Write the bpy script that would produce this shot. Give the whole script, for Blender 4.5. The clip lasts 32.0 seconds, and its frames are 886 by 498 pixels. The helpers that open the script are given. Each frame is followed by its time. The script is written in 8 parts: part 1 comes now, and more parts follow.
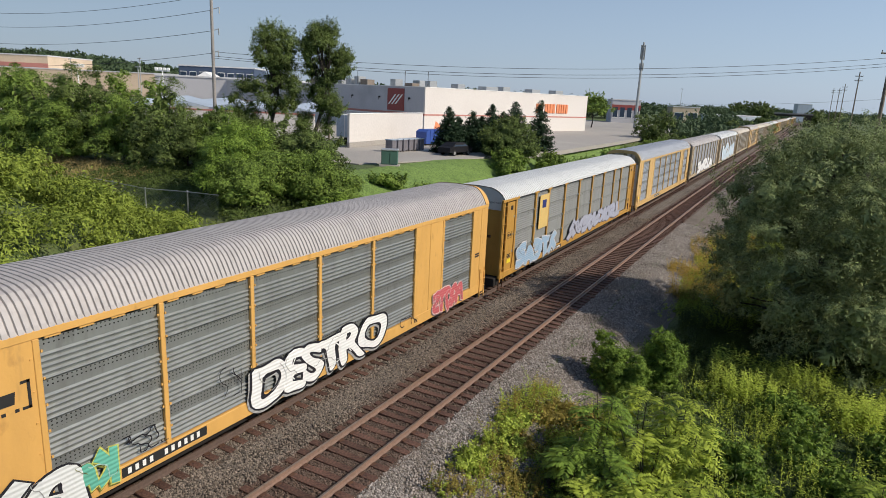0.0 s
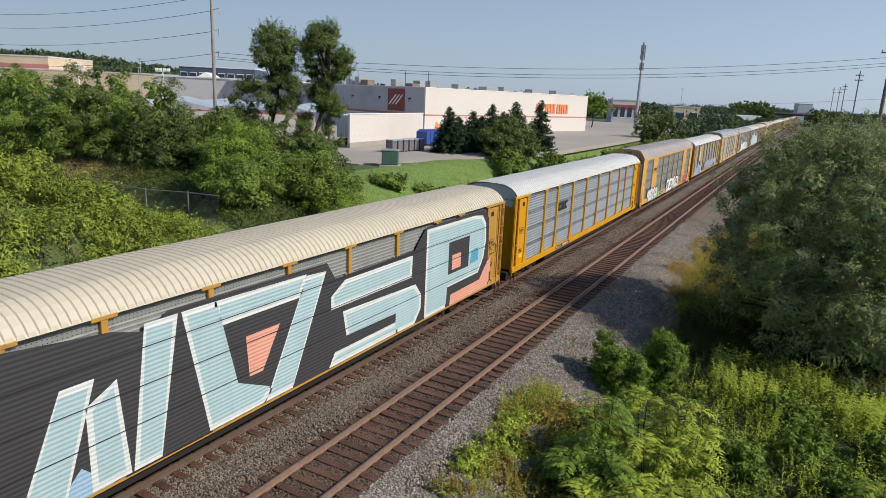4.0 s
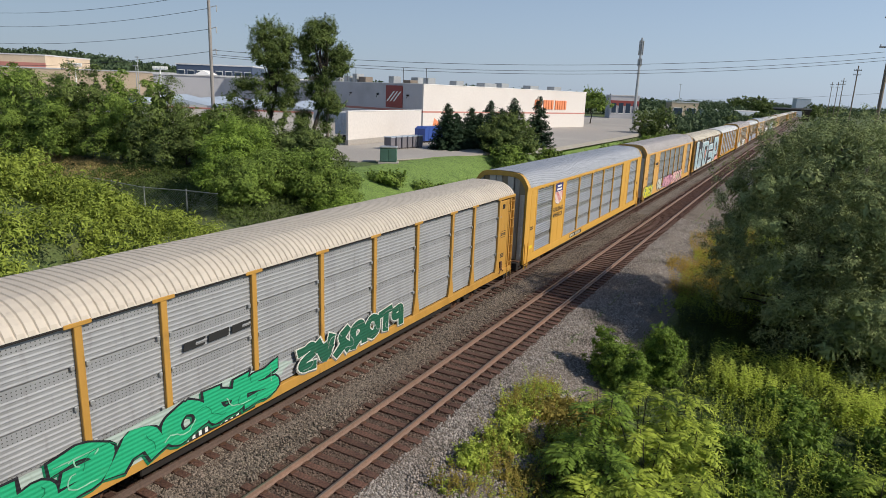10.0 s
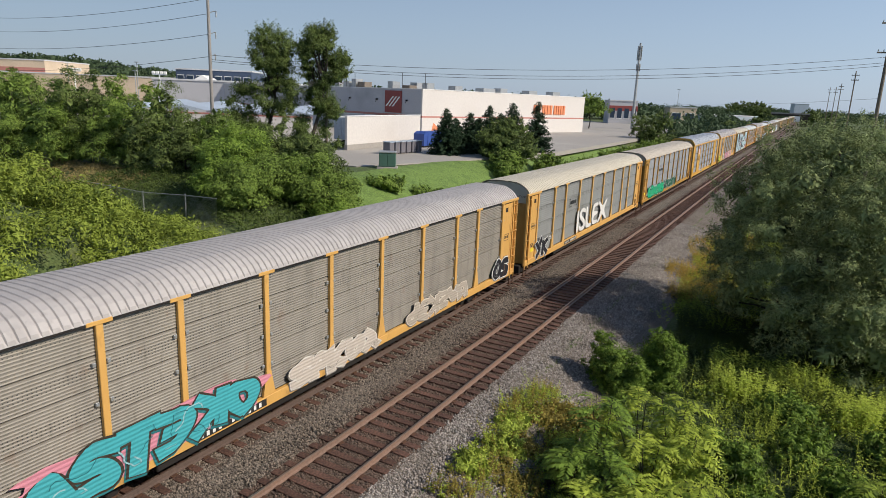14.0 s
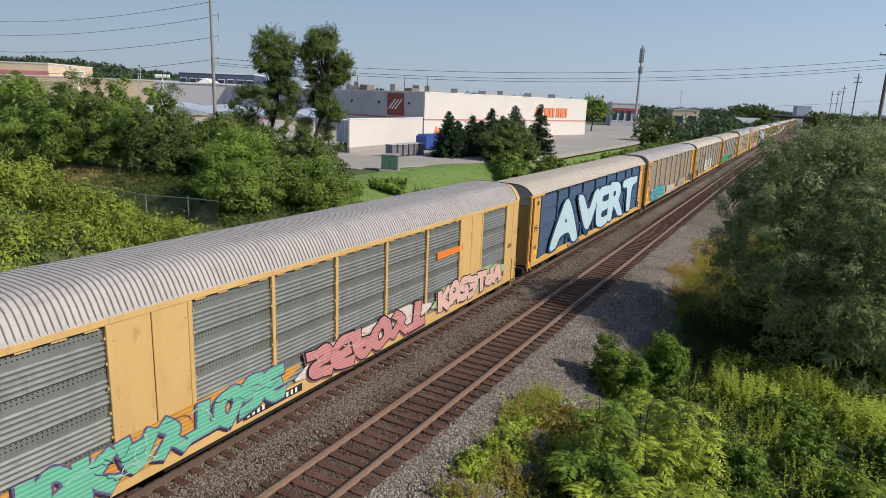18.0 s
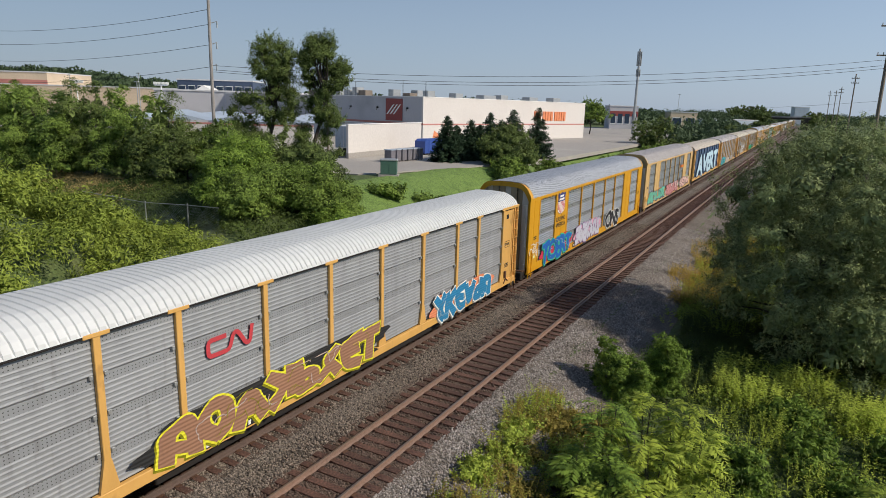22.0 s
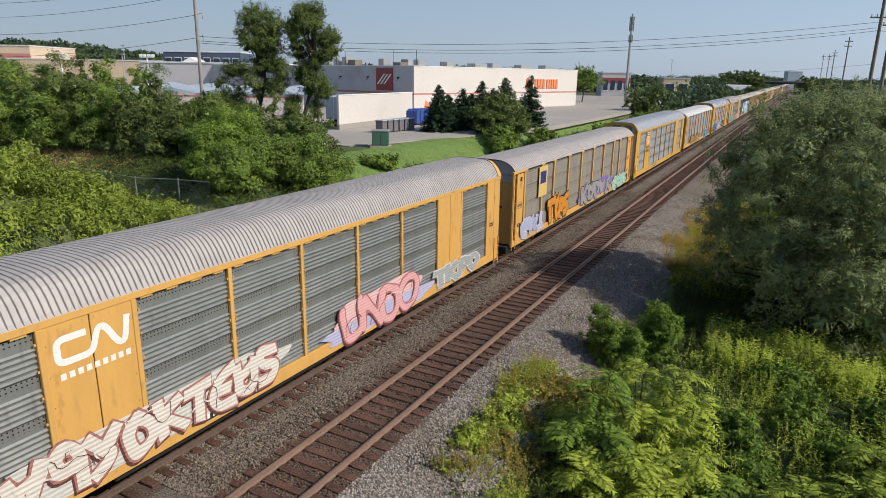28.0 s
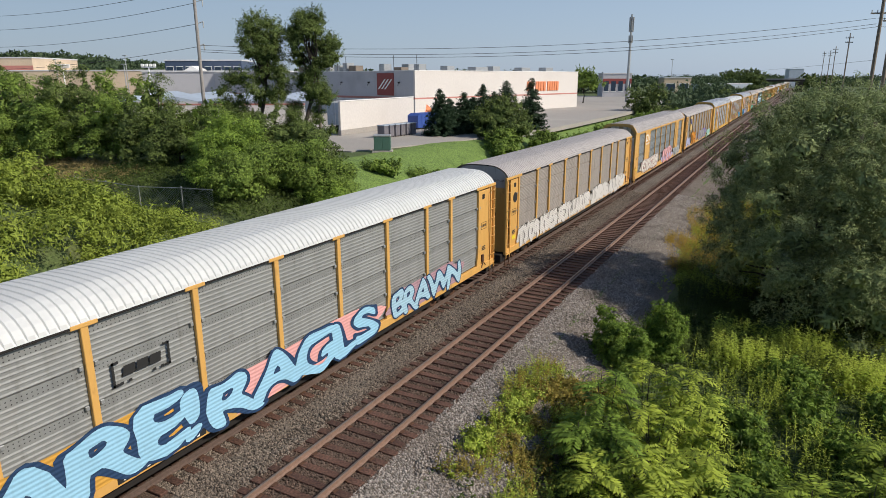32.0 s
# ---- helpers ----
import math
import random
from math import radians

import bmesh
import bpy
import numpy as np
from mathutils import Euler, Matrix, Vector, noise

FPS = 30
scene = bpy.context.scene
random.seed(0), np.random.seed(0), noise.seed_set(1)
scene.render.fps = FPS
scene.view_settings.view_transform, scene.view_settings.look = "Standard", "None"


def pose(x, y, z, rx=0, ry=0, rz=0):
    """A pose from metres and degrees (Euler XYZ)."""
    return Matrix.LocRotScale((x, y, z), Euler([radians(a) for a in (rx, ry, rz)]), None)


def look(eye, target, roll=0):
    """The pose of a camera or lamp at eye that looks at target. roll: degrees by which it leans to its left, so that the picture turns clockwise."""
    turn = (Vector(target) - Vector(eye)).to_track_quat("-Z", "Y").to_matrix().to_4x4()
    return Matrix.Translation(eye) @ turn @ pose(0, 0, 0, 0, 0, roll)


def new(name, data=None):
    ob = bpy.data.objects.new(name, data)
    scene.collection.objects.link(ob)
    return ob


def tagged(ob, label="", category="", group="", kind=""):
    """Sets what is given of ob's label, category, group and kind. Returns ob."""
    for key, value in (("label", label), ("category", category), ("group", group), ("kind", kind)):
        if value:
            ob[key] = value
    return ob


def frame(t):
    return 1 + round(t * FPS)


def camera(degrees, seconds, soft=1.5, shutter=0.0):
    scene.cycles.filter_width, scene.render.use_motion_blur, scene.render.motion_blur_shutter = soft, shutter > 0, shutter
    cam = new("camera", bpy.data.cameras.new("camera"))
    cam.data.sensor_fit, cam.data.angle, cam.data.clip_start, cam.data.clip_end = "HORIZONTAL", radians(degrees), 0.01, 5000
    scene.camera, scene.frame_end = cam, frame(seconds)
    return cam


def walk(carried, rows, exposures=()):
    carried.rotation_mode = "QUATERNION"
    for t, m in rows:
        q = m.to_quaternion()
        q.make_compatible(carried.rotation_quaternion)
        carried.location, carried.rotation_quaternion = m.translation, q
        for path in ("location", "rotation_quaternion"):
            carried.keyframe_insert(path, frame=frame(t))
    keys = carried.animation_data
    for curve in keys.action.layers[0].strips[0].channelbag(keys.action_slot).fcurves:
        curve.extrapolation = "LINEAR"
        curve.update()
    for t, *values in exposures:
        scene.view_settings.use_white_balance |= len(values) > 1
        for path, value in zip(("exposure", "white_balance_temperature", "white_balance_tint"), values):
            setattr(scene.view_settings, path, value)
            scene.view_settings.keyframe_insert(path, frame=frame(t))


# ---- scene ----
cam = camera(69.05, 32.0, soft=0.6)
EYE = (9.886, 0.0, 9.738)


def aim(yaw, pitch, roll):
    a, b = radians(yaw), radians(pitch)
    way = Vector((-math.sin(a) * math.cos(b), math.cos(a) * math.cos(b), math.sin(b)))
    return look(EYE, Vector(EYE) + way * 10, roll)


# seconds, yaw to the left of the track, pitch, roll of the hand-held camera
TURNS = (
    (0, 28.79, -13.40, 2.67),
    (0.5, 28.79, -13.38, 2.65),
    (1, 28.81, -13.37, 2.61),
    (1.5, 28.83, -13.37, 2.61),
    (2, 28.83, -13.36, 2.62),
    (2.5, 28.84, -13.36, 2.65),
    (3, 28.89, -13.38, 2.63),
    (3.5, 28.87, -13.39, 2.62),
    (5.5, 28.76, -13.37, 2.39),
    (6, 28.72, -13.44, 2.47),
    (6.5, 28.70, -13.47, 2.44),
    (7, 28.65, -13.53, 2.46),
    (7.5, 28.62, -13.60, 2.45),
    (8, 28.57, -13.64, 2.45),
    (8.5, 28.59, -13.67, 2.47),
    (9, 28.65, -13.68, 2.33),
    (9.5, 28.70, -13.67, 2.31),
    (10, 28.73, -13.66, 2.29),
    (10.5, 28.76, -13.65, 2.01),
    (11, 28.78, -13.62, 2.10),
    (11.5, 28.74, -13.55, 2.16),
    (12, 28.69, -13.49, 2.31),
    (12.5, 28.66, -13.43, 2.36),
    (13, 28.65, -13.36, 2.36),
    (13.5, 28.65, -13.29, 2.30),
    (14, 28.65, -13.23, 2.31),
    (14.5, 28.65, -13.17, 2.36),
    (16.5, 28.75, -13.04, 2.23),
    (17, 28.78, -13.02, 2.29),
    (17.5, 28.83, -13.01, 2.24),
    (18, 28.87, -13.01, 2.24),
    (18.5, 28.93, -13.01, 2.19),
    (19, 28.96, -13.00, 2.23),
    (19.5, 28.98, -12.97, 2.22),
    (20, 28.97, -12.93, 2.24),
    (20.5, 29.02, -12.90, 2.12),
    (21, 28.92, -12.91, 2.15),
    (21.5, 28.97, -12.87, 1.38),
    (22, 28.87, -12.61, 1.67),
    (22.5, 28.90, -12.28, 1.97),
    (23, 28.78, -11.94, 2.79),
    (23.5, 28.37, -11.85, 2.19),
    (24, 27.47, -12.18, 1.73),
    (24.5, 27.79, -13.16, 0.77),
    (25, 28.03, -14.28, 1.69),
    (25.5, 27.13, -15.01, 3.00),
    (27.5, 27.91, -15.25, 1.23),
    (28, 28.22, -15.20, 0.92),
    (28.5, 28.26, -15.17, 0.94),
    (29, 28.36, -15.19, 0.90),
    (29.5, 28.45, -15.18, 0.63),
    (30, 28.56, -15.16, 0.50),
    (30.5, 28.58, -15.08, 0.30),
    (31, 28.54, -15.05, 0.22),
    (31.5, 28.57, -14.99, -0.17),
    (32, 28.56, -14.87, -0.16),
)
walk(cam, [(t, aim(y, p, r)) for t, y, p, r in TURNS], ((0, 0.0), (18, 0.0), (20.5, -0.04), (22.5, -0.13), (25, -0.13), (28, 0.0), (32, 0.0)))

# ---- world and sun ----
SUN_EL, SUN_AZ = radians(38.5), radians(6)      # azimuth from +x towards +y
world = bpy.data.worlds.new("world")
scene.world = world
world.use_nodes = True
wn = world.node_tree
sky = wn.nodes.new("ShaderNodeTexSky")
sky.sky_type = "NISHITA"
sky.sun_disc = False
sky.sun_elevation = SUN_EL
sky.sun_rotation = math.pi / 2 - SUN_AZ
sky.air_density, sky.dust_density, sky.ozone_density = 1.0, 0.6, 4.0
bg = wn.nodes["Background"]
haze = wn.nodes.new("ShaderNodeMix")          # summer haze whitens the sky all round, most of all low down
haze.data_type = "RGBA"
haze.inputs[7].default_value = (5.1, 6.35, 8.3, 1)
up, low, thick = wn.nodes.new("ShaderNodeTexCoord"), wn.nodes.new("ShaderNodeSeparateXYZ"), wn.nodes.new("ShaderNodeMapRange")
thick.interpolation_type = "SMOOTHSTEP"
thick.inputs[2].default_value, thick.inputs[3].default_value, thick.inputs[4].default_value = 0.42, 0.68, 0.06
wn.links.new(up.outputs["Generated"], low.inputs[0])
wn.links.new(low.outputs[2], thick.inputs[0])
wn.links.new(thick.outputs[0], haze.inputs[0])
wn.links.new(sky.outputs[0], haze.inputs[6])
wn.links.new(haze.outputs[2], bg.inputs[0])
side, glow = wn.nodes.new("ShaderNodeVectorMath"), wn.nodes.new("ShaderNodeMath")      # the sunward half of a hazy sky is the brighter one
side.operation, glow.operation = "DOT_PRODUCT", "MULTIPLY_ADD"
side.inputs[1].default_value = (math.cos(SUN_EL) * math.cos(SUN_AZ), math.cos(SUN_EL) * math.sin(SUN_AZ), math.sin(SUN_EL))
glow.inputs[1].default_value, glow.inputs[2].default_value = 0.032, 0.091
wn.links.new(up.outputs["Generated"], side.inputs[0])
wn.links.new(side.outputs["Value"], glow.inputs[0])
wn.links.new(glow.outputs[0], bg.inputs[1])
sun = new("sun", bpy.data.lights.new("sun", "SUN"))
sun.data.energy, sun.data.angle, sun.data.color = 4.35, radians(0.53), (1.0, 0.9, 0.76)
sun_dir = Vector((math.cos(SUN_EL) * math.cos(SUN_AZ), math.cos(SUN_EL) * math.sin(SUN_AZ), math.sin(SUN_EL)))
sun.matrix_world = look((0, 0, 60), Vector((0, 0, 60)) - sun_dir)


# ---- materials ----
def mat(name, col, rough=0.6, metal=0.0, var=0.15, scale=3.0, fine=40.0, bump=0.0, bump_scale=None, second=None, amount=0.5, spec=0.5, per=0.0):
    """Principled material with two scales of noise, an optional second colour in patches, and bump."""
    m = bpy.data.materials.new(name)
    m.use_nodes = True
    nt = m.node_tree
    n, l = nt.nodes, nt.links
    p = n["Principled BSDF"]
    p.inputs["Roughness"].default_value = rough
    p.inputs["Metallic"].default_value = metal
    p.inputs["Specular IOR Level"].default_value = spec
    tc = n.new("ShaderNodeTexCoord")
    big, small = n.new("ShaderNodeTexNoise"), n.new("ShaderNodeTexNoise")
    big.inputs["Scale"].default_value, big.inputs["Detail"].default_value = scale, 5
    small.inputs["Scale"].default_value, small.inputs["Detail"].default_value = fine, 3
    for t in (big, small):
        l.new(tc.outputs["Object"], t.inputs["Vector"])
    mixn = n.new("ShaderNodeMix")
    mixn.data_type = "RGBA"
    mixn.inputs[6].default_value = (*col, 1)
    mixn.inputs[7].default_value = (*(second or [c * 0.6 for c in col]), 1)
    ramp = n.new("ShaderNodeMapRange")
    ramp.inputs[1].default_value, ramp.inputs[2].default_value = 0.5 - 0.02, 0.75
    ramp.inputs[4].default_value = amount
    l.new(big.outputs["Fac"], ramp.inputs[0])
    l.new(ramp.outputs[0], mixn.inputs[0])
    hsv = n.new("ShaderNodeHueSaturation")
    rng = n.new("ShaderNodeMapRange")
    rng.inputs[1].default_value, rng.inputs[2].default_value = 0.3, 0.7
    rng.inputs[3].default_value, rng.inputs[4].default_value = 1 - var, 1 + var
    l.new(small.outputs["Fac"], rng.inputs[0])
    if per:
        info = n.new("ShaderNodeObjectInfo")
        geo = n.new("ShaderNodeNewGeometry")
        add = n.new("ShaderNodeMath")
        add.operation = "ADD"
        l.new(info.outputs["Random"], add.inputs[0])
        l.new(geo.outputs["Random Per Island"], add.inputs[1])
        pr = n.new("ShaderNodeMapRange")
        pr.inputs[1].default_value, pr.inputs[2].default_value = 0.0, 2.0
        pr.inputs[3].default_value, pr.inputs[4].default_value = 1 - per, 1 + per
        l.new(add.outputs[0], pr.inputs[0])
        mul = n.new("ShaderNodeMath")
        mul.operation = "MULTIPLY"
        l.new(rng.outputs[0], mul.inputs[0])
        l.new(pr.outputs[0], mul.inputs[1])
        l.new(mul.outputs[0], hsv.inputs["Value"])
    else:
        l.new(rng.outputs[0], hsv.inputs["Value"])
    l.new(mixn.outputs[2], hsv.inputs["Color"])
    l.new(hsv.outputs[0], p.inputs["Base Color"])
    if bump:
        b = n.new("ShaderNodeBump")
        b.inputs["Strength"].default_value, b.inputs["Distance"].default_value = 1.0, bump
        src = small
        if bump_scale:
            src = n.new("ShaderNodeTexNoise")
            src.inputs["Scale"].default_value, src.inputs["Detail"].default_value = bump_scale, 4
            l.new(tc.outputs["Object"], src.inputs["Vector"])
        l.new(src.outputs["Fac"], b.inputs["Height"])
        l.new(b.outputs[0], p.inputs["Normal"])
    return m


def leaf_mat(name, dark, light, yellow=0.0, thin=0.35, grain=0.55):
    """Leaf colour that differs from leaf to leaf, with light passing through."""
    m = bpy.data.materials.new(name)
    m.use_nodes = True
    n, l = m.node_tree.nodes, m.node_tree.links
    p, out = n["Principled BSDF"], n["Material Output"]
    p.inputs["Roughness"].default_value = 0.65
    p.inputs["Specular IOR Level"].default_value = 0.18
    geo, tc = n.new("ShaderNodeNewGeometry"), n.new("ShaderNodeTexCoord")
    noi = n.new("ShaderNodeTexNoise")
    noi.inputs["Scale"].default_value = 0.5
    noi.inputs["Detail"].default_value = 2
    l.new(tc.outputs["Object"], noi.inputs["Vector"])
    add = n.new("ShaderNodeMath")
    add.operation = "MULTIPLY_ADD"
    add.inputs[1].default_value = grain
    l.new(geo.outputs["Random Per Island"], add.inputs[0])
    l.new(noi.outputs["Fac"], add.inputs[2])
    ramp = n.new("ShaderNodeValToRGB")
    e = ramp.color_ramp.elements
    e[0].position, e[0].color = 0.3, (*dark, 1)
    e[1].position, e[1].color = 0.4 + grain, (*light, 1)
    if yellow:
        k = e.new(1.0)
        k.color = (yellow, yellow * 0.8, 0.05, 1)
    l.new(add.outputs[0], ramp.inputs[0])
    l.new(ramp.outputs[0], p.inputs["Base Color"])
    tr = n.new("ShaderNodeBsdfTranslucent")
    l.new(ramp.outputs[0], tr.inputs["Color"])
    mx = n.new("ShaderNodeMixShader")
    mx.inputs[0].default_value = thin
    l.new(p.outputs[0], mx.inputs[1])
    l.new(tr.outputs[0], mx.inputs[2])
    l.new(mx.outputs[0], out.inputs["Surface"])
    return m


def paint_mat(name, col, rust=(0.16, 0.07, 0.03), rough=0.45, metal=0.0, wear=0.35, streak=0.25, perforated=0.0, hole=0.16, ridged=False):
    """Weathered paint or bare steel on a rail car: upright dirt streaks, rust blotches, chips, and punched holes where asked."""
    m = bpy.data.materials.new(name)
    m.use_nodes = True
    n, l = m.node_tree.nodes, m.node_tree.links
    p = n["Principled BSDF"]
    p.inputs["Roughness"].default_value, p.inputs["Metallic"].default_value = rough, metal
    tc, info = n.new("ShaderNodeTexCoord"), n.new("ShaderNodeObjectInfo")
    shift = n.new("ShaderNodeVectorMath")
    shift.operation = "MULTIPLY_ADD"
    shift.inputs[1].default_value = (31, 57, 13)
    l.new(info.outputs["Random"], shift.inputs[0])
    l.new(tc.outputs["Object"], shift.inputs[2])

    def tex(sx, sy, sz, detail, lo, hi, top):
        mp, t, r = n.new("ShaderNodeMapping"), n.new("ShaderNodeTexNoise"), n.new("ShaderNodeMapRange")
        mp.inputs["Scale"].default_value = (sx, sy, sz)
        t.inputs["Scale"].default_value, t.inputs["Detail"].default_value = 1.0, detail
        r.inputs[1].default_value, r.inputs[2].default_value, r.inputs[4].default_value = lo, hi, top
        l.new(shift.outputs[0], mp.inputs["Vector"])
        l.new(mp.outputs[0], t.inputs["Vector"])
        l.new(t.outputs["Fac"], r.inputs[0])
        return r.outputs[0]

    def over(base, col2, fac):
        x = n.new("ShaderNodeMix")
        x.data_type = "RGBA"
        l.new(fac, x.inputs[0])
        if isinstance(base, tuple):
            x.inputs[6].default_value = (*base, 1)
        else:
            l.new(base, x.inputs[6])
        x.inputs[7].default_value = (*col2, 1)
        return x.outputs[2]

    dull = tuple(c * 0.65 + 0.005 for c in col)
    c1 = over(col, dull, tex(2.6, 2.2, 0.45, 3, 0.45, 0.85, streak * 1.9))
    c2 = over(c1, tuple(min(1, c * 1.13 + 0.004) for c in col), tex(0.6, 0.5, 0.4, 3, 0.5, 0.8, 0.6))
    c3 = over(c2, rust, tex(2.2, 2.2, 1.4, 8, 0.62, 0.72, wear))
    last = over(c3, tuple(min(c, k) for c, k in zip(dull, (0.09, 0.075, 0.06))), tex(5, 5, 1.1, 7, 0.6, 0.85, streak * 1.6))
    if perforated:
        sep = n.new("ShaderNodeSeparateXYZ")
        l.new(tc.outputs["Object"], sep.inputs[0])

        def cell(out, pitch):
            a, b, c = n.new("ShaderNodeMath"), n.new("ShaderNodeMath"), n.new("ShaderNodeMath")
            a.operation, b.operation, c.operation = "MULTIPLY", "FRACT", "SUBTRACT"
            a.inputs[1].default_value, c.inputs[1].default_value = 1 / pitch, 0.5
            l.new(out, a.inputs[0])
            l.new(a.outputs[0], b.inputs[0])
            l.new(b.outputs[0], c.inputs[0])
            return c.outputs[0]
        com = n.new("ShaderNodeCombineXYZ")
        l.new(cell(sep.outputs[1], perforated), com.inputs[0])
        l.new(cell(sep.outputs[2], perforated * 0.88), com.inputs[1])
        ln, lt = n.new("ShaderNodeVectorMath"), n.new("ShaderNodeMath")
        ln.operation, lt.operation, lt.inputs[1].default_value = "LENGTH", "LESS_THAN", hole
        l.new(com.outputs[0], ln.inputs[0])
        l.new(ln.outputs["Value"], lt.inputs[0])
        flat, face, both = n.new("ShaderNodeNewGeometry"), n.new("ShaderNodeSeparateXYZ"), n.new("ShaderNodeMath")
        l.new(flat.outputs["True Normal"], face.inputs[0])
        both.operation = "MULTIPLY"
        gate = n.new("ShaderNodeMath")
        gate.operation, gate.inputs[1].default_value = "GREATER_THAN", 0.97
        l.new(face.outputs[0], gate.inputs[0])
        l.new(gate.outputs[0], both.inputs[0])
        l.new(lt.outputs[0], both.inputs[1])
        lift, turn, low = n.new("ShaderNodeMath"), n.new("ShaderNodeMath"), n.new("ShaderNodeMath")      # only on the plain strip at the top of each sheet
        lift.operation, lift.inputs[1].default_value, lift.inputs[2].default_value = "MULTIPLY_ADD", 1 / 0.892, -1.21 / 0.892
        turn.operation, low.operation, low.inputs[1].default_value = "FRACT", "GREATER_THAN", 0.76
        l.new(sep.outputs[2], lift.inputs[0])
        l.new(lift.outputs[0], turn.inputs[0])
        l.new(turn.outputs[0], low.inputs[0])
        strip = n.new("ShaderNodeMath")
        strip.operation = "MULTIPLY"
        l.new(low.outputs[0], strip.inputs[0])
        l.new(both.outputs[0], strip.inputs[1])
        last = over(last, (0.05, 0.05, 0.05), strip.outputs[0])
    l.new(last, p.inputs["Base Color"])
    fine = n.new("ShaderNodeTexNoise")
    fine.inputs["Scale"].default_value = 7.0
    fine.inputs["Detail"].default_value = 4
    l.new(shift.outputs[0], fine.inputs["Vector"])
    b = n.new("ShaderNodeBump")
    b.inputs["Distance"].default_value = 0.006
    l.new(fine.outputs["Fac"], b.inputs["Height"])
    if ridged:
        p.inputs["Specular IOR Level"].default_value = 0.15
        sep2, wv = n.new("ShaderNodeSeparateXYZ"), n.new("ShaderNodeMath")
        l.new(tc.outputs["Object"], sep2.inputs[0])
        mu, sn = n.new("ShaderNodeMath"), n.new("ShaderNodeMath")
        mu.operation, mu.inputs[1].default_value, sn.operation = "MULTIPLY", 2 * math.pi / 0.11, "SINE"
        l.new(sep2.outputs[2], mu.inputs[0])
        l.new(mu.outputs[0], sn.inputs[0])
        b2 = n.new("ShaderNodeBump")
        b2.inputs["Distance"].default_value = 0.004
        l.new(sn.outputs[0], b2.inputs["Height"])
        l.new(b.outputs[0], b2.inputs["Normal"])
        b = b2
    l.new(b.outputs[0], p.inputs["Normal"])
    rr = n.new("ShaderNodeMapRange")
    rr.inputs[3].default_value, rr.inputs[4].default_value = rough - 0.12, rough + 0.25
    l.new(fine.outputs["Fac"], rr.inputs[0])
    l.new(rr.outputs[0], p.inputs["Roughness"])
    return m


def plain(name, col, rough=0.6, metal=0.0):
    return mat(name, col, rough, metal, var=0.08, scale=1.5, fine=25, amount=0.25)


M = {}
M["grass"] = mat("grass_ground", (0.075, 0.11, 0.03), 0.9, var=0.4, scale=0.25, fine=9, bump=0.06, bump_scale=14, second=(0.13, 0.13, 0.05), amount=0.9)
M["lawn"] = mat("lawn", (0.15, 0.235, 0.05), 0.9, var=0.5, scale=0.7, fine=7, bump=0.05, bump_scale=30, second=(0.1, 0.165, 0.035), amount=1.0)
M["asphalt"] = mat("lot_asphalt", (0.34, 0.315, 0.285), 0.9, var=0.1, scale=0.12, fine=6, second=(0.42, 0.39, 0.35), amount=0.7)
M["ballast"] = mat("ballast", (0.16, 0.134, 0.11), 0.95, var=0.75, scale=0.35, fine=26, bump=0.07, bump_scale=20, second=(0.09, 0.07, 0.055), amount=0.8)
M["stone"] = mat("ballast_stone", (0.36, 0.325, 0.295), 0.9, var=0.2, scale=0.4, fine=30, second=(0.2, 0.16, 0.125), amount=0.7, per=0.85)
M["tie"] = mat("tie_wood", (0.062, 0.03, 0.021), 0.85, var=0.45, scale=1.2, fine=18, bump=0.012, second=(0.12, 0.062, 0.043), amount=0.8, per=0.6)
M["rail"] = mat("rail_steel", (0.23, 0.15, 0.112), 0.6, 0.15, var=0.2, scale=0.6, fine=14, second=(0.28, 0.17, 0.12), amount=0.6)
M["rail_dark"] = mat("rail_oily", (0.12, 0.083, 0.068), 0.6, 0.15, var=0.2, scale=0.6, fine=14, second=(0.16, 0.11, 0.09), amount=0.6)
M["railtop"] = mat("rail_head", (0.3, 0.24, 0.2), 0.4, 0.8, var=0.1, scale=0.5, fine=8)
M["iron"] = mat("rusty_iron", (0.1, 0.05, 0.03), 0.85, 0.2, var=0.3, scale=4, fine=30, second=(0.17, 0.08, 0.04))
M["dark"] = plain("undercarriage", (0.016, 0.013, 0.011), 0.9)
M["bark"] = mat("bark", (0.05, 0.04, 0.03), 0.9, var=0.35, scale=4, fine=22, bump=0.02)
M["polewood"] = mat("pole_wood", (0.2, 0.165, 0.13), 0.85, var=0.25, scale=1.0, fine=14)
M["wire"] = plain("wire", (0.05, 0.05, 0.055), 0.6)
M["galv"] = mat("galvanised", (0.42, 0.43, 0.43), 0.5, 0.6, var=0.12, scale=2, fine=20)
M["leaf_shrub"] = leaf_mat("leaf_shrub", (0.02, 0.042, 0.006), (0.29, 0.36, 0.058), thin=0.22, grain=0.5)
M["leaf_dark"] = leaf_mat("leaf_dark", (0.009, 0.021, 0.006), (0.165, 0.22, 0.06), thin=0.14)
M["leaf_mid"] = leaf_mat("leaf_mid", (0.01, 0.026, 0.006), (0.23, 0.33, 0.062), thin=0.18, grain=0.5)
M["leaf_silver"] = leaf_mat("leaf_silver", (0.008, 0.017, 0.006), (0.3, 0.36, 0.145), thin=0.12, grain=0.45)
M["leaf_lime"] = leaf_mat("leaf_lime", (0.022, 0.06, 0.008), (0.46, 0.55, 0.08), thin=0.32)
M["leaf_weed"] = leaf_mat("leaf_weed", (0.03, 0.065, 0.008), (0.54, 0.64, 0.11), thin=0.34)
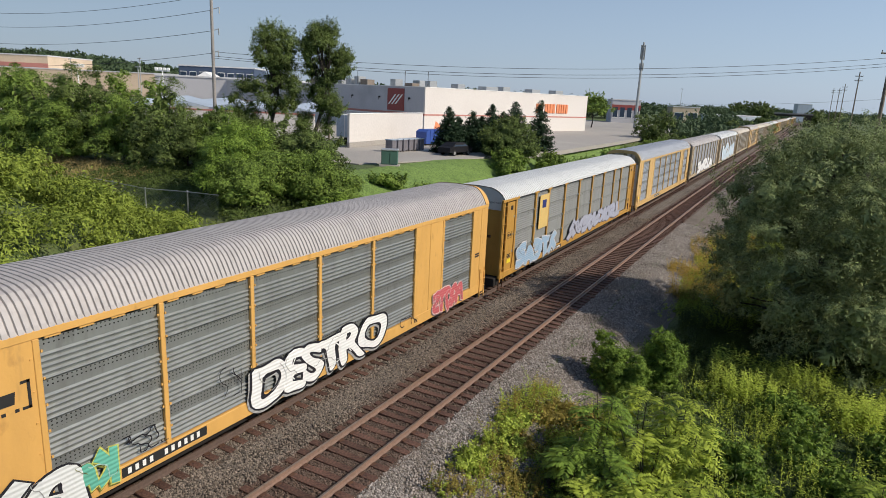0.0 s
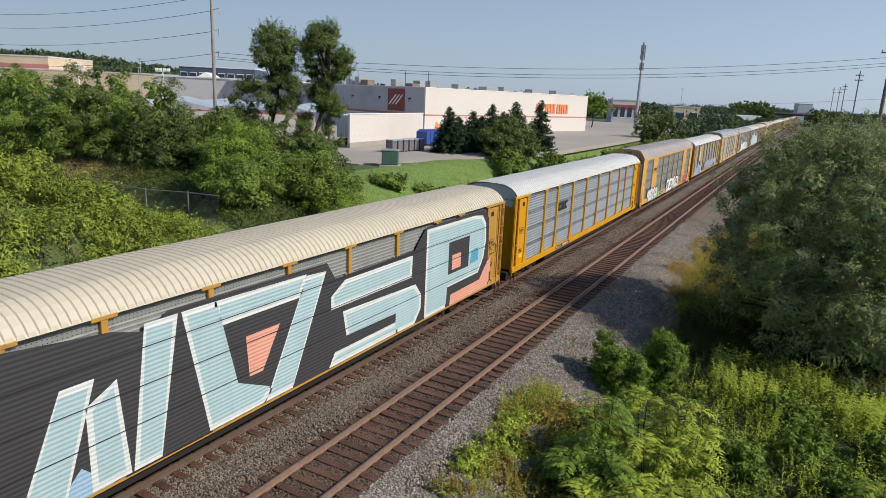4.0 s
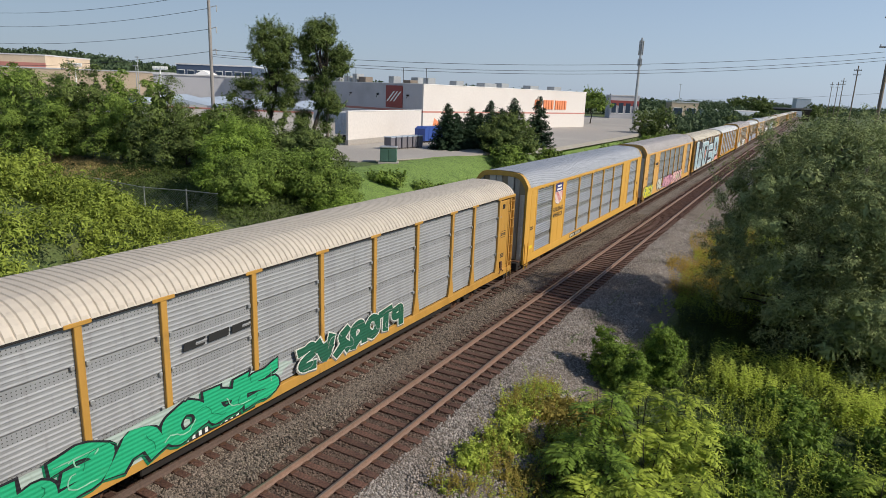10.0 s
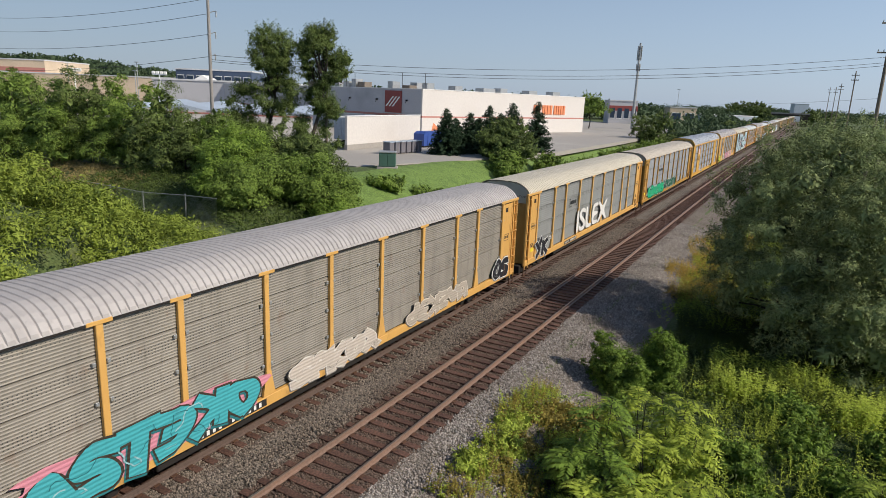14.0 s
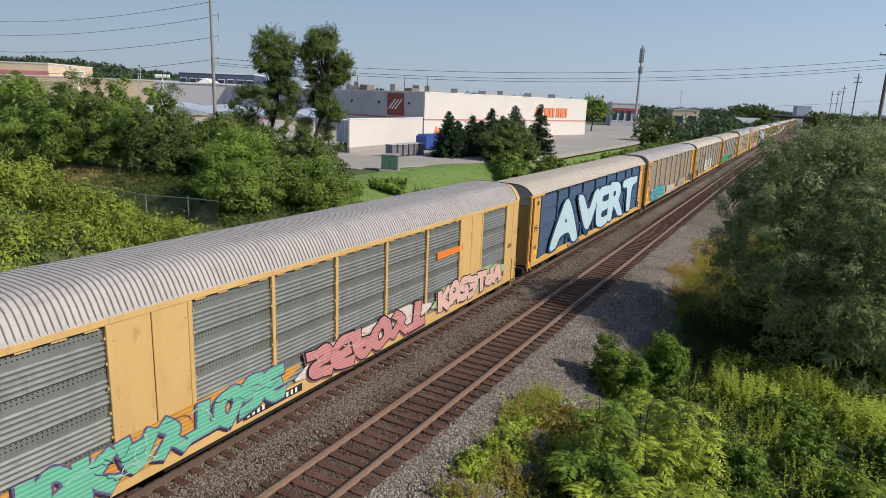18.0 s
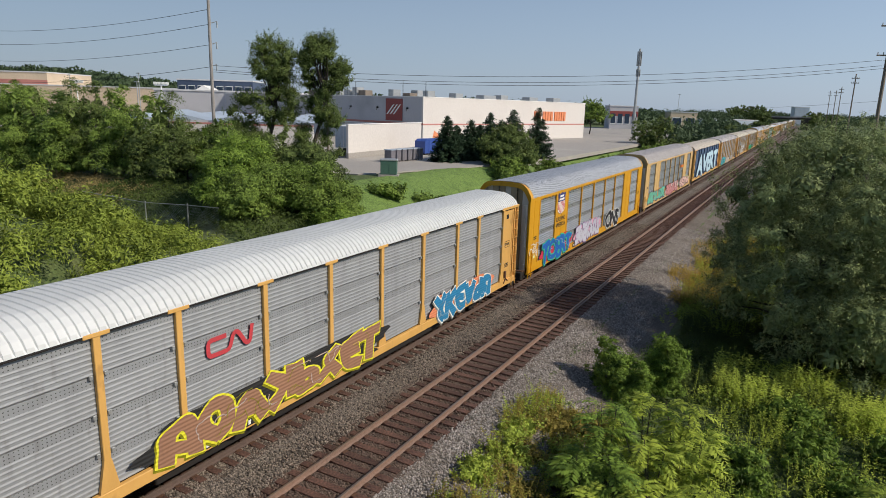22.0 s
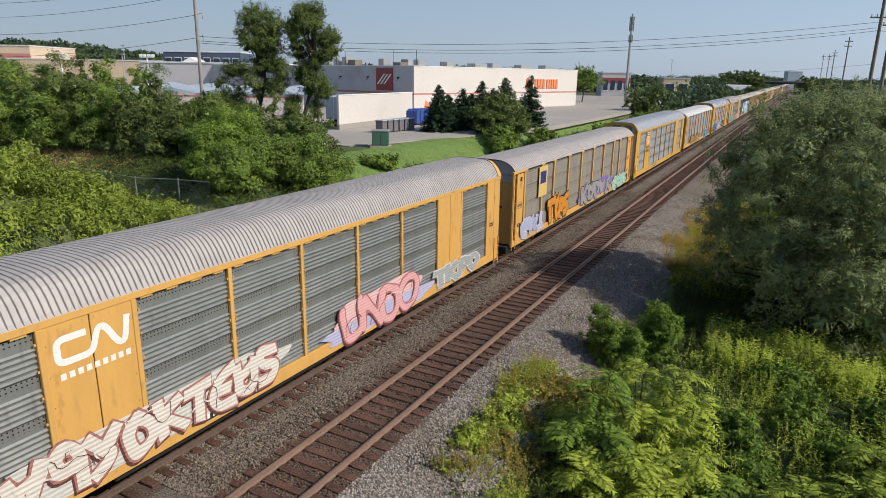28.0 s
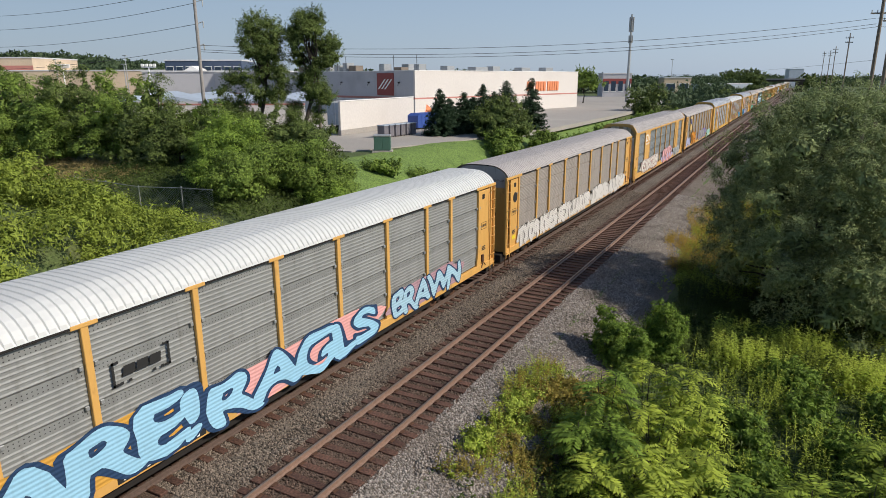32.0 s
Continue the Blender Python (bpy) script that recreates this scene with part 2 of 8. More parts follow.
M["leaf_gold"] = leaf_mat("leaf_gold", (0.16, 0.15, 0.03), (0.52, 0.36, 0.09), thin=0.35)
M["needle"] = leaf_mat("needle", (0.012, 0.03, 0.015), (0.045, 0.08, 0.04), thin=0.1)
M["far_leaf"] = leaf_mat("far_leaf", (0.03, 0.052, 0.028), (0.085, 0.125, 0.06), thin=0.2)
M["white_wall"] = mat("painted_block_wall", (0.64, 0.6, 0.56), 0.8, var=0.05, scale=0.15, fine=3, second=(0.56, 0.515, 0.475), amount=0.5)
M["grey_wall"] = mat("grey_block_wall", (0.5, 0.49, 0.5), 0.8, var=0.05, scale=0.2, fine=4)
M["beige_wall"] = mat("beige_wall", (0.62, 0.49, 0.35), 0.8, var=0.06, scale=0.1, fine=2)
M["orange"] = plain("orange_sign", (0.72, 0.25, 0.11))
M["redsign"] = plain("red_sign", (0.28, 0.06, 0.05))
M["redband"] = plain("red_band", (0.48, 0.2, 0.16))
M["blue"] = plain("blue_paint", (0.03, 0.08, 0.33))
M["greenbox"] = plain("green_cabinet", (0.06, 0.13, 0.1))
M["roofmem"] = mat("roof_membrane", (0.6, 0.6, 0.6), 0.8, var=0.1, scale=0.2, fine=2)
M["darkglass"] = mat("dark_glass", (0.03, 0.05, 0.08), 0.45, var=0.1, spec=0.25)
M["greenhouse"] = mat("canopy_panel", (0.42, 0.48, 0.55), 0.35, var=0.1, scale=0.3, fine=3)
M["carblack"] = mat("black_car_paint", (0.015, 0.015, 0.018), 0.5, var=0.1, spec=0.25)
M["tyre"] = plain("tyre_rubber", (0.02, 0.02, 0.02), 0.85)
M["black"] = plain("black_paint", (0.02, 0.02, 0.02), 0.6)
M["white"] = plain("white_paint", (0.78, 0.77, 0.74), 0.6)
M["sticker"] = plain("yellow_sticker", (0.75, 0.6, 0.03))
M["sticker_pale"] = plain("pale_yellow_panel", (0.66, 0.46, 0.16))
M["navy"] = plain("navy_paint", (0.02, 0.03, 0.16))
M["redpaint"] = plain("red_paint", (0.5, 0.05, 0.06))
M["ballast_rust"] = mat("ballast_rust_stained", (0.11, 0.075, 0.055), 0.95, var=0.7, scale=0.5, fine=26, bump=0.06, bump_scale=20, second=(0.06, 0.042, 0.032), amount=0.8)
M["stone_brown"] = mat("stone_brown", (0.3, 0.245, 0.195), 0.9, var=0.25, scale=0.4, fine=30, second=(0.14, 0.1, 0.075), amount=0.7, per=0.9)
M["stone_rust"] = mat("stone_rust_stained", (0.15, 0.1, 0.075), 0.9, var=0.25, scale=0.6, fine=30, second=(0.11, 0.075, 0.055), amount=0.7, per=0.8)
M["bin"] = mat("bin_steel", (0.2, 0.19, 0.21), 0.5, 0.2, var=0.15, scale=2, fine=20)
M["glassblue"] = mat("navy_cladding", (0.06, 0.085, 0.14), 0.4, var=0.1, scale=0.3, fine=3)
M["leaf_bright"] = leaf_mat("leaf_bright", (0.02, 0.055, 0.01), (0.26, 0.38, 0.06), thin=0.25)
# darkened leaf green: shade below taller plants is put into the colour
M["leaf_shade"] = leaf_mat("leaf_shade", (0.006, 0.016, 0.004), (0.09, 0.13, 0.028), thin=0.14)
M["leaf_bush"] = leaf_mat("leaf_bush", (0.008, 0.03, 0.005), (0.22, 0.33, 0.05), thin=0.22)
M["leaf_straw"] = leaf_mat("leaf_straw", (0.16, 0.13, 0.05), (0.42, 0.33, 0.14), thin=0.3)
M["leaf_olive"] = leaf_mat("leaf_olive", (0.09, 0.075, 0.015), (0.38, 0.31, 0.075), thin=0.3)
M["greyblue"] = plain("grey_blue_paint", (0.1, 0.16, 0.22))
M["palewash"] = plain("pale_wash", (0.35, 0.42, 0.45))
M["polegrey"] = mat("weathered_pole", (0.3, 0.28, 0.265), 0.85, var=0.2, scale=0.8, fine=12)
M["leaf_sumac"] = leaf_mat("leaf_sumac", (0.007, 0.02, 0.004), (0.29, 0.38, 0.05), thin=0.22)


# ---- mesh helpers ----
def mesh_of(name, verts, faces, material, smooth=False):
    me = bpy.data.meshes.new(name)
    me.from_pydata([tuple(v) for v in verts], [], faces)
    me.materials.append(material)
    if smooth:
        me.polygons.foreach_set("use_smooth", [True] * len(me.polygons))
    return me


def child(name, me, parent, label=""):
    ob = new(name, me)
    ob.parent = parent
    if label:
        ob["label"] = label
    return ob


def part(name, bm, material, parent, label=""):
    """Link a bmesh as one mesh object under a thing or a part."""
    me = bpy.data.meshes.new(name)
    bm.to_mesh(me)
    bm.free()
    me.materials.append(material)
    return child(name, me, parent, label)


def thing(name, label, category, m=None, group="", kind=""):
    ob = new(name)
    ob.empty_display_size = 0.3
    if m is not None:
        ob.matrix_world = m
    return tagged(ob, label, category, group, kind)


def box(bm, lo, hi, bevel=0.0, m=None):
    """A box from corner to corner, its edges bevelled where asked."""
    x0, y0, z0 = lo
    x1, y1, z1 = hi
    vs = [bm.verts.new(v) for v in ((x0, y0, z0), (x1, y0, z0), (x1, y1, z0), (x0, y1, z0), (x0, y0, z1), (x1, y0, z1), (x1, y1, z1), (x0, y1, z1))]
    fs = [bm.faces.new([vs[i] for i in f]) for f in ((3, 2, 1, 0), (4, 5, 6, 7), (0, 1, 5, 4), (1, 2, 6, 5), (2, 3, 7, 6), (3, 0, 4, 7))]
    if m is not None:
        bmesh.ops.transform(bm, matrix=m, verts=vs)
    if bevel:
        edges = list({e for f in fs for e in f.edges})
        bmesh.ops.bevel(bm, geom=edges, offset=bevel, segments=1, affect="EDGES")
    return bm


def rod(bm, a, b, r, seg=6, r2=None):
    """A round bar from a to b."""
    a, b = Vector(a), Vector(b)
    q = (b - a).to_track_quat("Z", "Y").to_matrix().to_4x4()
    bmesh.ops.create_cone(bm, cap_ends=True, segments=seg, radius1=r, radius2=r if r2 is None else r2, depth=(b - a).length, matrix=Matrix.Translation((a + b) / 2) @ q)
    return bm


def extrude_profile(pts, y0, y1, closed=True):
    """Verts and faces of a profile in x and z, drawn out along y."""
    k = len(pts)
    v = [(x, y0, z) for x, z in pts] + [(x, y1, z) for x, z in pts]
    f = [(i, (i + 1) % k, k + (i + 1) % k, k + i) for i in range(k if closed else k - 1)]
    if closed:
        f += [tuple(range(k - 1, -1, -1)), tuple(range(k, 2 * k))]
    return v, f


# ---- ground ----
TRACK2 = -4.11        # centre of the far track; the near one is at x = 0


def smooth(a, b, v):
    t = np.clip((v - a) / (b - a), 0, 1)
    return t * t * (3 - 2 * t)


def height(x, y):
    """The lie of the land: flat rail corridor, a ditch, the raised store lot, and the banks of the overpass."""
    x, y = np.asarray(x, float), np.asarray(y, float)
    bed = -0.75 * smooth(2.6, 4.2, x) - 0.75 * smooth(6.4, 8.4, -x) - 0.3
    lot = 3.78 * smooth(14, 25, -x) * smooth(8, 40, y + 0.25 * (-x)) * (1 - smooth(700, 1100, np.hypot(x, y)))
    lot = np.where(x < -8, lot, 0)
    left = 8.5 * (1 - smooth(3.5, 33, y)) * smooth(7.6, 18, -x) * smooth(-40, -34, y)
    right = 7.6 * (1 - smooth(3.0, 15, y)) * smooth(4.5, 12, x) * smooth(-40, -34, y)
    hill = 19 * np.exp(-(((x + 632) / 175) ** 2 + ((y - 366) / 110) ** 2))
    hollow = 1.95 * np.exp(-((y - 28.5) / 3.2) ** 2) * smooth(19, 27, -x) * (1 - smooth(48, 60, -x))
    return np.maximum(bed + lot, bed + left) + right + hill - hollow


def ground():
    ax = np.concatenate([-np.geomspace(4000, 62, 26), np.arange(-60, 30.1, 1.25), np.geomspace(32, 4000, 26)])
    ay = np.concatenate([-np.geomspace(4000, 62, 12), np.arange(-60, 120.1, 1.5), np.geomspace(123, 4500, 30)])
    X, Y = np.meshgrid(ax, ay)
    Z = height(X, Y) - 0.02
    rng = np.random.RandomState(3)
    Z += rng.uniform(-0.06, 0.06, Z.shape) * ((X < -9) | (X > 5)) * (np.abs(X) < 60)
    v = np.stack([X, Y, Z], -1).reshape(-1, 3)
    w = len(ax)
    f = [(j * w + i, j * w + i + 1, (j + 1) * w + i + 1, (j + 1) * w + i) for j in range(len(ay) - 1) for i in range(w - 1)]
    ob = new("ground", mesh_of("ground", v, f, M["grass"], True))
    tagged(ob, "weedy green and straw-coloured ground along the railway", "ground", kind="structure")


ground()


def sheet(name, x0, x1, y0, y1, nx, ny, lift, material, label, skew=None):
    """A sheet that follows the land, a little above it."""
    us, vs = np.linspace(0, 1, nx), np.linspace(0, 1, ny)
    U, V = np.meshgrid(us, vs)
    X, Y = x0 + (x1 - x0) * U, y0 + (y1 - y0) * V
    if skew:
        X = X + skew * (Y - y0)
    Z = height(X, Y) + lift
    v = np.stack([X, Y, Z], -1).reshape(-1, 3)
    f = [(j * nx + i, j * nx + i + 1, (j + 1) * nx + i + 1, (j + 1) * nx + i) for j in range(ny - 1) for i in range(nx - 1)]
    return tagged(new(name, mesh_of(name, v, f, material, True)), label, name.split("_")[0], kind="structure")


# ballast bed: crowned under each track
def ballast_bed():
    prof = [(-9.0, -1.15), (-7.2, -0.45), (-6.3, -0.24), (-5.6, -0.215), (-2.6, -0.215), (-2.1, -0.27), (-1.6, -0.215), (1.45, -0.215), (2.2, -0.28), (3.4, -0.48), (4.6, -0.85), (5.4, -1.2)]
    ys = np.concatenate([np.arange(-60, 120, 1.5), np.geomspace(121, 1600, 40)])
    rng = np.random.RandomState(5)
    v = [(x + rng.uniform(-.12, .12) * (abs(x + 2) > 4), y, z + rng.uniform(-.02, .02)) for y in ys for x, z in prof]
    k = len(prof)
    f = [(j * k + i, j * k + i + 1, (j + 1) * k + i + 1, (j + 1) * k + i) for j in range(len(ys) - 1) for i in range(k - 1)]
    me = mesh_of("ballast_bed", v, f, M["ballast"])
    me.materials.append(M["ballast_rust"])
    for q, fc in enumerate(me.polygons):
        if q % (k - 1) in (3, 6):          # under the two tracks
            fc.material_index = 1
    tagged(new("ballast_bed", me), "grey crushed-stone ballast bed under two tracks", "ballast", kind="structure")


ballast_bed()


def stones(name, label, n, x0, x1, material, seed):
    """Loose ballast stones that break up the bed where the camera passes nearest."""
    rng = np.random.RandomState(seed)
    y = 9 + 50 * rng.rand(n) ** 1.5
    x = rng.uniform(x0, x1, n)
    keep = (np.abs(np.abs(x) - 0.7525) > 0.1)
    x, y = x[keep], y[keep]
    n = len(x)
    px = [-2.6, -2.1, -1.6, 1.45, 2.2, 3.4, 4.6]
    pz = [-.215, -.27, -.215, -.215, -.28, -.48, -.85]
    z = np.interp(x, px, pz)
    s = rng.uniform(0.025, 0.058, (n, 1, 1))
    base = np.array([(1, 0, 0), (-.5, .87, 0), (-.5, -.87, 0), (.1, .1, .8), (-.1, 0, -.8)])
    v = base[None] * s * rng.uniform(0.65, 1.35, (n, 5, 3))
    a = rng.uniform(0, 6.28, n)
    c, sn = np.cos(a)[:, None], np.sin(a)[:, None]
    vx, vy = v[..., 0] * c - v[..., 1] * sn, v[..., 0] * sn + v[..., 1] * c
    v = np.stack([vx + x[:, None], vy + y[:, None], v[..., 2] + z[:, None] + 0.012], -1).reshape(-1, 3)
    tri = np.array([(0, 1, 3), (1, 2, 3), (2, 0, 3), (1, 0, 4), (2, 1, 4), (0, 2, 4)])
    f = (tri[None] + 5 * np.arange(n)[:, None, None]).reshape(-1, 3)
    me = bpy.data.meshes.new(name)
    me.vertices.add(len(v))
    me.vertices.foreach_set("co", v.ravel())
    me.loops.add(f.size)
    me.loops.foreach_set("vertex_index", f.ravel())
    me.polygons.add(len(f))
    me.polygons.foreach_set("loop_start", np.arange(0, f.size, 3))
    me.update()
    me.materials.append(material)
    tagged(new(name, me), label, "gravel", kind="stuff")


stones("loose_stones", "loose grey and brown crushed ballast stones", 40000, 1.3, 4.3, M["stone"], 8)
stones("loose_stones", "loose grey ballast stones between the tracks", 26000, -3.4, -1.25, M["stone_brown"], 9)
stones("stained_stones", "rust-stained ballast stones between the rails", 20000, -1.3, 1.3, M["stone_rust"], 10)

RAIL = [(-.07, -.165), (.07, -.165), (.07, -.15), (.012, -.125), (.012, -.045), (.036, -.03), (.036, -.006), (.03, 0), (-.03, 0), (-.036, -.006), (-.036, -.03), (-.012, -.045), (-.012, -.125), (-.07, -.15)]


def track(x0, label, steel, tread):
    th = thing("railway_track", label, "railway track", pose(x0, 0, 0), "parallel railway tracks", "structure")
    for s in (-1, 1):
        v, f = extrude_profile([(x + s * 0.7525, z) for x, z in RAIL], -70, 1500)
        me = mesh_of("rail", v, f, M[steel])
        me.materials.append(M[tread])
        me.polygons[7].material_index = 1
        child("rail", me, th, "rust-brown steel rail with a worn bright head")
    return th


TRACK_NEAR = track(0, "empty railway track with dark wooden ties on ballast", "rail", "railtop")
TRACK_FAR = track(TRACK2, "railway track that carries the freight train", "rail_dark", "rail_dark")


# ---- freight train ----
LEN = 13.6           # half the length of a car's body
PITCH = 28.65         # from coupler to coupler
HALF_W = 1.55
cache = {}


def shared(key, material, build):
    """A mesh built once per key, and copied once per material."""
    if key not in cache:
        cache[key] = build()
    k2 = (key, material.name)
    if k2 not in cache:
        me = cache[key].copy()
        me.materials.clear()
        me.materials.append(material)
        cache[k2] = me
    return cache[k2]


def from_bm(fill):
    bm = bmesh.new()
    fill(bm)
    me = bpy.data.meshes.new("piece")
    bm.to_mesh(me)
    bm.free()
    return me


def corrugated(y0, y1, z0, z1, x, sheets, ridges, depth, flat):
    """A side screen: sheets with a flat perforated strip and a run of level ridges each."""
    def build():
        pts = []
        h = (z1 - z0) / sheets
        for s in range(sheets):
            b = z0 + s * h
            pts += [(x - 0.05, b), (x - 0.05, b + 0.018), (x - 0.004, b + 0.02)]
            start, rh = b + 0.026, h * (1 - flat) / ridges
            for r in range(ridges):
                a = start + r * rh
                pts += [(x, a + rh * 0.04), (x + depth, a + rh * 0.15), (x + depth, a + rh * 0.23), (x, a + rh * 0.54)]
            pts.append((x - 0.002, b + h - 0.004))
        pts.append((x - 0.03, z1))
        v, f = extrude_profile(pts, y0, y1, False)
        me = bpy.data.meshes.new("side_screen")
        me.from_pydata(v, [], f)
        return me
    return build


def arch(half):
    return [(-x, z) for x, z in half] + [(0, half[-1][1] + 0.01)] + [(x, z) for x, z in half[::-1]]


ROOF_F = arch([(1.58, 4.95), (1.55, 5.06), (1.4, 5.34), (1.26, 5.53), (1.08, 5.67), (0.85, 5.74), (0.45, 5.77)])
ROOF_T = arch([(1.58, 4.88), (1.56, 4.98), (1.44, 5.14), (1.24, 5.3), (1.0, 5.41), (0.8, 5.465), (0.4, 5.49)])


def roof_mesh(prof, y0, y1, pitch, depth):
    def build():
        n = int(round((y1 - y0) / pitch))
        step = (y1 - y0) / n
        ys = []
        for i in range(n):
            a = y0 + i * step
            ys += [(a, 0.0), (a + step * 0.66, 0.0), (a + step * 0.74, -depth), (a + step * 0.9, -depth)]
        ys.append((y1, 0.0))
        v = []
        for y, d in ys:
            for i, (px, pz) in enumerate(prof):
                e = 0.0 if i in (0, len(prof) - 1) else d
                v.append((px * (1 + e / 1.6), y, pz + e))
        k = len(prof)
        f = [(j * k + i, (j + 1) * k + i, (j + 1) * k + i + 1, j * k + i + 1) for j in range(len(ys) - 1) for i in range(k - 1)]
        me = bpy.data.meshes.new("roof")
        me.from_pydata(v, [], f)
        return me
    return build


def wheel_bm(bm):
    bmesh.ops.create_cone(bm, cap_ends=True, segments=20, radius1=0.42, radius2=0.42, depth=0.13, matrix=Matrix.Rotation(math.pi / 2, 4, "Y"))
    bmesh.ops.create_cone(bm, cap_ends=True, segments=20, radius1=0.46, radius2=0.45, depth=0.03, matrix=Matrix.Translation((-0.07, 0, 0)) @ Matrix.Rotation(math.pi / 2, 4, "Y"))
    bmesh.ops.create_cone(bm, cap_ends=True, segments=10, radius1=0.14, radius2=0.12, depth=0.1, matrix=Matrix.Translation((0.1, 0, 0)) @ Matrix.Rotation(math.pi / 2, 4, "Y"))


def truck_bm(bm):
    for s in (-1, 1):
        box(bm, (s * 0.95 - 0.08, -1.25, 0.42), (s * 0.95 + 0.08, 1.25, 0.6), 0.03)
        box(bm, (s * 0.95 - 0.09, -0.3, 0.28), (s * 0.95 + 0.09, 0.3, 0.72), 0.03)
        for y in (-0.88, 0.88):
            box(bm, (s * 0.95 - 0.11, y - 0.16, 0.32), (s * 0.95 + 0.11, y + 0.16, 0.62), 0.03)
    box(bm, (-1.0, -0.2, 0.45), (1.0, 0.2, 0.75), 0.03)
    for y in (-0.88, 0.88):
        rod(bm, (-0.7, y, 0.46), (0.7, y, 0.46), 0.08, 8)


def ladder_bm(x, y0, y1, z0, z1, rungs):
    def fill(bm):
        for y in (y0, y1):
            box(bm, (x - 0.02, y - 0.025, z0), (x + 0.03, y + 0.025, z1))
        for i in range(rungs):
            z = z0 + (z1 - z0) * (i + 0.6) / rungs
            rod(bm, (x + 0.05, y0, z), (x + 0.05, y1, z), 0.016, 5)
    return fill


def add(car, name, key, fill, material, label=""):
    return child(name, shared(key, material, lambda: from_bm(fill)), car, label)


def running_gear(car, full):
    for y in (-9.75, 9.75):
        tr = child("truck", shared("truck", M["dark"], lambda: from_bm(truck_bm)), car)
        tr.location = (0, y, 0)
        if full:
            for wy in (-0.88, 0.88):
                for s in (1, -1):
                    wh = child("wheel", shared("wheel", M["iron"], lambda: from_bm(wheel_bm)), tr)
                    wh.location, wh.rotation_euler = (s * 0.74, wy, 0.44), (0, 0, 0 if s > 0 else math.pi)

    def center(bm):
        box(bm, (-0.35, -LEN + 0.3, 0.5), (0.35, LEN - 0.3, 0.95), 0.02)
        # end sills and wide centre box, added to keep light out under the car
        for s in (-1, 1):
            a, b = sorted((s * (LEN - 0.5), s * (LEN + 0.22)))
            box(bm, (-1.4, a, 0.55), (1.4, b, 0.97), 0.03)
        box(bm, (-1.25, -7.8, 0.45), (1.25, 7.8, 0.86), 0.03)
        for y in np.linspace(-11.5, 11.5, 15):
            box(bm, (-1.35, y - 0.08, 0.72), (1.35, y + 0.08, 0.95))
        box(bm, (-0.9, -1.8, 0.42), (-0.2, -0.3, 0.8), 0.05)
        rod(bm, (0.75, 2.2, 0.62), (0.75, 3.6, 0.62), 0.2, 10)
        rod(bm, (1.0, -7.5, 0.55), (1.0, 7.5, 0.55), 0.03, 6)
    add(car, "underframe", "underframe", center, M["dark"])
    for s in (-1, 1):
        def coup(bm, s=s):
            box(bm, (-0.1, min(s * LEN, s * (LEN + 0.6)), 0.72), (0.1, max(s * LEN, s * (LEN + 0.6)), 0.95), 0.03)
            box(bm, (-0.16, s * (LEN + 0.6) - 0.14, 0.66), (0.16, s * (LEN + 0.6) + 0.14, 1.0), 0.05)
            rod(bm, (-0.4, s * LEN, 0.7), (-0.12, s * (LEN + 0.55), 0.5), 0.035, 6)
        add(car, "coupler", ("coupler", s), coup, M["iron"])


def letters(text, size, grow=0.0, lean=0.0, wide=1.0):
    """A flat mesh of letters in the y-z plane that faces +x, its middle at the origin."""
    cu = bpy.data.curves.new("letters", "FONT")
    cu.body, cu.size, cu.offset, cu.shear, cu.align_x, cu.resolution_u = text, size, grow, lean, "CENTER", 3
    cu.space_character = 0.94
    ob = bpy.data.objects.new("letters", cu)
    me = bpy.data.meshes.new_from_object(ob)
    bpy.data.objects.remove(ob)
    me.materials.clear()
    me.transform(Matrix(((0, 0, 1, 0), (wide, 0, 0, 0), (0, 1, 0, -size * 0.36), (0, 0, 0, 1))))
    return me


def stencil(parent, name, me, material, y, z, x, label=""):
    me.materials.append(material)
    ob = child(name, me, parent, label)
    ob.location = (x, y, z)
    return ob


def bars(bm, y, z, w, h, x, rows=1, gap=0.5):
    """Plain bars in place of small writing."""
    for r in range(rows):
        zz = z - r * h * (1 + gap)
        box(bm, (x, y - w / 2, zz - h / 2), (x + 0.004, y + w / 2, zz + h / 2))


def outline_blob(rng, y0, y1, z0, z1, n=10, lobe=0.22):
    """A closed wavy patch in y and z."""
    pts = []
    cy, cz, ry, rz = (y0 + y1) / 2, (z0 + z1) / 2, (y1 - y0) / 2, (z1 - z0) / 2
    for i in range(n * 4):
        a = 2 * math.pi * i / (n * 4)
        k = 1 + lobe * math.sin(n * a / 2 + rng.uniform(0, 1)) * rng.uniform(0.5, 1)
        ca, sa = math.cos(a), math.sin(a)
        pts.append((cy + ry * k * math.copysign(abs(ca) ** 0.55, ca), cz + rz * k * math.copysign(abs(sa) ** 0.7, sa)))
    return pts


def patch(bm, pts, x):
    vs = [bm.verts.new((x, y, z)) for y, z in pts]
    f = bm.faces.new(vs)
    f.normal_update()
    if f.normal.x < 0:
        f.normal_flip()
    bmesh.ops.triangulate(bm, faces=[f])


GMAT = {}


def spray(col):
    key = tuple(round(c, 2) for c in col)
    if key not in GMAT:
        GMAT[key] = paint_mat("spray_paint", col, rough=0.6, wear=0.08, streak=0.12, ridged=True)
    return GMAT[key]


GLYPHS = {}


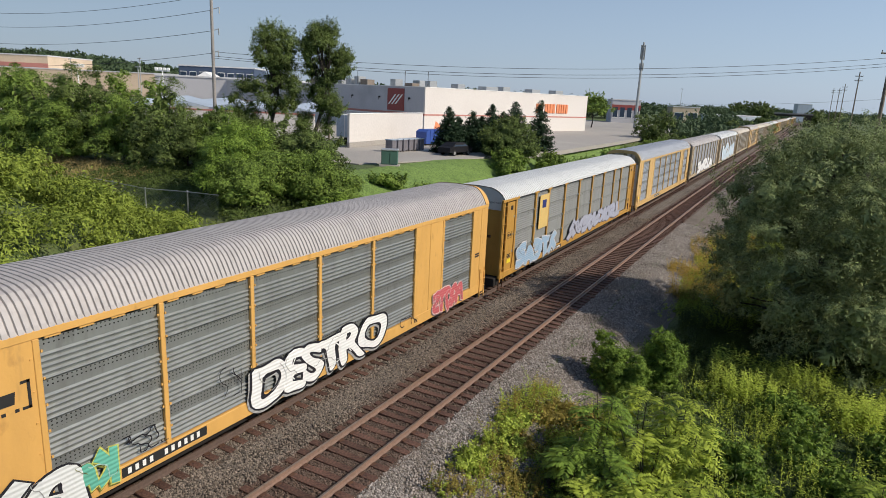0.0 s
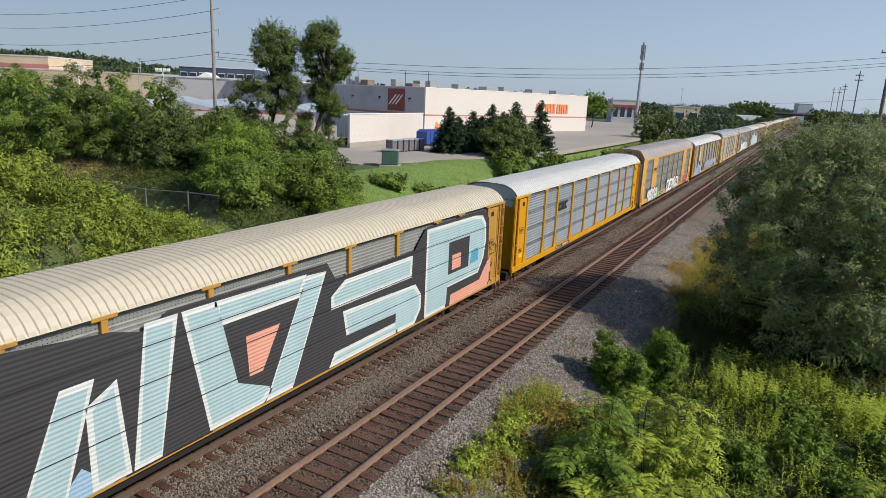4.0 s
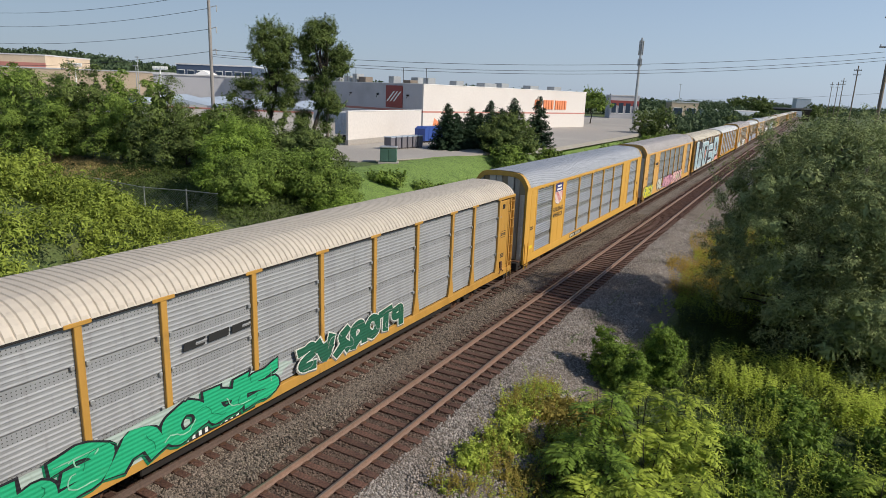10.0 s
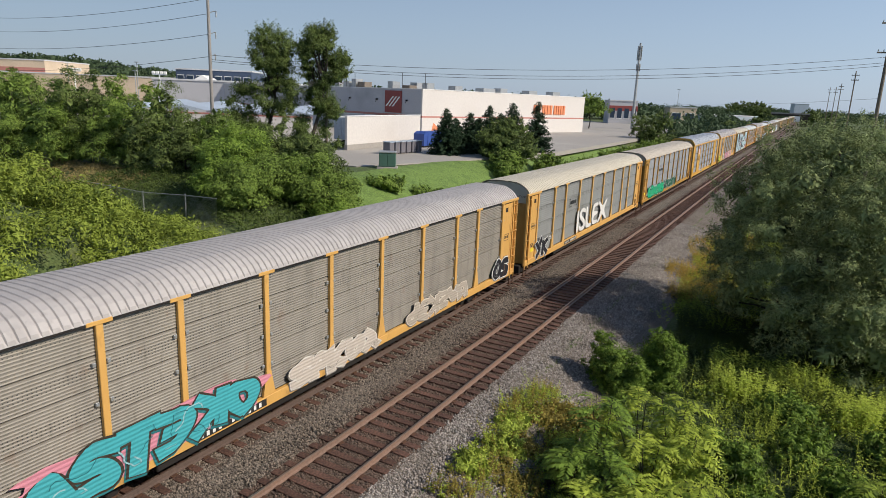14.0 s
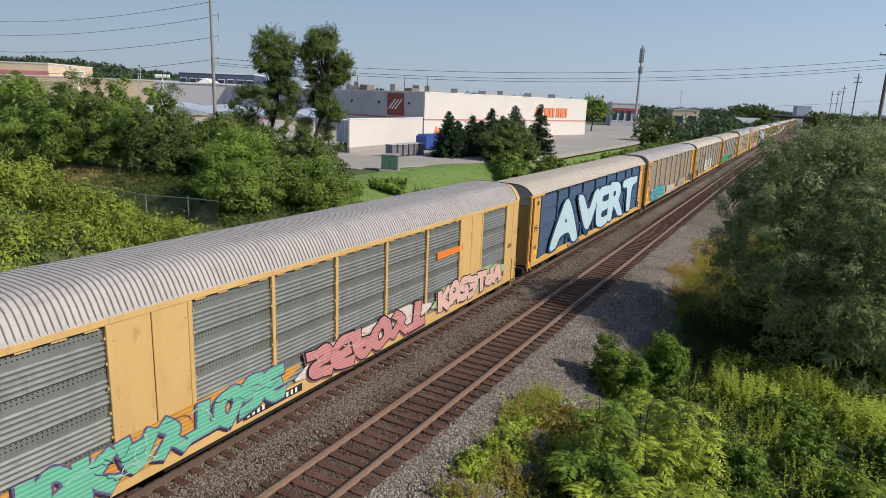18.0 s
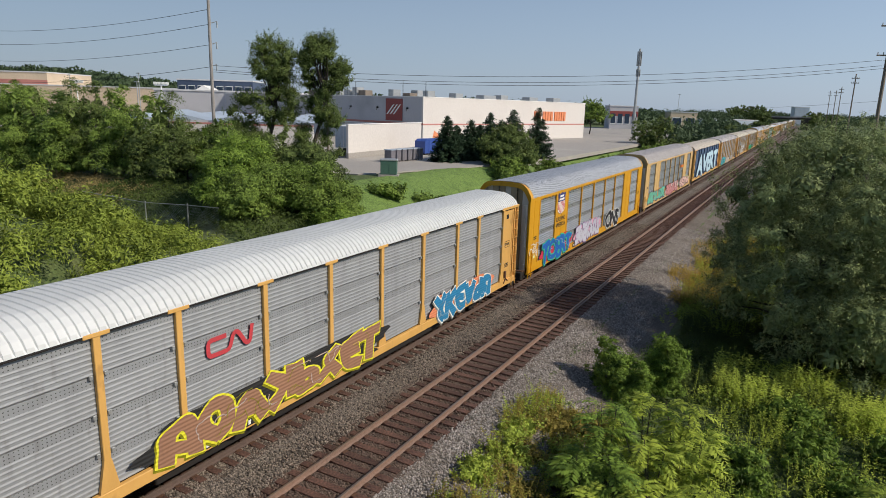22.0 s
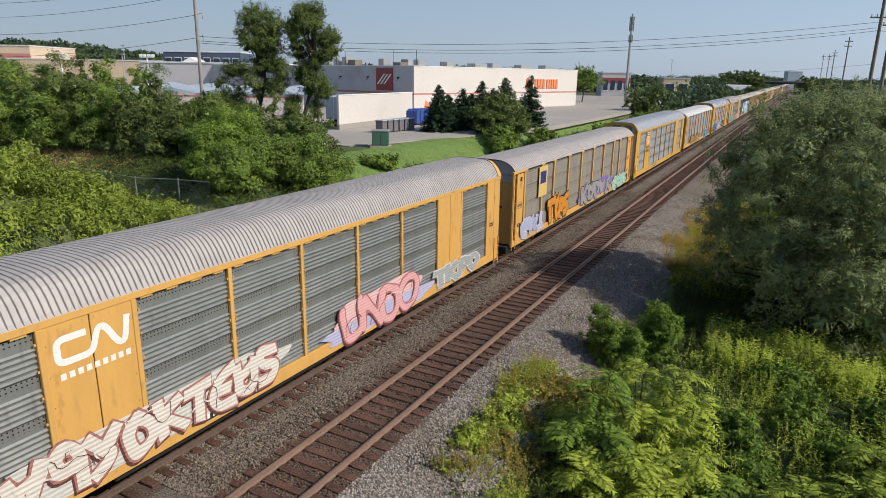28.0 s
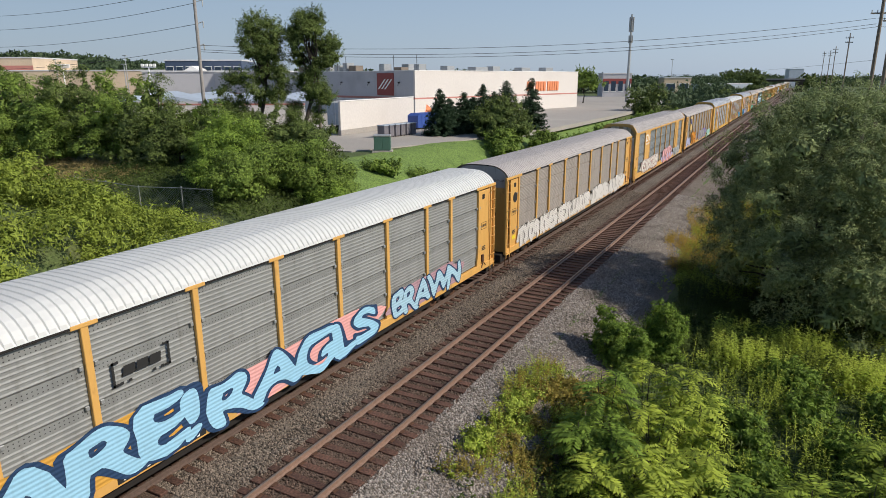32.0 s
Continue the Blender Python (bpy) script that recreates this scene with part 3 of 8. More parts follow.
def ribbon(bm, pts, half, x):
    """A broad band of even width along a line of points in y and z, its corners rounded off."""
    line = [Vector(pts[0])]
    for a, b, c in zip(pts[:-2], pts[1:-1], pts[2:]):
        a, b, c = Vector(a), Vector(b), Vector(c)
        p, q = b + (a - b).normalized() * min(half * 2.2, (a - b).length * 0.48), b + (c - b).normalized() * min(half * 2.2, (c - b).length * 0.48)
        line += [p.lerp(b, t).lerp(b.lerp(q, t), t) for t in (0.0, 0.2, 0.4, 0.6, 0.8, 1.0)]
    line.append(Vector(pts[-1]))
    prev = None
    for i, p in enumerate(line):
        d = (line[min(i + 1, len(line) - 1)] - line[max(i - 1, 0)]).normalized()
        n = Vector((-d.y, d.x)) * half
        cur = (bm.verts.new((x, *(p + n))), bm.verts.new((x, *(p - n))))
        if prev:
            f = bm.faces.new((prev[0], prev[1], cur[1], cur[0]))
            f.normal_update()
            if f.normal.x < 0:
                f.normal_flip()
        prev = cur


STROKES = (
    (((0.05, -0.34), (0.1, 0.34), (0.5, 0.27), (0.44, -0.06), (0.14, 0.0)),),
    (((0.52, 0.3), (0.08, 0.26), (0.1, -0.04), (0.5, -0.02), (0.5, -0.34), (0.03, -0.32)),),
    (((0.04, 0.34), (0.08, -0.3), (0.5, -0.34), (0.54, 0.32)), ((0.2, 0.1), (0.4, 0.2))),
    (((0.02, -0.34), (0.28, 0.36), (0.56, -0.34)), ((0.1, -0.1), (0.5, -0.16))),
    (((0.54, 0.34), (0.08, 0.28), (0.05, -0.3), (0.54, -0.34)), ((0.08, 0.02), (0.44, -0.02))),
    (((0.06, 0.36), (0.08, -0.34)), ((0.54, 0.32), (0.12, 0.0), (0.56, -0.36))),
    (((0.28, 0.34), (0.02, 0.1), (0.08, -0.32), (0.5, -0.3), (0.55, 0.12), (0.3, 0.34)),),
    (((0.04, 0.3), (0.54, 0.34)), ((0.3, 0.32), (0.24, -0.36))),
    (((0.5, 0.36), (0.2, 0.1), (0.36, -0.05), (0.06, -0.36)), ((0.36, -0.05), (0.56, -0.3))))


def stroke_glyph(k, grow):
    """A bent sprayed shape of unit size that stands for a letter no one can read."""
    half = 0.1 + grow
    bm = bmesh.new()
    for i, pts in enumerate(STROKES[k % 9]):
        a, b, c, d = Vector(pts[0]), Vector(pts[1]), Vector(pts[-2]), Vector(pts[-1])
        ribbon(bm, [a + (a - b).normalized() * half * 0.7] + list(pts[1:-1]) + [d + (d - c).normalized() * half * 0.7], half, 0.0)
    bm.verts.index_update()
    bm.normal_update()
    flip = np.array((-1 if k // 9 in (1, 3) else 1, -1 if k // 9 >= 2 else 1))
    out = (np.array([v.co[1:] for v in bm.verts]) * flip * 0.82, [tuple(v.index for v in f.verts) for f in bm.faces])
    bm.free()
    return out


def glyph(ch, grow, rounds):
    """One letter of unit size as arrays, swollen and rounded off as a spray can leaves it."""
    key = (ch, round(grow, 3), rounds)
    if key not in GLYPHS and ord(ch) >= 0xE000:
        GLYPHS[key] = stroke_glyph(ord(ch) - 0xE000, grow)
    if key not in GLYPHS:
        me = letters(ch, 1.0, grow)
        bm = bmesh.new()
        bm.from_mesh(me)
        bpy.data.meshes.remove(me)
        bmesh.ops.remove_doubles(bm, verts=bm.verts, dist=0.002)
        long = [e for e in bm.edges if e.is_boundary and e.calc_length() > 0.09]
        bmesh.ops.subdivide_edges(bm, edges=long, cuts=3)
        bmesh.ops.triangulate(bm, faces=bm.faces)
        rim = {}
        for v in bm.verts:
            near = [e.other_vert(v) for e in v.link_edges if e.is_boundary]
            if len(near) == 2:
                rim[v] = near
        for _ in range(rounds):
            moved = {v: v.co * 0.5 + (n[0].co + n[1].co) * 0.25 for v, n in rim.items()}
            for v, c in moved.items():
                v.co = c
        bm.verts.index_update()
        GLYPHS[key] = (np.array([v.co[1:] for v in bm.verts]), [tuple(v.index for v in f.verts) for f in bm.faces])
        bm.free()
    return GLYPHS[key]


def tag_piece(car, text, y, z, w, h, fill, edge, seed, back=None, slope=0.0, label="", x=HALF_W + 0.05, wild=1.0, bold=1.2, rim=None, busy=True):
    """A spray-painted word: a cloud behind, a broad outline and the filled letters on top, each letter with its own tilt and swell."""
    rng = random.Random(seed)
    if back is not None:
        bm = bmesh.new()
        patch(bm, [(q, k + slope * (q - y)) for q, k in outline_blob(rng, y - w * 0.54, y + w * 0.54, z - h * 0.5, z + h * 0.56, 12, 0.14)], x - 0.012)
        part("graffiti_cloud", bm, spray(back), car)
    chars = [c for c in text] if text[0] != "#" else [chr(0xE000 + q + 9 * rng.randint(0, 3)) for q in rng.sample(range(9), 9)[:int(text[1:])]]
    wide = []
    for c in chars:
        pts = glyph(c, 0.0, 2)[0] if c != " " else np.array([(0, 0), (0.3, 0)])
        wide.append(pts[:, 0].max() - pts[:, 0].min() + 0.05)
    scale_y, at, moods = w / sum(wide), -w / 2, []
    for c, ww in zip(chars, wide):
        moods.append((at + ww * scale_y / 2, rng.uniform(-0.09, 0.09) * wild, rng.uniform(0.95, 1.12), rng.uniform(-0.05, 0.05) * wild, rng.uniform(-0.18, 0.18) * wild))
        at += ww * scale_y
    cap = 0.72
    pale = tuple(min(0.8, c * 0.7 + 0.22) for c in fill)
    deep = tuple(c * 0.3 for c in edge) if sum(edge) > 0.3 else tuple(c * 0.45 for c in fill)
    rim = 1.0 if rim is None else rim
    inner = 0.03 * bold
    layers = [] if wild <= 0.5 or not busy else [(inner + 0.045 * rim, deep, -0.007, "graffiti_shadow", 3, (-0.04, -0.05))]
    layers += [(inner + 0.042 * rim, edge, 0.0, "graffiti", 3, (0, 0)), (inner, fill, 0.008, "graffiti_fill", 2, (0, 0))]
    first = None
    for i, (c, (cy, turn, big, lift, lean)) in enumerate(zip(chars, moods)):
        if c == " ":
            continue
        top = car
        for grow, m, dx, nm, rounds, (sy, sz) in layers:
            pts, fs = glyph(c, grow, rounds)
            mid = (pts[:, 0].max() + pts[:, 0].min()) / 2
            qy, qz = (pts[:, 0] - mid) * scale_y * (1.16 if wild > 0.5 else 1.0), pts[:, 1] * h / cap * (big if wild > 0.3 else 1)
            qy = qy + lean * 0.35 * qz + wild * 0.045 * h * np.sin(qz / h * 6 + i + seed)
            qz = qz * (1 + wild * 0.08 * np.sin(qy / h * 3 + i)) + wild * 0.04 * h * np.sin(qy / h * 6 + 2 * i)
            yy, zz = qy * math.cos(turn) - qz * math.sin(turn) * 0.6, qz * math.cos(turn) + qy * math.sin(turn) * 0.6
            V = [(x + dx + 0.0006 * i + 0.00005 * n, y + cy + a + sy * h, z + b + lift * h + slope * (cy + a) + sz * h) for n, (a, b) in enumerate(zip(yy, zz))]
            ob = child(nm, mesh_of(nm, V, fs, spray(m)), top, label if nm == "graffiti" else "")
            if nm == "graffiti":
                top = ob
                first = first or ob
    top = first
    if wild > 0.5 and busy:
        squiggles(top, seed + 7, y - w * 0.47, y + w * 0.47, z - h * 0.36, z + h * 0.4, pale, len(chars), x + 0.018, 0.036 * h)
        squiggles(top, seed + 8, y - w * 0.47, y + w * 0.47, z - h * 0.4, z + h * 0.4, deep, len(chars), x + 0.021, 0.018 * h)
    return top


def squiggles(car, seed, y0, y1, z0, z1, col, n=5, x=HALF_W + 0.035, thick=0.035, label=""):
    """Loose hand-sprayed strokes that no one can read."""
    rng = random.Random(seed)
    bm = bmesh.new()
    for _ in range(n):
        y, z = rng.uniform(y0, y1), rng.uniform(z0, z1)
        a = rng.uniform(0, 6.28)
        prev = None
        for i in range(12):
            a += rng.uniform(-0.9, 0.9)
            s = min(y1 - y0, z1 - z0) * 0.14
            y, z = min(max(y + math.cos(a) * s, y0), y1), min(max(z + math.sin(a) * s, z0), z1)
            ny, nz = -math.sin(a) * thick / 2, math.cos(a) * thick / 2
            x += 0.00006
            cur = (bm.verts.new((x, y + ny, z + nz)), bm.verts.new((x, y - ny, z - nz)))
            if prev:
                f = bm.faces.new((prev[0], prev[1], cur[1], cur[0]))
                f.normal_update()
                if f.normal.x < 0:
                    f.normal_flip()
            prev = cur
    return tagged(part("graffiti_scrawl", bm, spray(col), car, label), kind="stuff")


SILVER = paint_mat("screen_galvanised", (0.56, 0.58, 0.6), rough=0.37, metal=0.8, wear=0.04, streak=0.22, perforated=0.115, hole=0.27)
GREY = paint_mat("screen_grey", (0.36, 0.375, 0.36), rough=0.42, metal=0.75, wear=0.06, streak=0.3, perforated=0.1, hole=0.2)
SOFT = paint_mat("screen_painted_grey", (0.265, 0.272, 0.262), rough=0.58, metal=0.3, wear=0.06, streak=0.32, perforated=0.1, hole=0.16)
WORN = paint_mat("screen_worn_grey", (0.32, 0.285, 0.25), rough=0.58, metal=0.3, wear=0.2, streak=0.4)
BROWNISH = paint_mat("screen_weathered", (0.275, 0.25, 0.21), rough=0.58, metal=0.3, wear=0.25, streak=0.45, perforated=0.09)
STRIPED = paint_mat("screen_new_steel", (0.54, 0.58, 0.62), rough=0.4, metal=0.8, wear=0.03, streak=0.3, perforated=0.115, hole=0.27)
PALE = paint_mat("screen_pale", (0.3, 0.31, 0.318), rough=0.58, metal=0.25, wear=0.03, streak=0.3, perforated=0.09)
END_BROWN = paint_mat("end_door_brown", (0.4, 0.3, 0.18), rough=0.55, wear=0.4, streak=0.5)
Y_FADED = paint_mat("yellow_faded", (0.64, 0.36, 0.1), wear=0.34, streak=0.2)
Y_BRIGHT = paint_mat("yellow_bright", (0.62, 0.305, 0.01), wear=0.12, streak=0.12, rough=0.35)
Y_MID = paint_mat("yellow_sunworn", (0.61, 0.34, 0.06), wear=0.18, streak=0.14)
# yellow greyed in its base colour to stand for haze at a distance
Y_HAZED = paint_mat("yellow_hazed", (0.47, 0.37, 0.24), wear=0.3, streak=0.3)
Y_DULL = paint_mat("yellow_dull", (0.46, 0.25, 0.05), wear=0.35, streak=0.3)
Y_PALE = paint_mat("yellow_pale", (0.6, 0.39, 0.155), wear=0.25, streak=0.2)
R_SILVER = paint_mat("roof_galvanised", (0.5, 0.51, 0.53), rough=0.45, metal=0.5, wear=0.02, streak=0.15)
R_GREY = paint_mat("roof_grey", (0.43, 0.4, 0.385), rough=0.6, metal=0.12, wear=0.05, streak=0.3)
R_WHITE = paint_mat("roof_white", (0.58, 0.59, 0.58), rough=0.5, wear=0.02, streak=0.1)
R_CREAM = paint_mat("roof_cream", (0.54, 0.49, 0.39), rough=0.55, wear=0.03, streak=0.1)
R_TAN = paint_mat("roof_tan", (0.5, 0.445, 0.37), rough=0.6, wear=0.06, streak=0.25)
END_GREY = paint_mat("end_door_pale", (0.66, 0.58, 0.48), rough=0.5, wear=0.15, streak=0.4)


def car_flush(nm_label, yellow, roof, screen, full, end_mat=None):
    """Tall two-level autorack: smooth corner bands, corrugated screens between slim posts, plain door panels near both ends."""
    car = thing("autorack_car", nm_label, "rail car", None, "cars of the freight train")
    running_gear(car, full)
    LEN = 13.35
    widths = [("e", 1.45), ("p", 2.75), ("b", 2.1)] + [("p", 2.82)] * 5 + [("b", 2.1), ("p", 2.75), ("e", 1.45)]
    total = sum(w for _, w in widths)
    y = -LEN
    cols = []
    for k, w in widths:
        w *= 2 * LEN / total
        cols.append((k, y, y + w))
        y += w
    z0, z1 = 1.22, 4.8
    child("roof", shared("roof_f" if full else "roof_f_far", roof, roof_mesh(ROOF_F, -LEN + 0.35, LEN - 0.35, 0.145 if full else 0.58, 0.04)), car)

    for s in (-1, 1):
        def bands(bm, s=s):
            a, b = sorted((s * (LEN - 0.36), s * LEN))
            k = len(ROOF_F)
            v0 = [bm.verts.new((px * 1.012, a, pz + 0.02)) for px, pz in ROOF_F]
            v1 = [bm.verts.new((px * 1.012, b, pz - (0.04 if pz > 5.5 else 0))) for px, pz in ROOF_F]
            for i in range(k - 1):
                bm.faces.new((v0[i], v1[i], v1[i + 1], v0[i + 1]))
            ins = [bm.verts.new((px * 0.92, s * LEN, pz * 0.955 + 0.02)) for px, pz in ROOF_F]
            vo = v1 if s > 0 else v0
            for i in range(k - 1):
                bm.faces.new((vo[i], ins[i], ins[i + 1], vo[i + 1]))
        add(car, "end_band", ("bands_f", s), bands, yellow)

    def rails(bm, s):
        box(bm, (s * HALF_W - 0.05, -LEN, z1), (s * HALF_W + 0.03, LEN, z1 + 0.17), 0.012)
    def sill(bm, s):
        box(bm, (s * HALF_W - 0.1, -LEN, 0.8), (s * HALF_W + 0.02, LEN, z0), 0.012)
    for s in (1, -1):
        add(car, "top_rail", ("rail_f", s), lambda bm, s=s: rails(bm, s), yellow)
        add(car, "side_sill", ("sill_f", s), lambda bm, s=s: sill(bm, s), yellow)
    for i, (k, a, b) in enumerate(cols):
        if k == "p":
            child("side_screen", shared(("scr_f", i), screen, corrugated(a + 0.06, b - 0.06, z0, z1 - 0.06, HALF_W - 0.07, 4, 5, 0.05, 0.3)), car)
        elif k == "b":
            def pan(bm, a=a, b=b):
                m = (a + b) / 2
                box(bm, (HALF_W - 0.06, a + 0.02, z0), (HALF_W + 0.012, m - 0.012, z1), 0.01)
                box(bm, (HALF_W - 0.06, m + 0.012, z0), (HALF_W + 0.012, b - 0.02, z1), 0.01)
                for zz in np.linspace(1.7, 4.4, 5):
                    for yy in (a + 0.1, b - 0.14):
                        box(bm, (HALF_W + 0.01, yy, zz), (HALF_W + 0.03, yy + 0.04, zz + 0.03))
            add(car, "door_panel", ("blank_f", i), pan, yellow)
        else:
            def endp(bm, a=a, b=b):
                m = a + (b - a) * (0.46 if a < 0 else 0.54)
                box(bm, (HALF_W - 0.12, a, 0.86), (HALF_W + 0.014, m - 0.012, z1), 0.012)
                box(bm, (HALF_W - 0.12, m + 0.012, 0.86), (HALF_W + 0.014, b - 0.01, z1), 0.012)
            add(car, "corner_panel", ("corner_f", i), endp, yellow)
    for i, (k, a, b) in enumerate(cols[:-1]):
        def post(bm, b=b):
            box(bm, (HALF_W - 0.06, b - 0.065, z0), (HALF_W + 0.035, b + 0.065, z1), 0.012)
        add(car, "post", ("post_f", i), post, yellow)

    def hooks(bm):
        for k, a, b in cols:
            if k == "p":
                for q in np.linspace(a + 0.35, b - 0.35, 4):
                    box(bm, (HALF_W - 0.03, q - 0.16, z1 - 0.05), (HALF_W + 0.0, q + 0.16, z1 - 0.005))
                for zz in np.linspace(z0 + 0.4, z1 - 0.3, 6):
                    for q in (a + 0.1, b - 0.1):
                        box(bm, (HALF_W, q - 0.02, zz), (HALF_W + 0.03, q + 0.02, zz + 0.05))
    tagged(add(car, "screen_clip", "hooks_f", hooks, yellow), kind="stuff")

    def back(bm):
        box(bm, (-HALF_W - 0.0, -LEN + 0.02, z0), (-HALF_W + 0.06, LEN - 0.02, z1))
    add(car, "far_side_wall", "back_f", back, screen)
    ed = end_mat or END_GREY
    for s in (-1, 1):
        xs = [-1.42, -1.05, -0.72, -0.36, 0.0, 0.36, 0.72, 1.05, 1.42]
        for i in range(8):
            def leaf(bm, s=s, i=i):
                dy = (0.05, 0.16, 0.05, 0.14, 0.14, 0.05, 0.16, 0.05)[i]
                top = 5.58 - 0.3 * max(0, abs(xs[i] + xs[i + 1]) / 2 - 0.5)
                q = s * (LEN - 0.01 - dy)
                box(bm, (xs[i] + 0.006, min(q, q - s * 0.06), 1.0), (xs[i + 1] - 0.006, max(q, q - s * 0.06), top), 0.015)
            dl = add(car, "door_leaf", ("door_f", s, i), leaf, ed if i in (0, 2, 3, 5, 6) else END_BROWN if ed is END_GREY else END_GREY, "weathered folding steel end door leaf" if i == 0 else "")
            if full and s < 0 and i == 3:
                for word, zz in (("EXCESS", 4.42), ("HEIGHT", 4.26), ("CAR", 4.1)):
                    me = shared(("door_word", word), M["white"], lambda: letters(word, 0.13))
                    tx = child("door_lettering", me, dl)
                    tx.location, tx.rotation_euler = (-0.18, -LEN + 0.148, zz), (0, 0, -math.pi / 2)
                for zz, w in ((3.7, 0.24), (3.56, 0.28)):
                    child("number_bar", shared(("door_bar", zz), M["white"], lambda: from_bm(lambda bm: box(bm, (-0.18 - w / 2, -LEN + 0.146, zz), (-0.18 + w / 2, -LEN + 0.1505, zz + 0.08)))), dl)

        def strip(bm, s=s):
            q = s * (LEN + 0.012)
            box(bm, (1.16, min(q, q - s * 0.05), 1.02), (1.42, max(q, q - s * 0.05), 4.6), 0.01)
            for zz in np.linspace(1.3, 4.3, 7):
                box(bm, (1.3, min(q, q + s * 0.03), zz), (1.36, max(q, q + s * 0.03), zz + 0.06))
        add(car, "edge_strip", ("strip_f", s), strip, END_GREY, "pale bolted door edge strip")

        def lad(bm, s=s):
            a, b = sorted((s * (LEN - 0.1), s * (LEN - 0.55)))
            ladder_bm(HALF_W + 0.03, a, b, 0.55, 1.95, 4)(bm)
        add(car, "ladder", ("lad_f", s), lad, yellow)

        def apron(bm, s=s):
            q = s * LEN
            box(bm, (-1.4, min(q, q + s * 0.28), 0.95), (1.4, max(q, q + s * 0.28), 1.02), 0.01)
            rod(bm, (1.2, q, 0.75), (1.5, q + s * 0.2, 0.75), 0.025, 6)
        add(car, "end_platform", ("apron_f", s), apron, M["iron"])

    def small(bm):
        bars(bm, -LEN + 0.95, 2.75, 0.42, 0.07, HALF_W + 0.016, 2)
        bars(bm, LEN - 0.95, 2.75, 0.42, 0.07, HALF_W + 0.016, 2)
    tagged(add(car, "stencil", "stencil_f", small, M["black"]), kind="stuff")

    def marks(bm):
        for i in range(10):
            q = -5.35 + i * 0.19 + (0.22 if i > 3 else 0)
            box(bm, (HALF_W + 0.0225, q, 0.97), (HALF_W + 0.026, q + 0.09, 1.12))
    plate = add(car, "number_plate", "plate_f", lambda bm: box(bm, (HALF_W + 0.015, -5.5, 0.92), (HALF_W + 0.0224, -3.1, 1.17)), M["black"], "black plate with a row of white marks")
    tagged(child("plate_marking", shared("plate_bars_f", M["white"], lambda: from_bm(marks)), plate), kind="stuff")

    def sticker(bm):
        box(bm, (HALF_W + 0.016, -LEN + 0.75, 1.55), (HALF_W + 0.02, -LEN + 1.15, 1.72))
    add(car, "warning_sticker", "sticker_f", sticker, M["sticker"])
    return car, cols


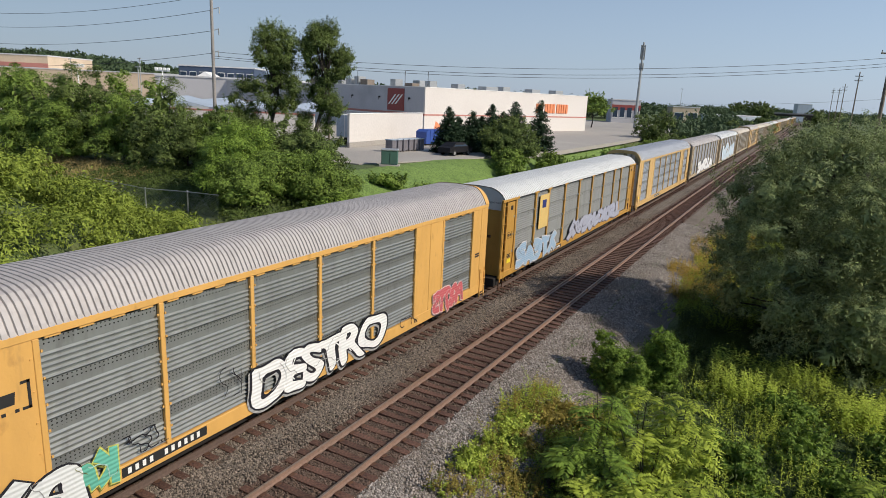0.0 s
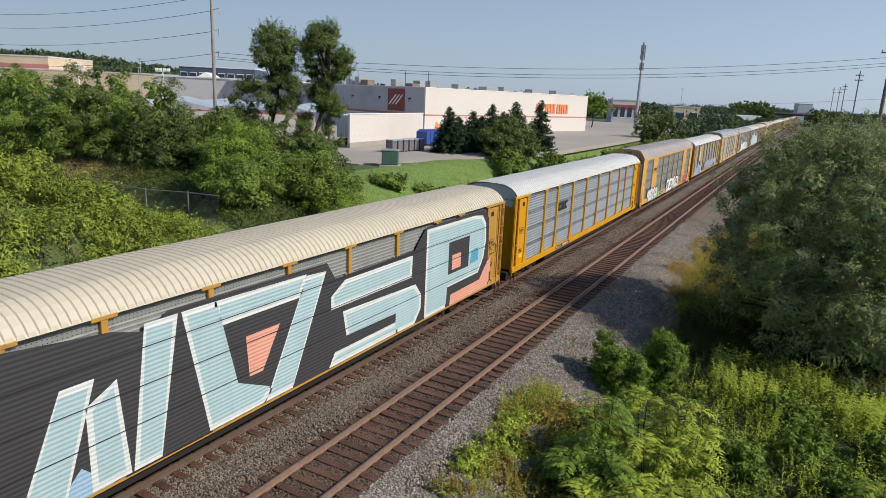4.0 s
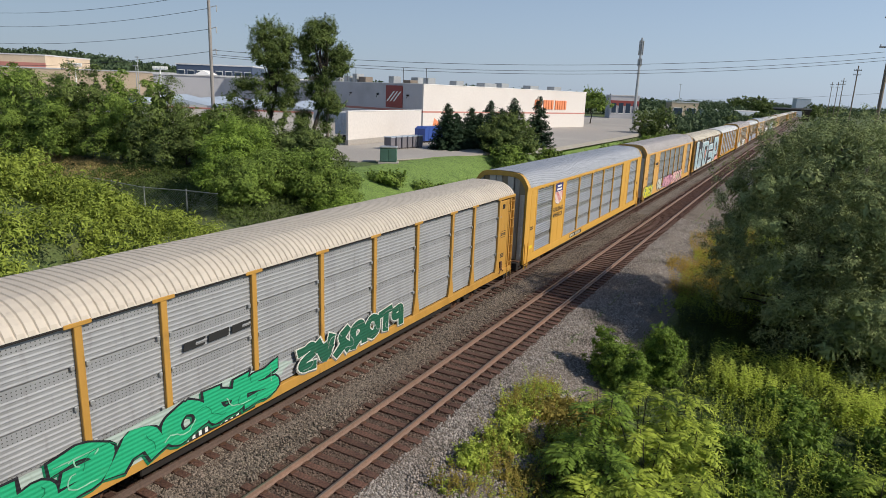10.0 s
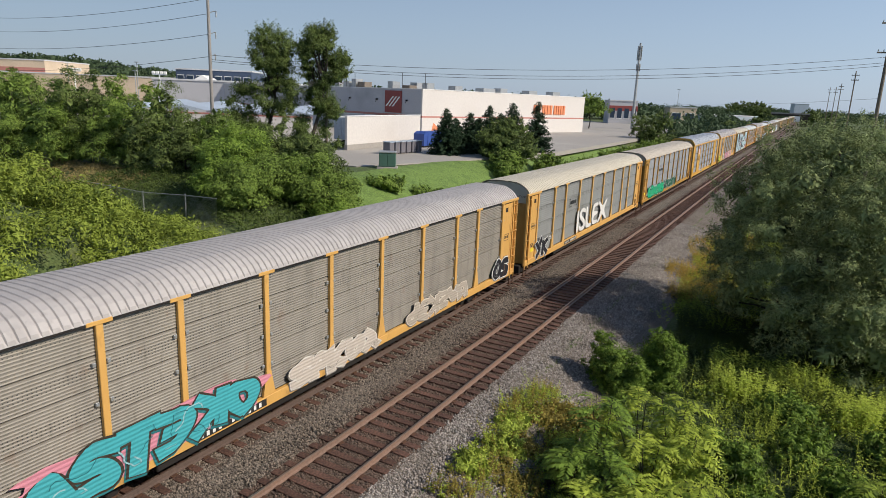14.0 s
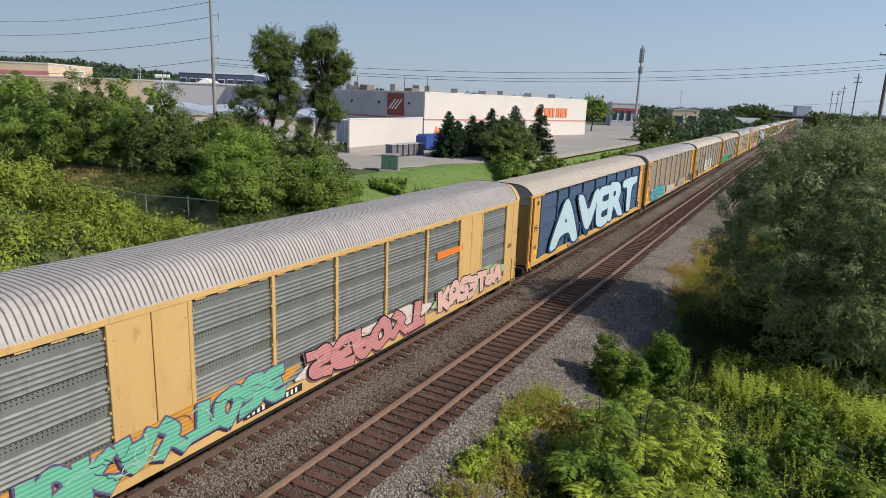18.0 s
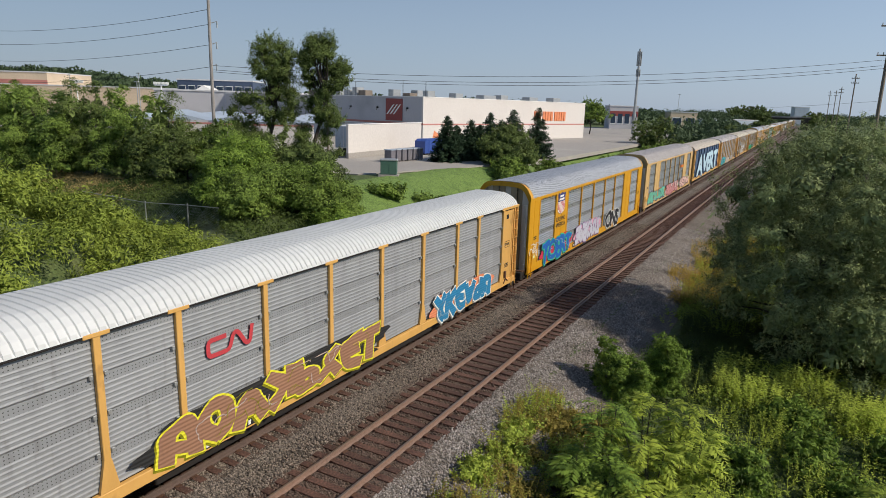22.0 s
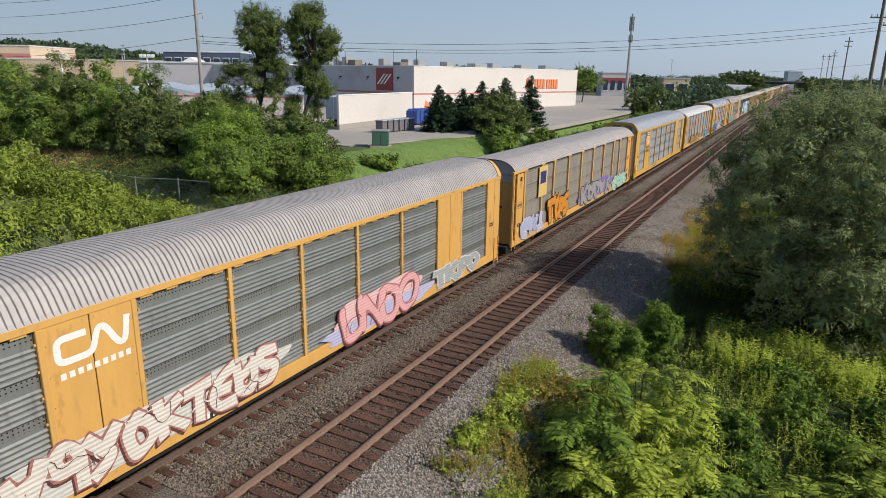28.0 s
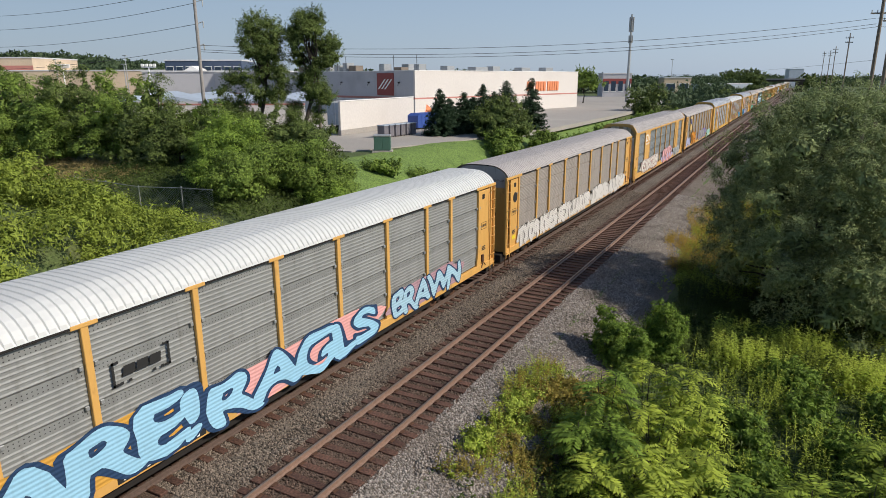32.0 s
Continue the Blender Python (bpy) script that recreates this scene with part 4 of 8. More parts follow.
def car_rack(nm_label, yellow, roof, screen, full, end_mat=None, post_mat=None, deep=0.017, fine=False):
    """Three-level autorack: flared posts with T heads over stacked screens, an open ladder bay at each corner, a tall white-topped end door."""
    car = thing("autorack_car", nm_label, "rail car", None, "cars of the freight train")
    running_gear(car, full)
    widths = [1.7, 2.75, 2.05] + [2.84] * 5 + [2.05, 2.75, 1.7]
    total = sum(widths)
    ys = [-LEN]
    for w in widths:
        ys.append(ys[-1] + w * 2 * LEN / total)
    z0, z1 = 1.2, 4.82
    child("roof", shared("roof_t" if full else "roof_t_far", roof, roof_mesh(ROOF_T, -LEN + 0.12, LEN - 0.12, 0.21 if full else 0.63, 0.028)), car)
    for i in range(1, 10):
        child("side_screen", shared(("scr_t", i, deep, fine), screen, corrugated(ys[i] + 0.05, ys[i + 1] - 0.05, z0, z1, HALF_W - 0.09, 5 if fine else 4, 9 if fine else 6 if deep < 0.04 else 5, deep, 0.04 if fine else 0.22)), car)
    for i in range(1, 11):
        def post(bm, y=ys[i]):
            box(bm, (HALF_W - 0.08, y - 0.085, z0 + 0.1), (HALF_W + 0.02, y + 0.085, z1), 0.012)
            box(bm, (HALF_W - 0.04, y - 0.3, z1 - 0.02), (HALF_W + 0.035, y + 0.3, z1 + 0.08), 0.01)
            vs = [bm.verts.new((HALF_W + dx, y + q, zz)) for dx in (-0.05, 0.022) for q, zz in ((-0.24, z0), (0.24, z0), (0.088, z0 + 0.75), (-0.088, z0 + 0.75))]
            for f in ((4, 5, 6, 7), (0, 1, 5, 4), (1, 2, 6, 5), (2, 3, 7, 6), (3, 0, 4, 7)):
                bm.faces.new([vs[q] for q in f])
        add(car, "post", ("post_t", i), post, post_mat or yellow)
    for s in (1, -1):
        def sill(bm, s=s):
            box(bm, (s * HALF_W - 0.12, -LEN + 0.1, 0.88), (s * HALF_W + 0.03, LEN - 0.1, 1.19), 0.015)
        add(car, "side_sill", ("sill_t", s), sill, yellow)
    if full:
        def clips(bm):
            for y in ys[1:-1]:
                for zz in (2.11, 3.01, 3.92):
                    for q in (-0.17, 0.17):
                        box(bm, (HALF_W - 0.06, y + q - 0.045, zz - 0.05), (HALF_W - 0.01, y + q + 0.045, zz + 0.05), 0.01)
        tagged(add(car, "screen_clip", "clips_t", clips, M["galv"]), kind="stuff")

    # dark strip that stands for the shaded slot between screens and roof
    def eaves(bm):
        for s in (-1, 1):
            a, b = sorted((s * (HALF_W - 0.02), s * (HALF_W + 0.015)))
            box(bm, (a, -LEN + 0.2, z1 + 0.0), (b, LEN - 0.2, z1 + 0.06))
    add(car, "eave_rail", "eaves_t", eaves, M["dark"])

    def back(bm):
        box(bm, (-HALF_W, -LEN + 0.1, z0), (-HALF_W + 0.06, LEN - 0.1, z1))
    add(car, "far_side_wall", "back_t", back, screen)
    for s in (-1, 1):
        def door(bm, s=s):
            q = s * (LEN - 0.22)
            for x0, x1 in ((-1.42, -0.012), (0.012, 1.42)):
                box(bm, (x0, min(q, q - s * 0.08), 1.0), (x1, max(q, q - s * 0.08), 4.35), 0.02)
        d = add(car, "end_door", ("door_t", s), door, yellow, "dull yellow steel end door in two leaves")

        def upper(bm, s=s):
            q = s * (LEN - 0.2)
            pts = [(-1.48, 4.36), (1.48, 4.36)] + [(x * 0.95, z - 0.06) for x, z in ROOF_T[::-1] if z > 4.9]
            v0 = [bm.verts.new((x, q, z)) for x, z in pts]
            v1 = [bm.verts.new((x, q - s * 0.08, z)) for x, z in pts]
            bm.faces.new(v0)
            bm.faces.new(v1[::-1])
            for i in range(len(pts)):
                j = (i + 1) % len(pts)
                bm.faces.new((v0[i], v0[j], v1[j], v1[i]))
            bmesh.ops.recalc_face_normals(bm, faces=bm.faces)
        ud = child("upper_door", shared(("upper_t", s), roof, lambda: from_bm(upper)), d)
        if full and s < 0:
            for q in (-0.72, 0.72):
                tx = child("door_lettering", shared("door_words", M["black"], lambda: letters("EXCESS HEIGHT CAR", 0.14)), ud)
                tx.location, tx.rotation_euler = (q, -LEN + 0.196, 4.72), (0, 0, -math.pi / 2)

        def hasp(bm, s=s):
            q = s * (LEN - 0.2)
            for x, z, w, h in ((0.55, 3.0, 0.7, 0.14), (0.02, 2.2, 0.08, 1.4), (-0.6, 3.0, 0.3, 0.1)):
                box(bm, (x - w / 2, min(q, q + s * 0.03), z - h / 2), (x + w / 2, max(q, q + s * 0.03), z + h / 2), 0.008)
            rod(bm, (0.03, q + s * 0.03, 1.1), (0.03, q + s * 0.03, 4.3), 0.02, 6)
        child("lock_bar", shared(("hasp_t", s), M["iron"], lambda: from_bm(hasp)), d)

        for nm, lo, hi, x0, x1, za, zb in (("corner_post", 0.0, 0.1, -0.1, 0.02, 0.95, z1), ("ladder_back", 0.11, 0.52, -0.12, -0.07, 1.0, z1 - 0.05),
                                           ("bay_panel", 0.6, 1.6, -0.09, -0.03, 1.1, z1 - 0.12), ("head_beam", -0.05, 1.95, -0.06, 0.05, z1 - 0.04, z1 + 0.09)):
            def piece(bm, s=s, lo=lo, hi=hi, x0=x0, x1=x1, za=za, zb=zb):
                a, b = sorted((s * (LEN - lo), s * (LEN - hi)))
                box(bm, (HALF_W + x0, a, za), (HALF_W + x1, b, zb), 0.012)
            add(car, nm, (nm, s), piece, yellow)

        def lad(bm, s=s):
            a, b = sorted((s * (LEN - 0.05), s * (LEN - 0.5)))
            ladder_bm(HALF_W + 0.02, a, b, 0.75, z1 - 0.05, 9)(bm)
        add(car, "ladder", ("lad_t", s), lad, yellow)

        def brake(bm, s=s):
            q = s * (LEN - 1.3)
            box(bm, (HALF_W - 0.03, q - 0.09, 1.3), (HALF_W + 0.06, q + 0.09, 1.65), 0.02)
            rod(bm, (HALF_W + 0.05, q, 1.3), (HALF_W + 0.05, q - 0.2, 1.05), 0.025, 6)
            rod(bm, (HALF_W + 0.05, q, 1.3), (HALF_W + 0.05, q + 0.25, 1.1), 0.025, 6)
        if s > 0:
            add(car, "brake_gear", ("brake_t", s), brake, M["iron"])
        add(car, "vent_hole", ("vent_t", s), lambda bm, s=s: box(bm, (HALF_W - 0.028, s * (LEN - 1.2) - 0.13, 4.3), (HALF_W - 0.02, s * (LEN - 1.2) + 0.13, 4.52)), M["dark"])

        def step(bm, s=s):
            for yy in (LEN - 0.02, LEN - 0.48):
                box(bm, (HALF_W - 0.02, s * yy - 0.02, 0.4), (HALF_W + 0.02, s * yy + 0.02, 0.9))
            a, b = sorted((s * LEN, s * (LEN - 0.5)))
            box(bm, (HALF_W - 0.1, a, 0.4), (HALF_W + 0.03, b, 0.43))
        add(car, "stirrup_step", ("step_t", s), step, M["iron"])

    def small(bm):
        for s in (-1, 1):
            q = s * (LEN - 1.12)
            bars(bm, q, 2.0, 0.4, 0.05, HALF_W - 0.028, 3)
            for zz in (2.85, 3.15):
                box(bm, (HALF_W - 0.029, q - 0.28, zz), (HALF_W - 0.024, q + 0.28, zz + 0.02))
            for yy in (-0.28, 0.26):
                box(bm, (HALF_W - 0.029, q + yy, 2.85), (HALF_W - 0.024, q + yy + 0.02, 3.17))
            bars(bm, q, 3.06, 0.44, 0.03, HALF_W - 0.028, 3)
    tagged(add(car, "stencil", "stencil_t", small, M["black"]), kind="stuff")
    plate = add(car, "number_plate", "plate_t", lambda bm: box(bm, (HALF_W + 0.031, -6.9, 0.94), (HALF_W + 0.037, -4.4, 1.15)), M["black"], "black plate with a row of white marks")

    def marks(bm):
        for i in range(10):
            q = -6.75 + i * 0.2 + (0.25 if i > 3 else 0)
            box(bm, (HALF_W + 0.0372, q, 0.98), (HALF_W + 0.042, q + 0.09, 1.11))
    tagged(child("plate_marking", shared("plate_bars_t", M["white"], lambda: from_bm(marks)), plate), kind="stuff")

    def sticker(bm):
        box(bm, (HALF_W - 0.028, -LEN + 0.95, 1.55), (HALF_W - 0.022, -LEN + 1.4, 1.75))
    add(car, "warning_sticker", "sticker_t", sticker, M["sticker"])
    return car, ys


# ---- the cars, in the order in which they pass; number 0 is the one beside the camera at the start ----
CARS = []


def put(k, car):
    CARS.append((k, car))
    return car


def simple(k, kind, yellow, roof, screen, label):
    build = car_flush if kind == "f" else car_rack
    car, cols = build(label, yellow, roof, screen, -4 <= k <= 17, **({"post_mat": screen} if k == 8 else {"end_mat": END_BROWN} if k in (10, 12) else {"deep": 0.055} if k == 1 else {"fine": True} if k in (7, 15) else {}))
    put(k, car)
    return car, cols


# most cars ahead wear the greyed yellow, with distance haze put into the paint
FAR = [("t", Y_DULL, R_WHITE, SOFT), ("f", Y_PALE, R_SILVER, SILVER), ("t", Y_HAZED, R_GREY, PALE), ("t", Y_HAZED, R_WHITE, PALE), ("t", Y_HAZED, R_TAN, BROWNISH), ("f", Y_PALE, R_GREY, BROWNISH), ("t", Y_HAZED, R_CREAM, SOFT), ("t", Y_HAZED, R_TAN, BROWNISH)]
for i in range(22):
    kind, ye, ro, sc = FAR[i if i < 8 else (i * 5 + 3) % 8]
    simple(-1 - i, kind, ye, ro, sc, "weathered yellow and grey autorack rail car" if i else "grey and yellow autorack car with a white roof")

C0, L0 = simple(0, "f", Y_FADED, R_GREY, GREY, "faded yellow autorack car with grey screens and white graffiti")
C1, L1 = simple(1, "t", Y_BRIGHT, R_WHITE, STRIPED, "yellow autorack car with a clean white roof and blue-grey screens")
C2, L2 = simple(2, "t", Y_DULL, R_CREAM, SOFT, "cream-roofed autorack car covered by huge pale blue letters")
C3, L3 = simple(3, "f", Y_FADED, R_GREY, GREY, "faded yellow autorack car with pink and yellow graffiti")
C4, L4 = simple(4, "f", Y_MID, R_SILVER, SILVER, "bright yellow autorack car with a silver roof and shield emblem")
C5, L5 = simple(5, "t", Y_DULL, R_TAN, PALE, "tan-roofed autorack car with green and black graffiti")
C6, L6 = simple(6, "t", Y_FADED, R_CREAM, SOFT, "cream-roofed autorack car with tall white sprayed letters")
C7, L7 = simple(7, "t", Y_FADED, R_GREY, BROWNISH, "brown-grey weathered autorack car with pale and teal graffiti")
NAVY = paint_mat("screen_navy", (0.045, 0.085, 0.16), rough=0.55, wear=0.05, streak=0.15, perforated=0.09)
C8, L8 = simple(8, "t", Y_FADED, R_TAN, NAVY, "autorack car with a dark blue mural and white letters")
C9, L9 = simple(9, "f", Y_PALE, R_GREY, GREY, "pale yellow autorack car with green and pink graffiti")
C10, L10 = simple(10, "f", Y_BRIGHT, R_SILVER, SILVER, "bright yellow autorack car with blue and pink graffiti")
C11, L11 = simple(11, "t", Y_FADED, R_WHITE, PALE, "white-roofed autorack car with yellow and blue graffiti")
C12, L12 = simple(12, "f", Y_MID, R_SILVER, SILVER, "clean yellow autorack car with a shield emblem")
C13, L13 = simple(13, "t", Y_FADED, R_GREY, BROWNISH, "brown-grey autorack car with purple and orange graffiti")
C14, L14 = simple(14, "f", Y_FADED, R_GREY, GREY, "faded yellow autorack car with pink and white graffiti")
C15, L15 = simple(15, "t", Y_FADED, R_GREY, WORN, "brown-grey weathered autorack car with white graffiti")
C16, L16 = simple(16, "t", Y_FADED, R_WHITE, SOFT, "white-roofed autorack car with light blue graffiti")
C17, L17 = simple(17, "t", Y_FADED, R_WHITE, SOFT, "yellow and grey autorack car with a white roof")


# ---- plants ----
def leaf_mesh(name, pos, size, out, material, shape=(1.0, 0.5), tilt=0.9, seed=0, droop=0.0):
    """Many small leaves at the given places; out is the way each leans towards."""
    rng = np.random.RandomState(seed)
    n = len(pos)
    nrm = np.asarray(out, float) + rng.normal(0, tilt, (n, 3))
    nrm[:, 2] += 0.35
    nrm /= np.linalg.norm(nrm, axis=1)[:, None] + 1e-9
    a = rng.normal(0, 1, (n, 3))
    a[:, 2] -= droop
    t = a - (a * nrm).sum(1)[:, None] * nrm
    t /= np.linalg.norm(t, axis=1)[:, None] + 1e-9
    b = np.cross(nrm, t)
    s = (np.asarray(size) * rng.uniform(0.6, 1.35, n))[:, None]
    L, W = t * s * shape[0], b * s * shape[1]
    v = np.stack([pos - L * 0.45 + W * 0.5, pos + L * 0.6, pos - L * 0.45 - W * 0.5], 1).reshape(-1, 3)
    return quads(name, v, material, 3)


def quads(name, v, material, sides=4):
    """A mesh of loose small faces from their corners, four (or three) after one another."""
    me = bpy.data.meshes.new(name)
    n = len(v)
    me.vertices.add(n)
    me.vertices.foreach_set("co", np.ascontiguousarray(v, np.float32).ravel())
    me.loops.add(n)
    me.loops.foreach_set("vertex_index", np.arange(n, dtype=np.int32))
    me.polygons.add(n // sides)
    me.polygons.foreach_set("loop_start", np.arange(0, n, sides, dtype=np.int32))
    me.update()
    me.materials.append(material)
    return me


def crown(name, rng, blobs, n, leaf, material, clump=0.5, shape=(1.0, 0.5), seed=0, droop=0.0, per=70, wisp=0.14, inner=0.1):
    """Leaves in many small clumps over a heap of uneven balls, with shoots that break the outline and a dense inside."""
    c0 = np.array([q[:3] for q in blobs], float)
    r0 = np.array([q[3:] for q in blobs], float)
    w = r0.prod(1) ** (2 / 3)
    m = max(6, n // per)
    k = rng.choice(len(c0), m * 4, p=w / w.sum())
    d = rng.normal(0, 1, (m * 4, 3))
    d[:, 2] = np.where(d[:, 2] < -0.3, -d[:, 2] * 0.6, d[:, 2])
    d /= np.linalg.norm(d, axis=1)[:, None]
    r = rng.uniform(0.72, 1.02, m * 4) * (1 + 0.16 * np.sin(d[:, 0] * 7 + k) * np.sin(d[:, 1] * 6 + 2 * k))
    c = c0[k] + d * r[:, None] * r0[k]
    deep = np.full(m * 4, 9.0)
    for j in range(len(c0)):
        q = np.linalg.norm((c - c0[j]) / r0[j], axis=1)
        deep = np.minimum(deep, np.where(k == j, 9.0, q))
    keep = np.where((deep > 0.8) | (rng.uniform(0, 1, m * 4) < 0.1))[0][:m]
    c, d = c[keep], d[keep]
    m = len(keep)
    s = clump * rng.uniform(0.55, 1.35, m)
    q = rng.randint(0, m, n)
    e = rng.normal(0, 1, (n, 3)) + d[q] * 0.5 + np.array((0, 0, 0.35))
    e /= np.linalg.norm(e, axis=1)[:, None]
    pos = c[q] + e * (s[q] * rng.uniform(0.5, 1.05, n))[:, None] * np.array((1, 1, 0.72))
    sh = rng.uniform(0, 1, n) < wisp
    turn = d + np.array((0, 0, 0.7)) + rng.normal(0, 0.35, (m, 3))
    turn /= np.linalg.norm(turn, axis=1)[:, None]
    pos = np.where(sh[:, None], c[q] + turn[q] * (s[q] * rng.uniform(0.5, 1.6, n))[:, None] + rng.normal(0, 0.05, (n, 3)), pos)
    out = e * 0.9 + d[q] * 0.25 + np.array((0, 0, 0.15))
    size = np.full(n, leaf)
    ni = int(n * inner)
    if ni:
        k = rng.choice(len(c0), ni, p=w / w.sum())
        u = rng.normal(0, 1, (ni, 3))
        u /= np.linalg.norm(u, axis=1)[:, None]
        pos = np.concatenate([pos, c0[k] + u * r0[k] * rng.uniform(0.1, 0.5, (ni, 1))])
        out = np.concatenate([out, u])
        size = np.concatenate([size, np.full(ni, leaf * 3.0)])
    return leaf_mesh(name, pos, size, out, material, shape, 0.42, seed, droop)


def branches(bm, base, tips, r0, rng):
    """A tapered trunk and limbs that reach into the crown."""
    root, crown_top = Vector(base), Vector(tips[0])
    for i, tip in enumerate(tips):
        tip = Vector(tip)
        base = root if i == 0 else root.lerp(crown_top, min(0.8, 0.62 * tip.z / max(crown_top.z, 0.1)))
        a, r = base, r0 * (1 if i == 0 else 0.4)
        steps = 4
        for s in range(1, steps + 1):
            q = base.lerp(tip, s / steps)
            if s < steps:
                q += Vector((rng.uniform(-1, 1), rng.uniform(-1, 1), rng.uniform(-.3, .6))) * (tip - base).length * 0.06
            r2 = r * 0.68
            rod(bm, a, q, r, 7, r2)
            a, r = q, r2


def tree(name, label, x, y, blobs, n, leaf, material, seed, category="tree", shape=(1.0, 0.5), trunk=0.15, group="", clump=0.5, droop=0.0, wisp=0.14, per=70, inner=0.1):
    """blobs: crown balls as (dx, dy, z, rx, ry, rz) over the base."""
    rng = np.random.RandomState(seed)
    rr = random.Random(seed)
    z0 = float(height(x, y))
    th = thing(name, label, category, pose(x, y, z0 - 0.05), group)
    c = [(b[0], b[1], b[2]) for b in blobs]
    bm = bmesh.new()
    top = max(c, key=lambda q: q[2])
    branches(bm, (0, 0, 0), [top] + [q for q in c if q is not top][:14], trunk, rr)
    part("trunk", bm, M["bark"], th)
    child("crown", crown("crown", rng, blobs, n, leaf, material, clump, shape, seed, droop, per, wisp, inner), th)
    return th


def heap(rng, w, d, h, n, low=0.35):
    """Random crown balls for a bush w by d by h."""
    out = []
    for _ in range(n):
        a, q = rng.uniform(0, 6.28), rng.uniform(0, 1) ** 0.6
        z = h * rng.uniform(low, 0.82) * (1 - 0.35 * q)
        s = rng.uniform(0.24, 0.4)
        out.append((math.cos(a) * q * w * 0.33, math.sin(a) * q * d * 0.33, z, w * s * 0.8, d * s * 0.8, h * s * 0.75))
    return out


def columns(rng, w, h, n):
    """Crown balls for a stand of upright leaders, each narrowing to its tip."""
    out = []
    for i in range(n):
        a, q = 6.28 * i / n + rng.uniform(-.4, .4), rng.uniform(0.25, 1)
        x, y, hh, r = math.cos(a) * q * w * 0.36, math.sin(a) * q * w * 0.36, h * rng.uniform(0.66, 1.0), w * rng.uniform(0.15, 0.22)
        for u, f in ((0.2, 1.15), (0.42, 1.1), (0.64, 0.85), (0.84, 0.5)):
            out.append((x + rng.uniform(-.2, .2), y + rng.uniform(-.2, .2), hh * u, r * f, r * f, hh * 0.17))
    return out


# ---- store lot and lawn ----
def slab(name, pts, z, material, label, kind="structure"):
    """A flat paved area with thickness, from its corners."""
    bm = bmesh.new()
    top = [bm.verts.new((x, y, z)) for x, y in pts]
    bot = [bm.verts.new((x, y, z - 0.6)) for x, y in pts]
    bm.faces.new(top)
    for i in range(len(pts)):
        j = (i + 1) % len(pts)
        bm.faces.new((bot[i], bot[j], top[j], top[i]))
    bmesh.ops.recalc_face_normals(bm, faces=bm.faces)
    me = bpy.data.meshes.new(name)
    bm.to_mesh(me)
    bm.free()
    me.materials.append(material)
    return tagged(new(name, me), label, name.split("_")[0], kind=kind)


slab("pavement_lot", [(-28.4, 51.6), (-24.0, 67), (-20.9, 88), (-21.2, 126), (-25, 250), (-250, 290), (-250, 62), (-60, 47)], 2.8, M["asphalt"], "pale worn concrete and asphalt of the store's service yard")
sheet("lawn", -25.5, -13.5, 37, 126, 14, 60, 0.07, M["lawn"], "mown green lawn between the yard and the railway")

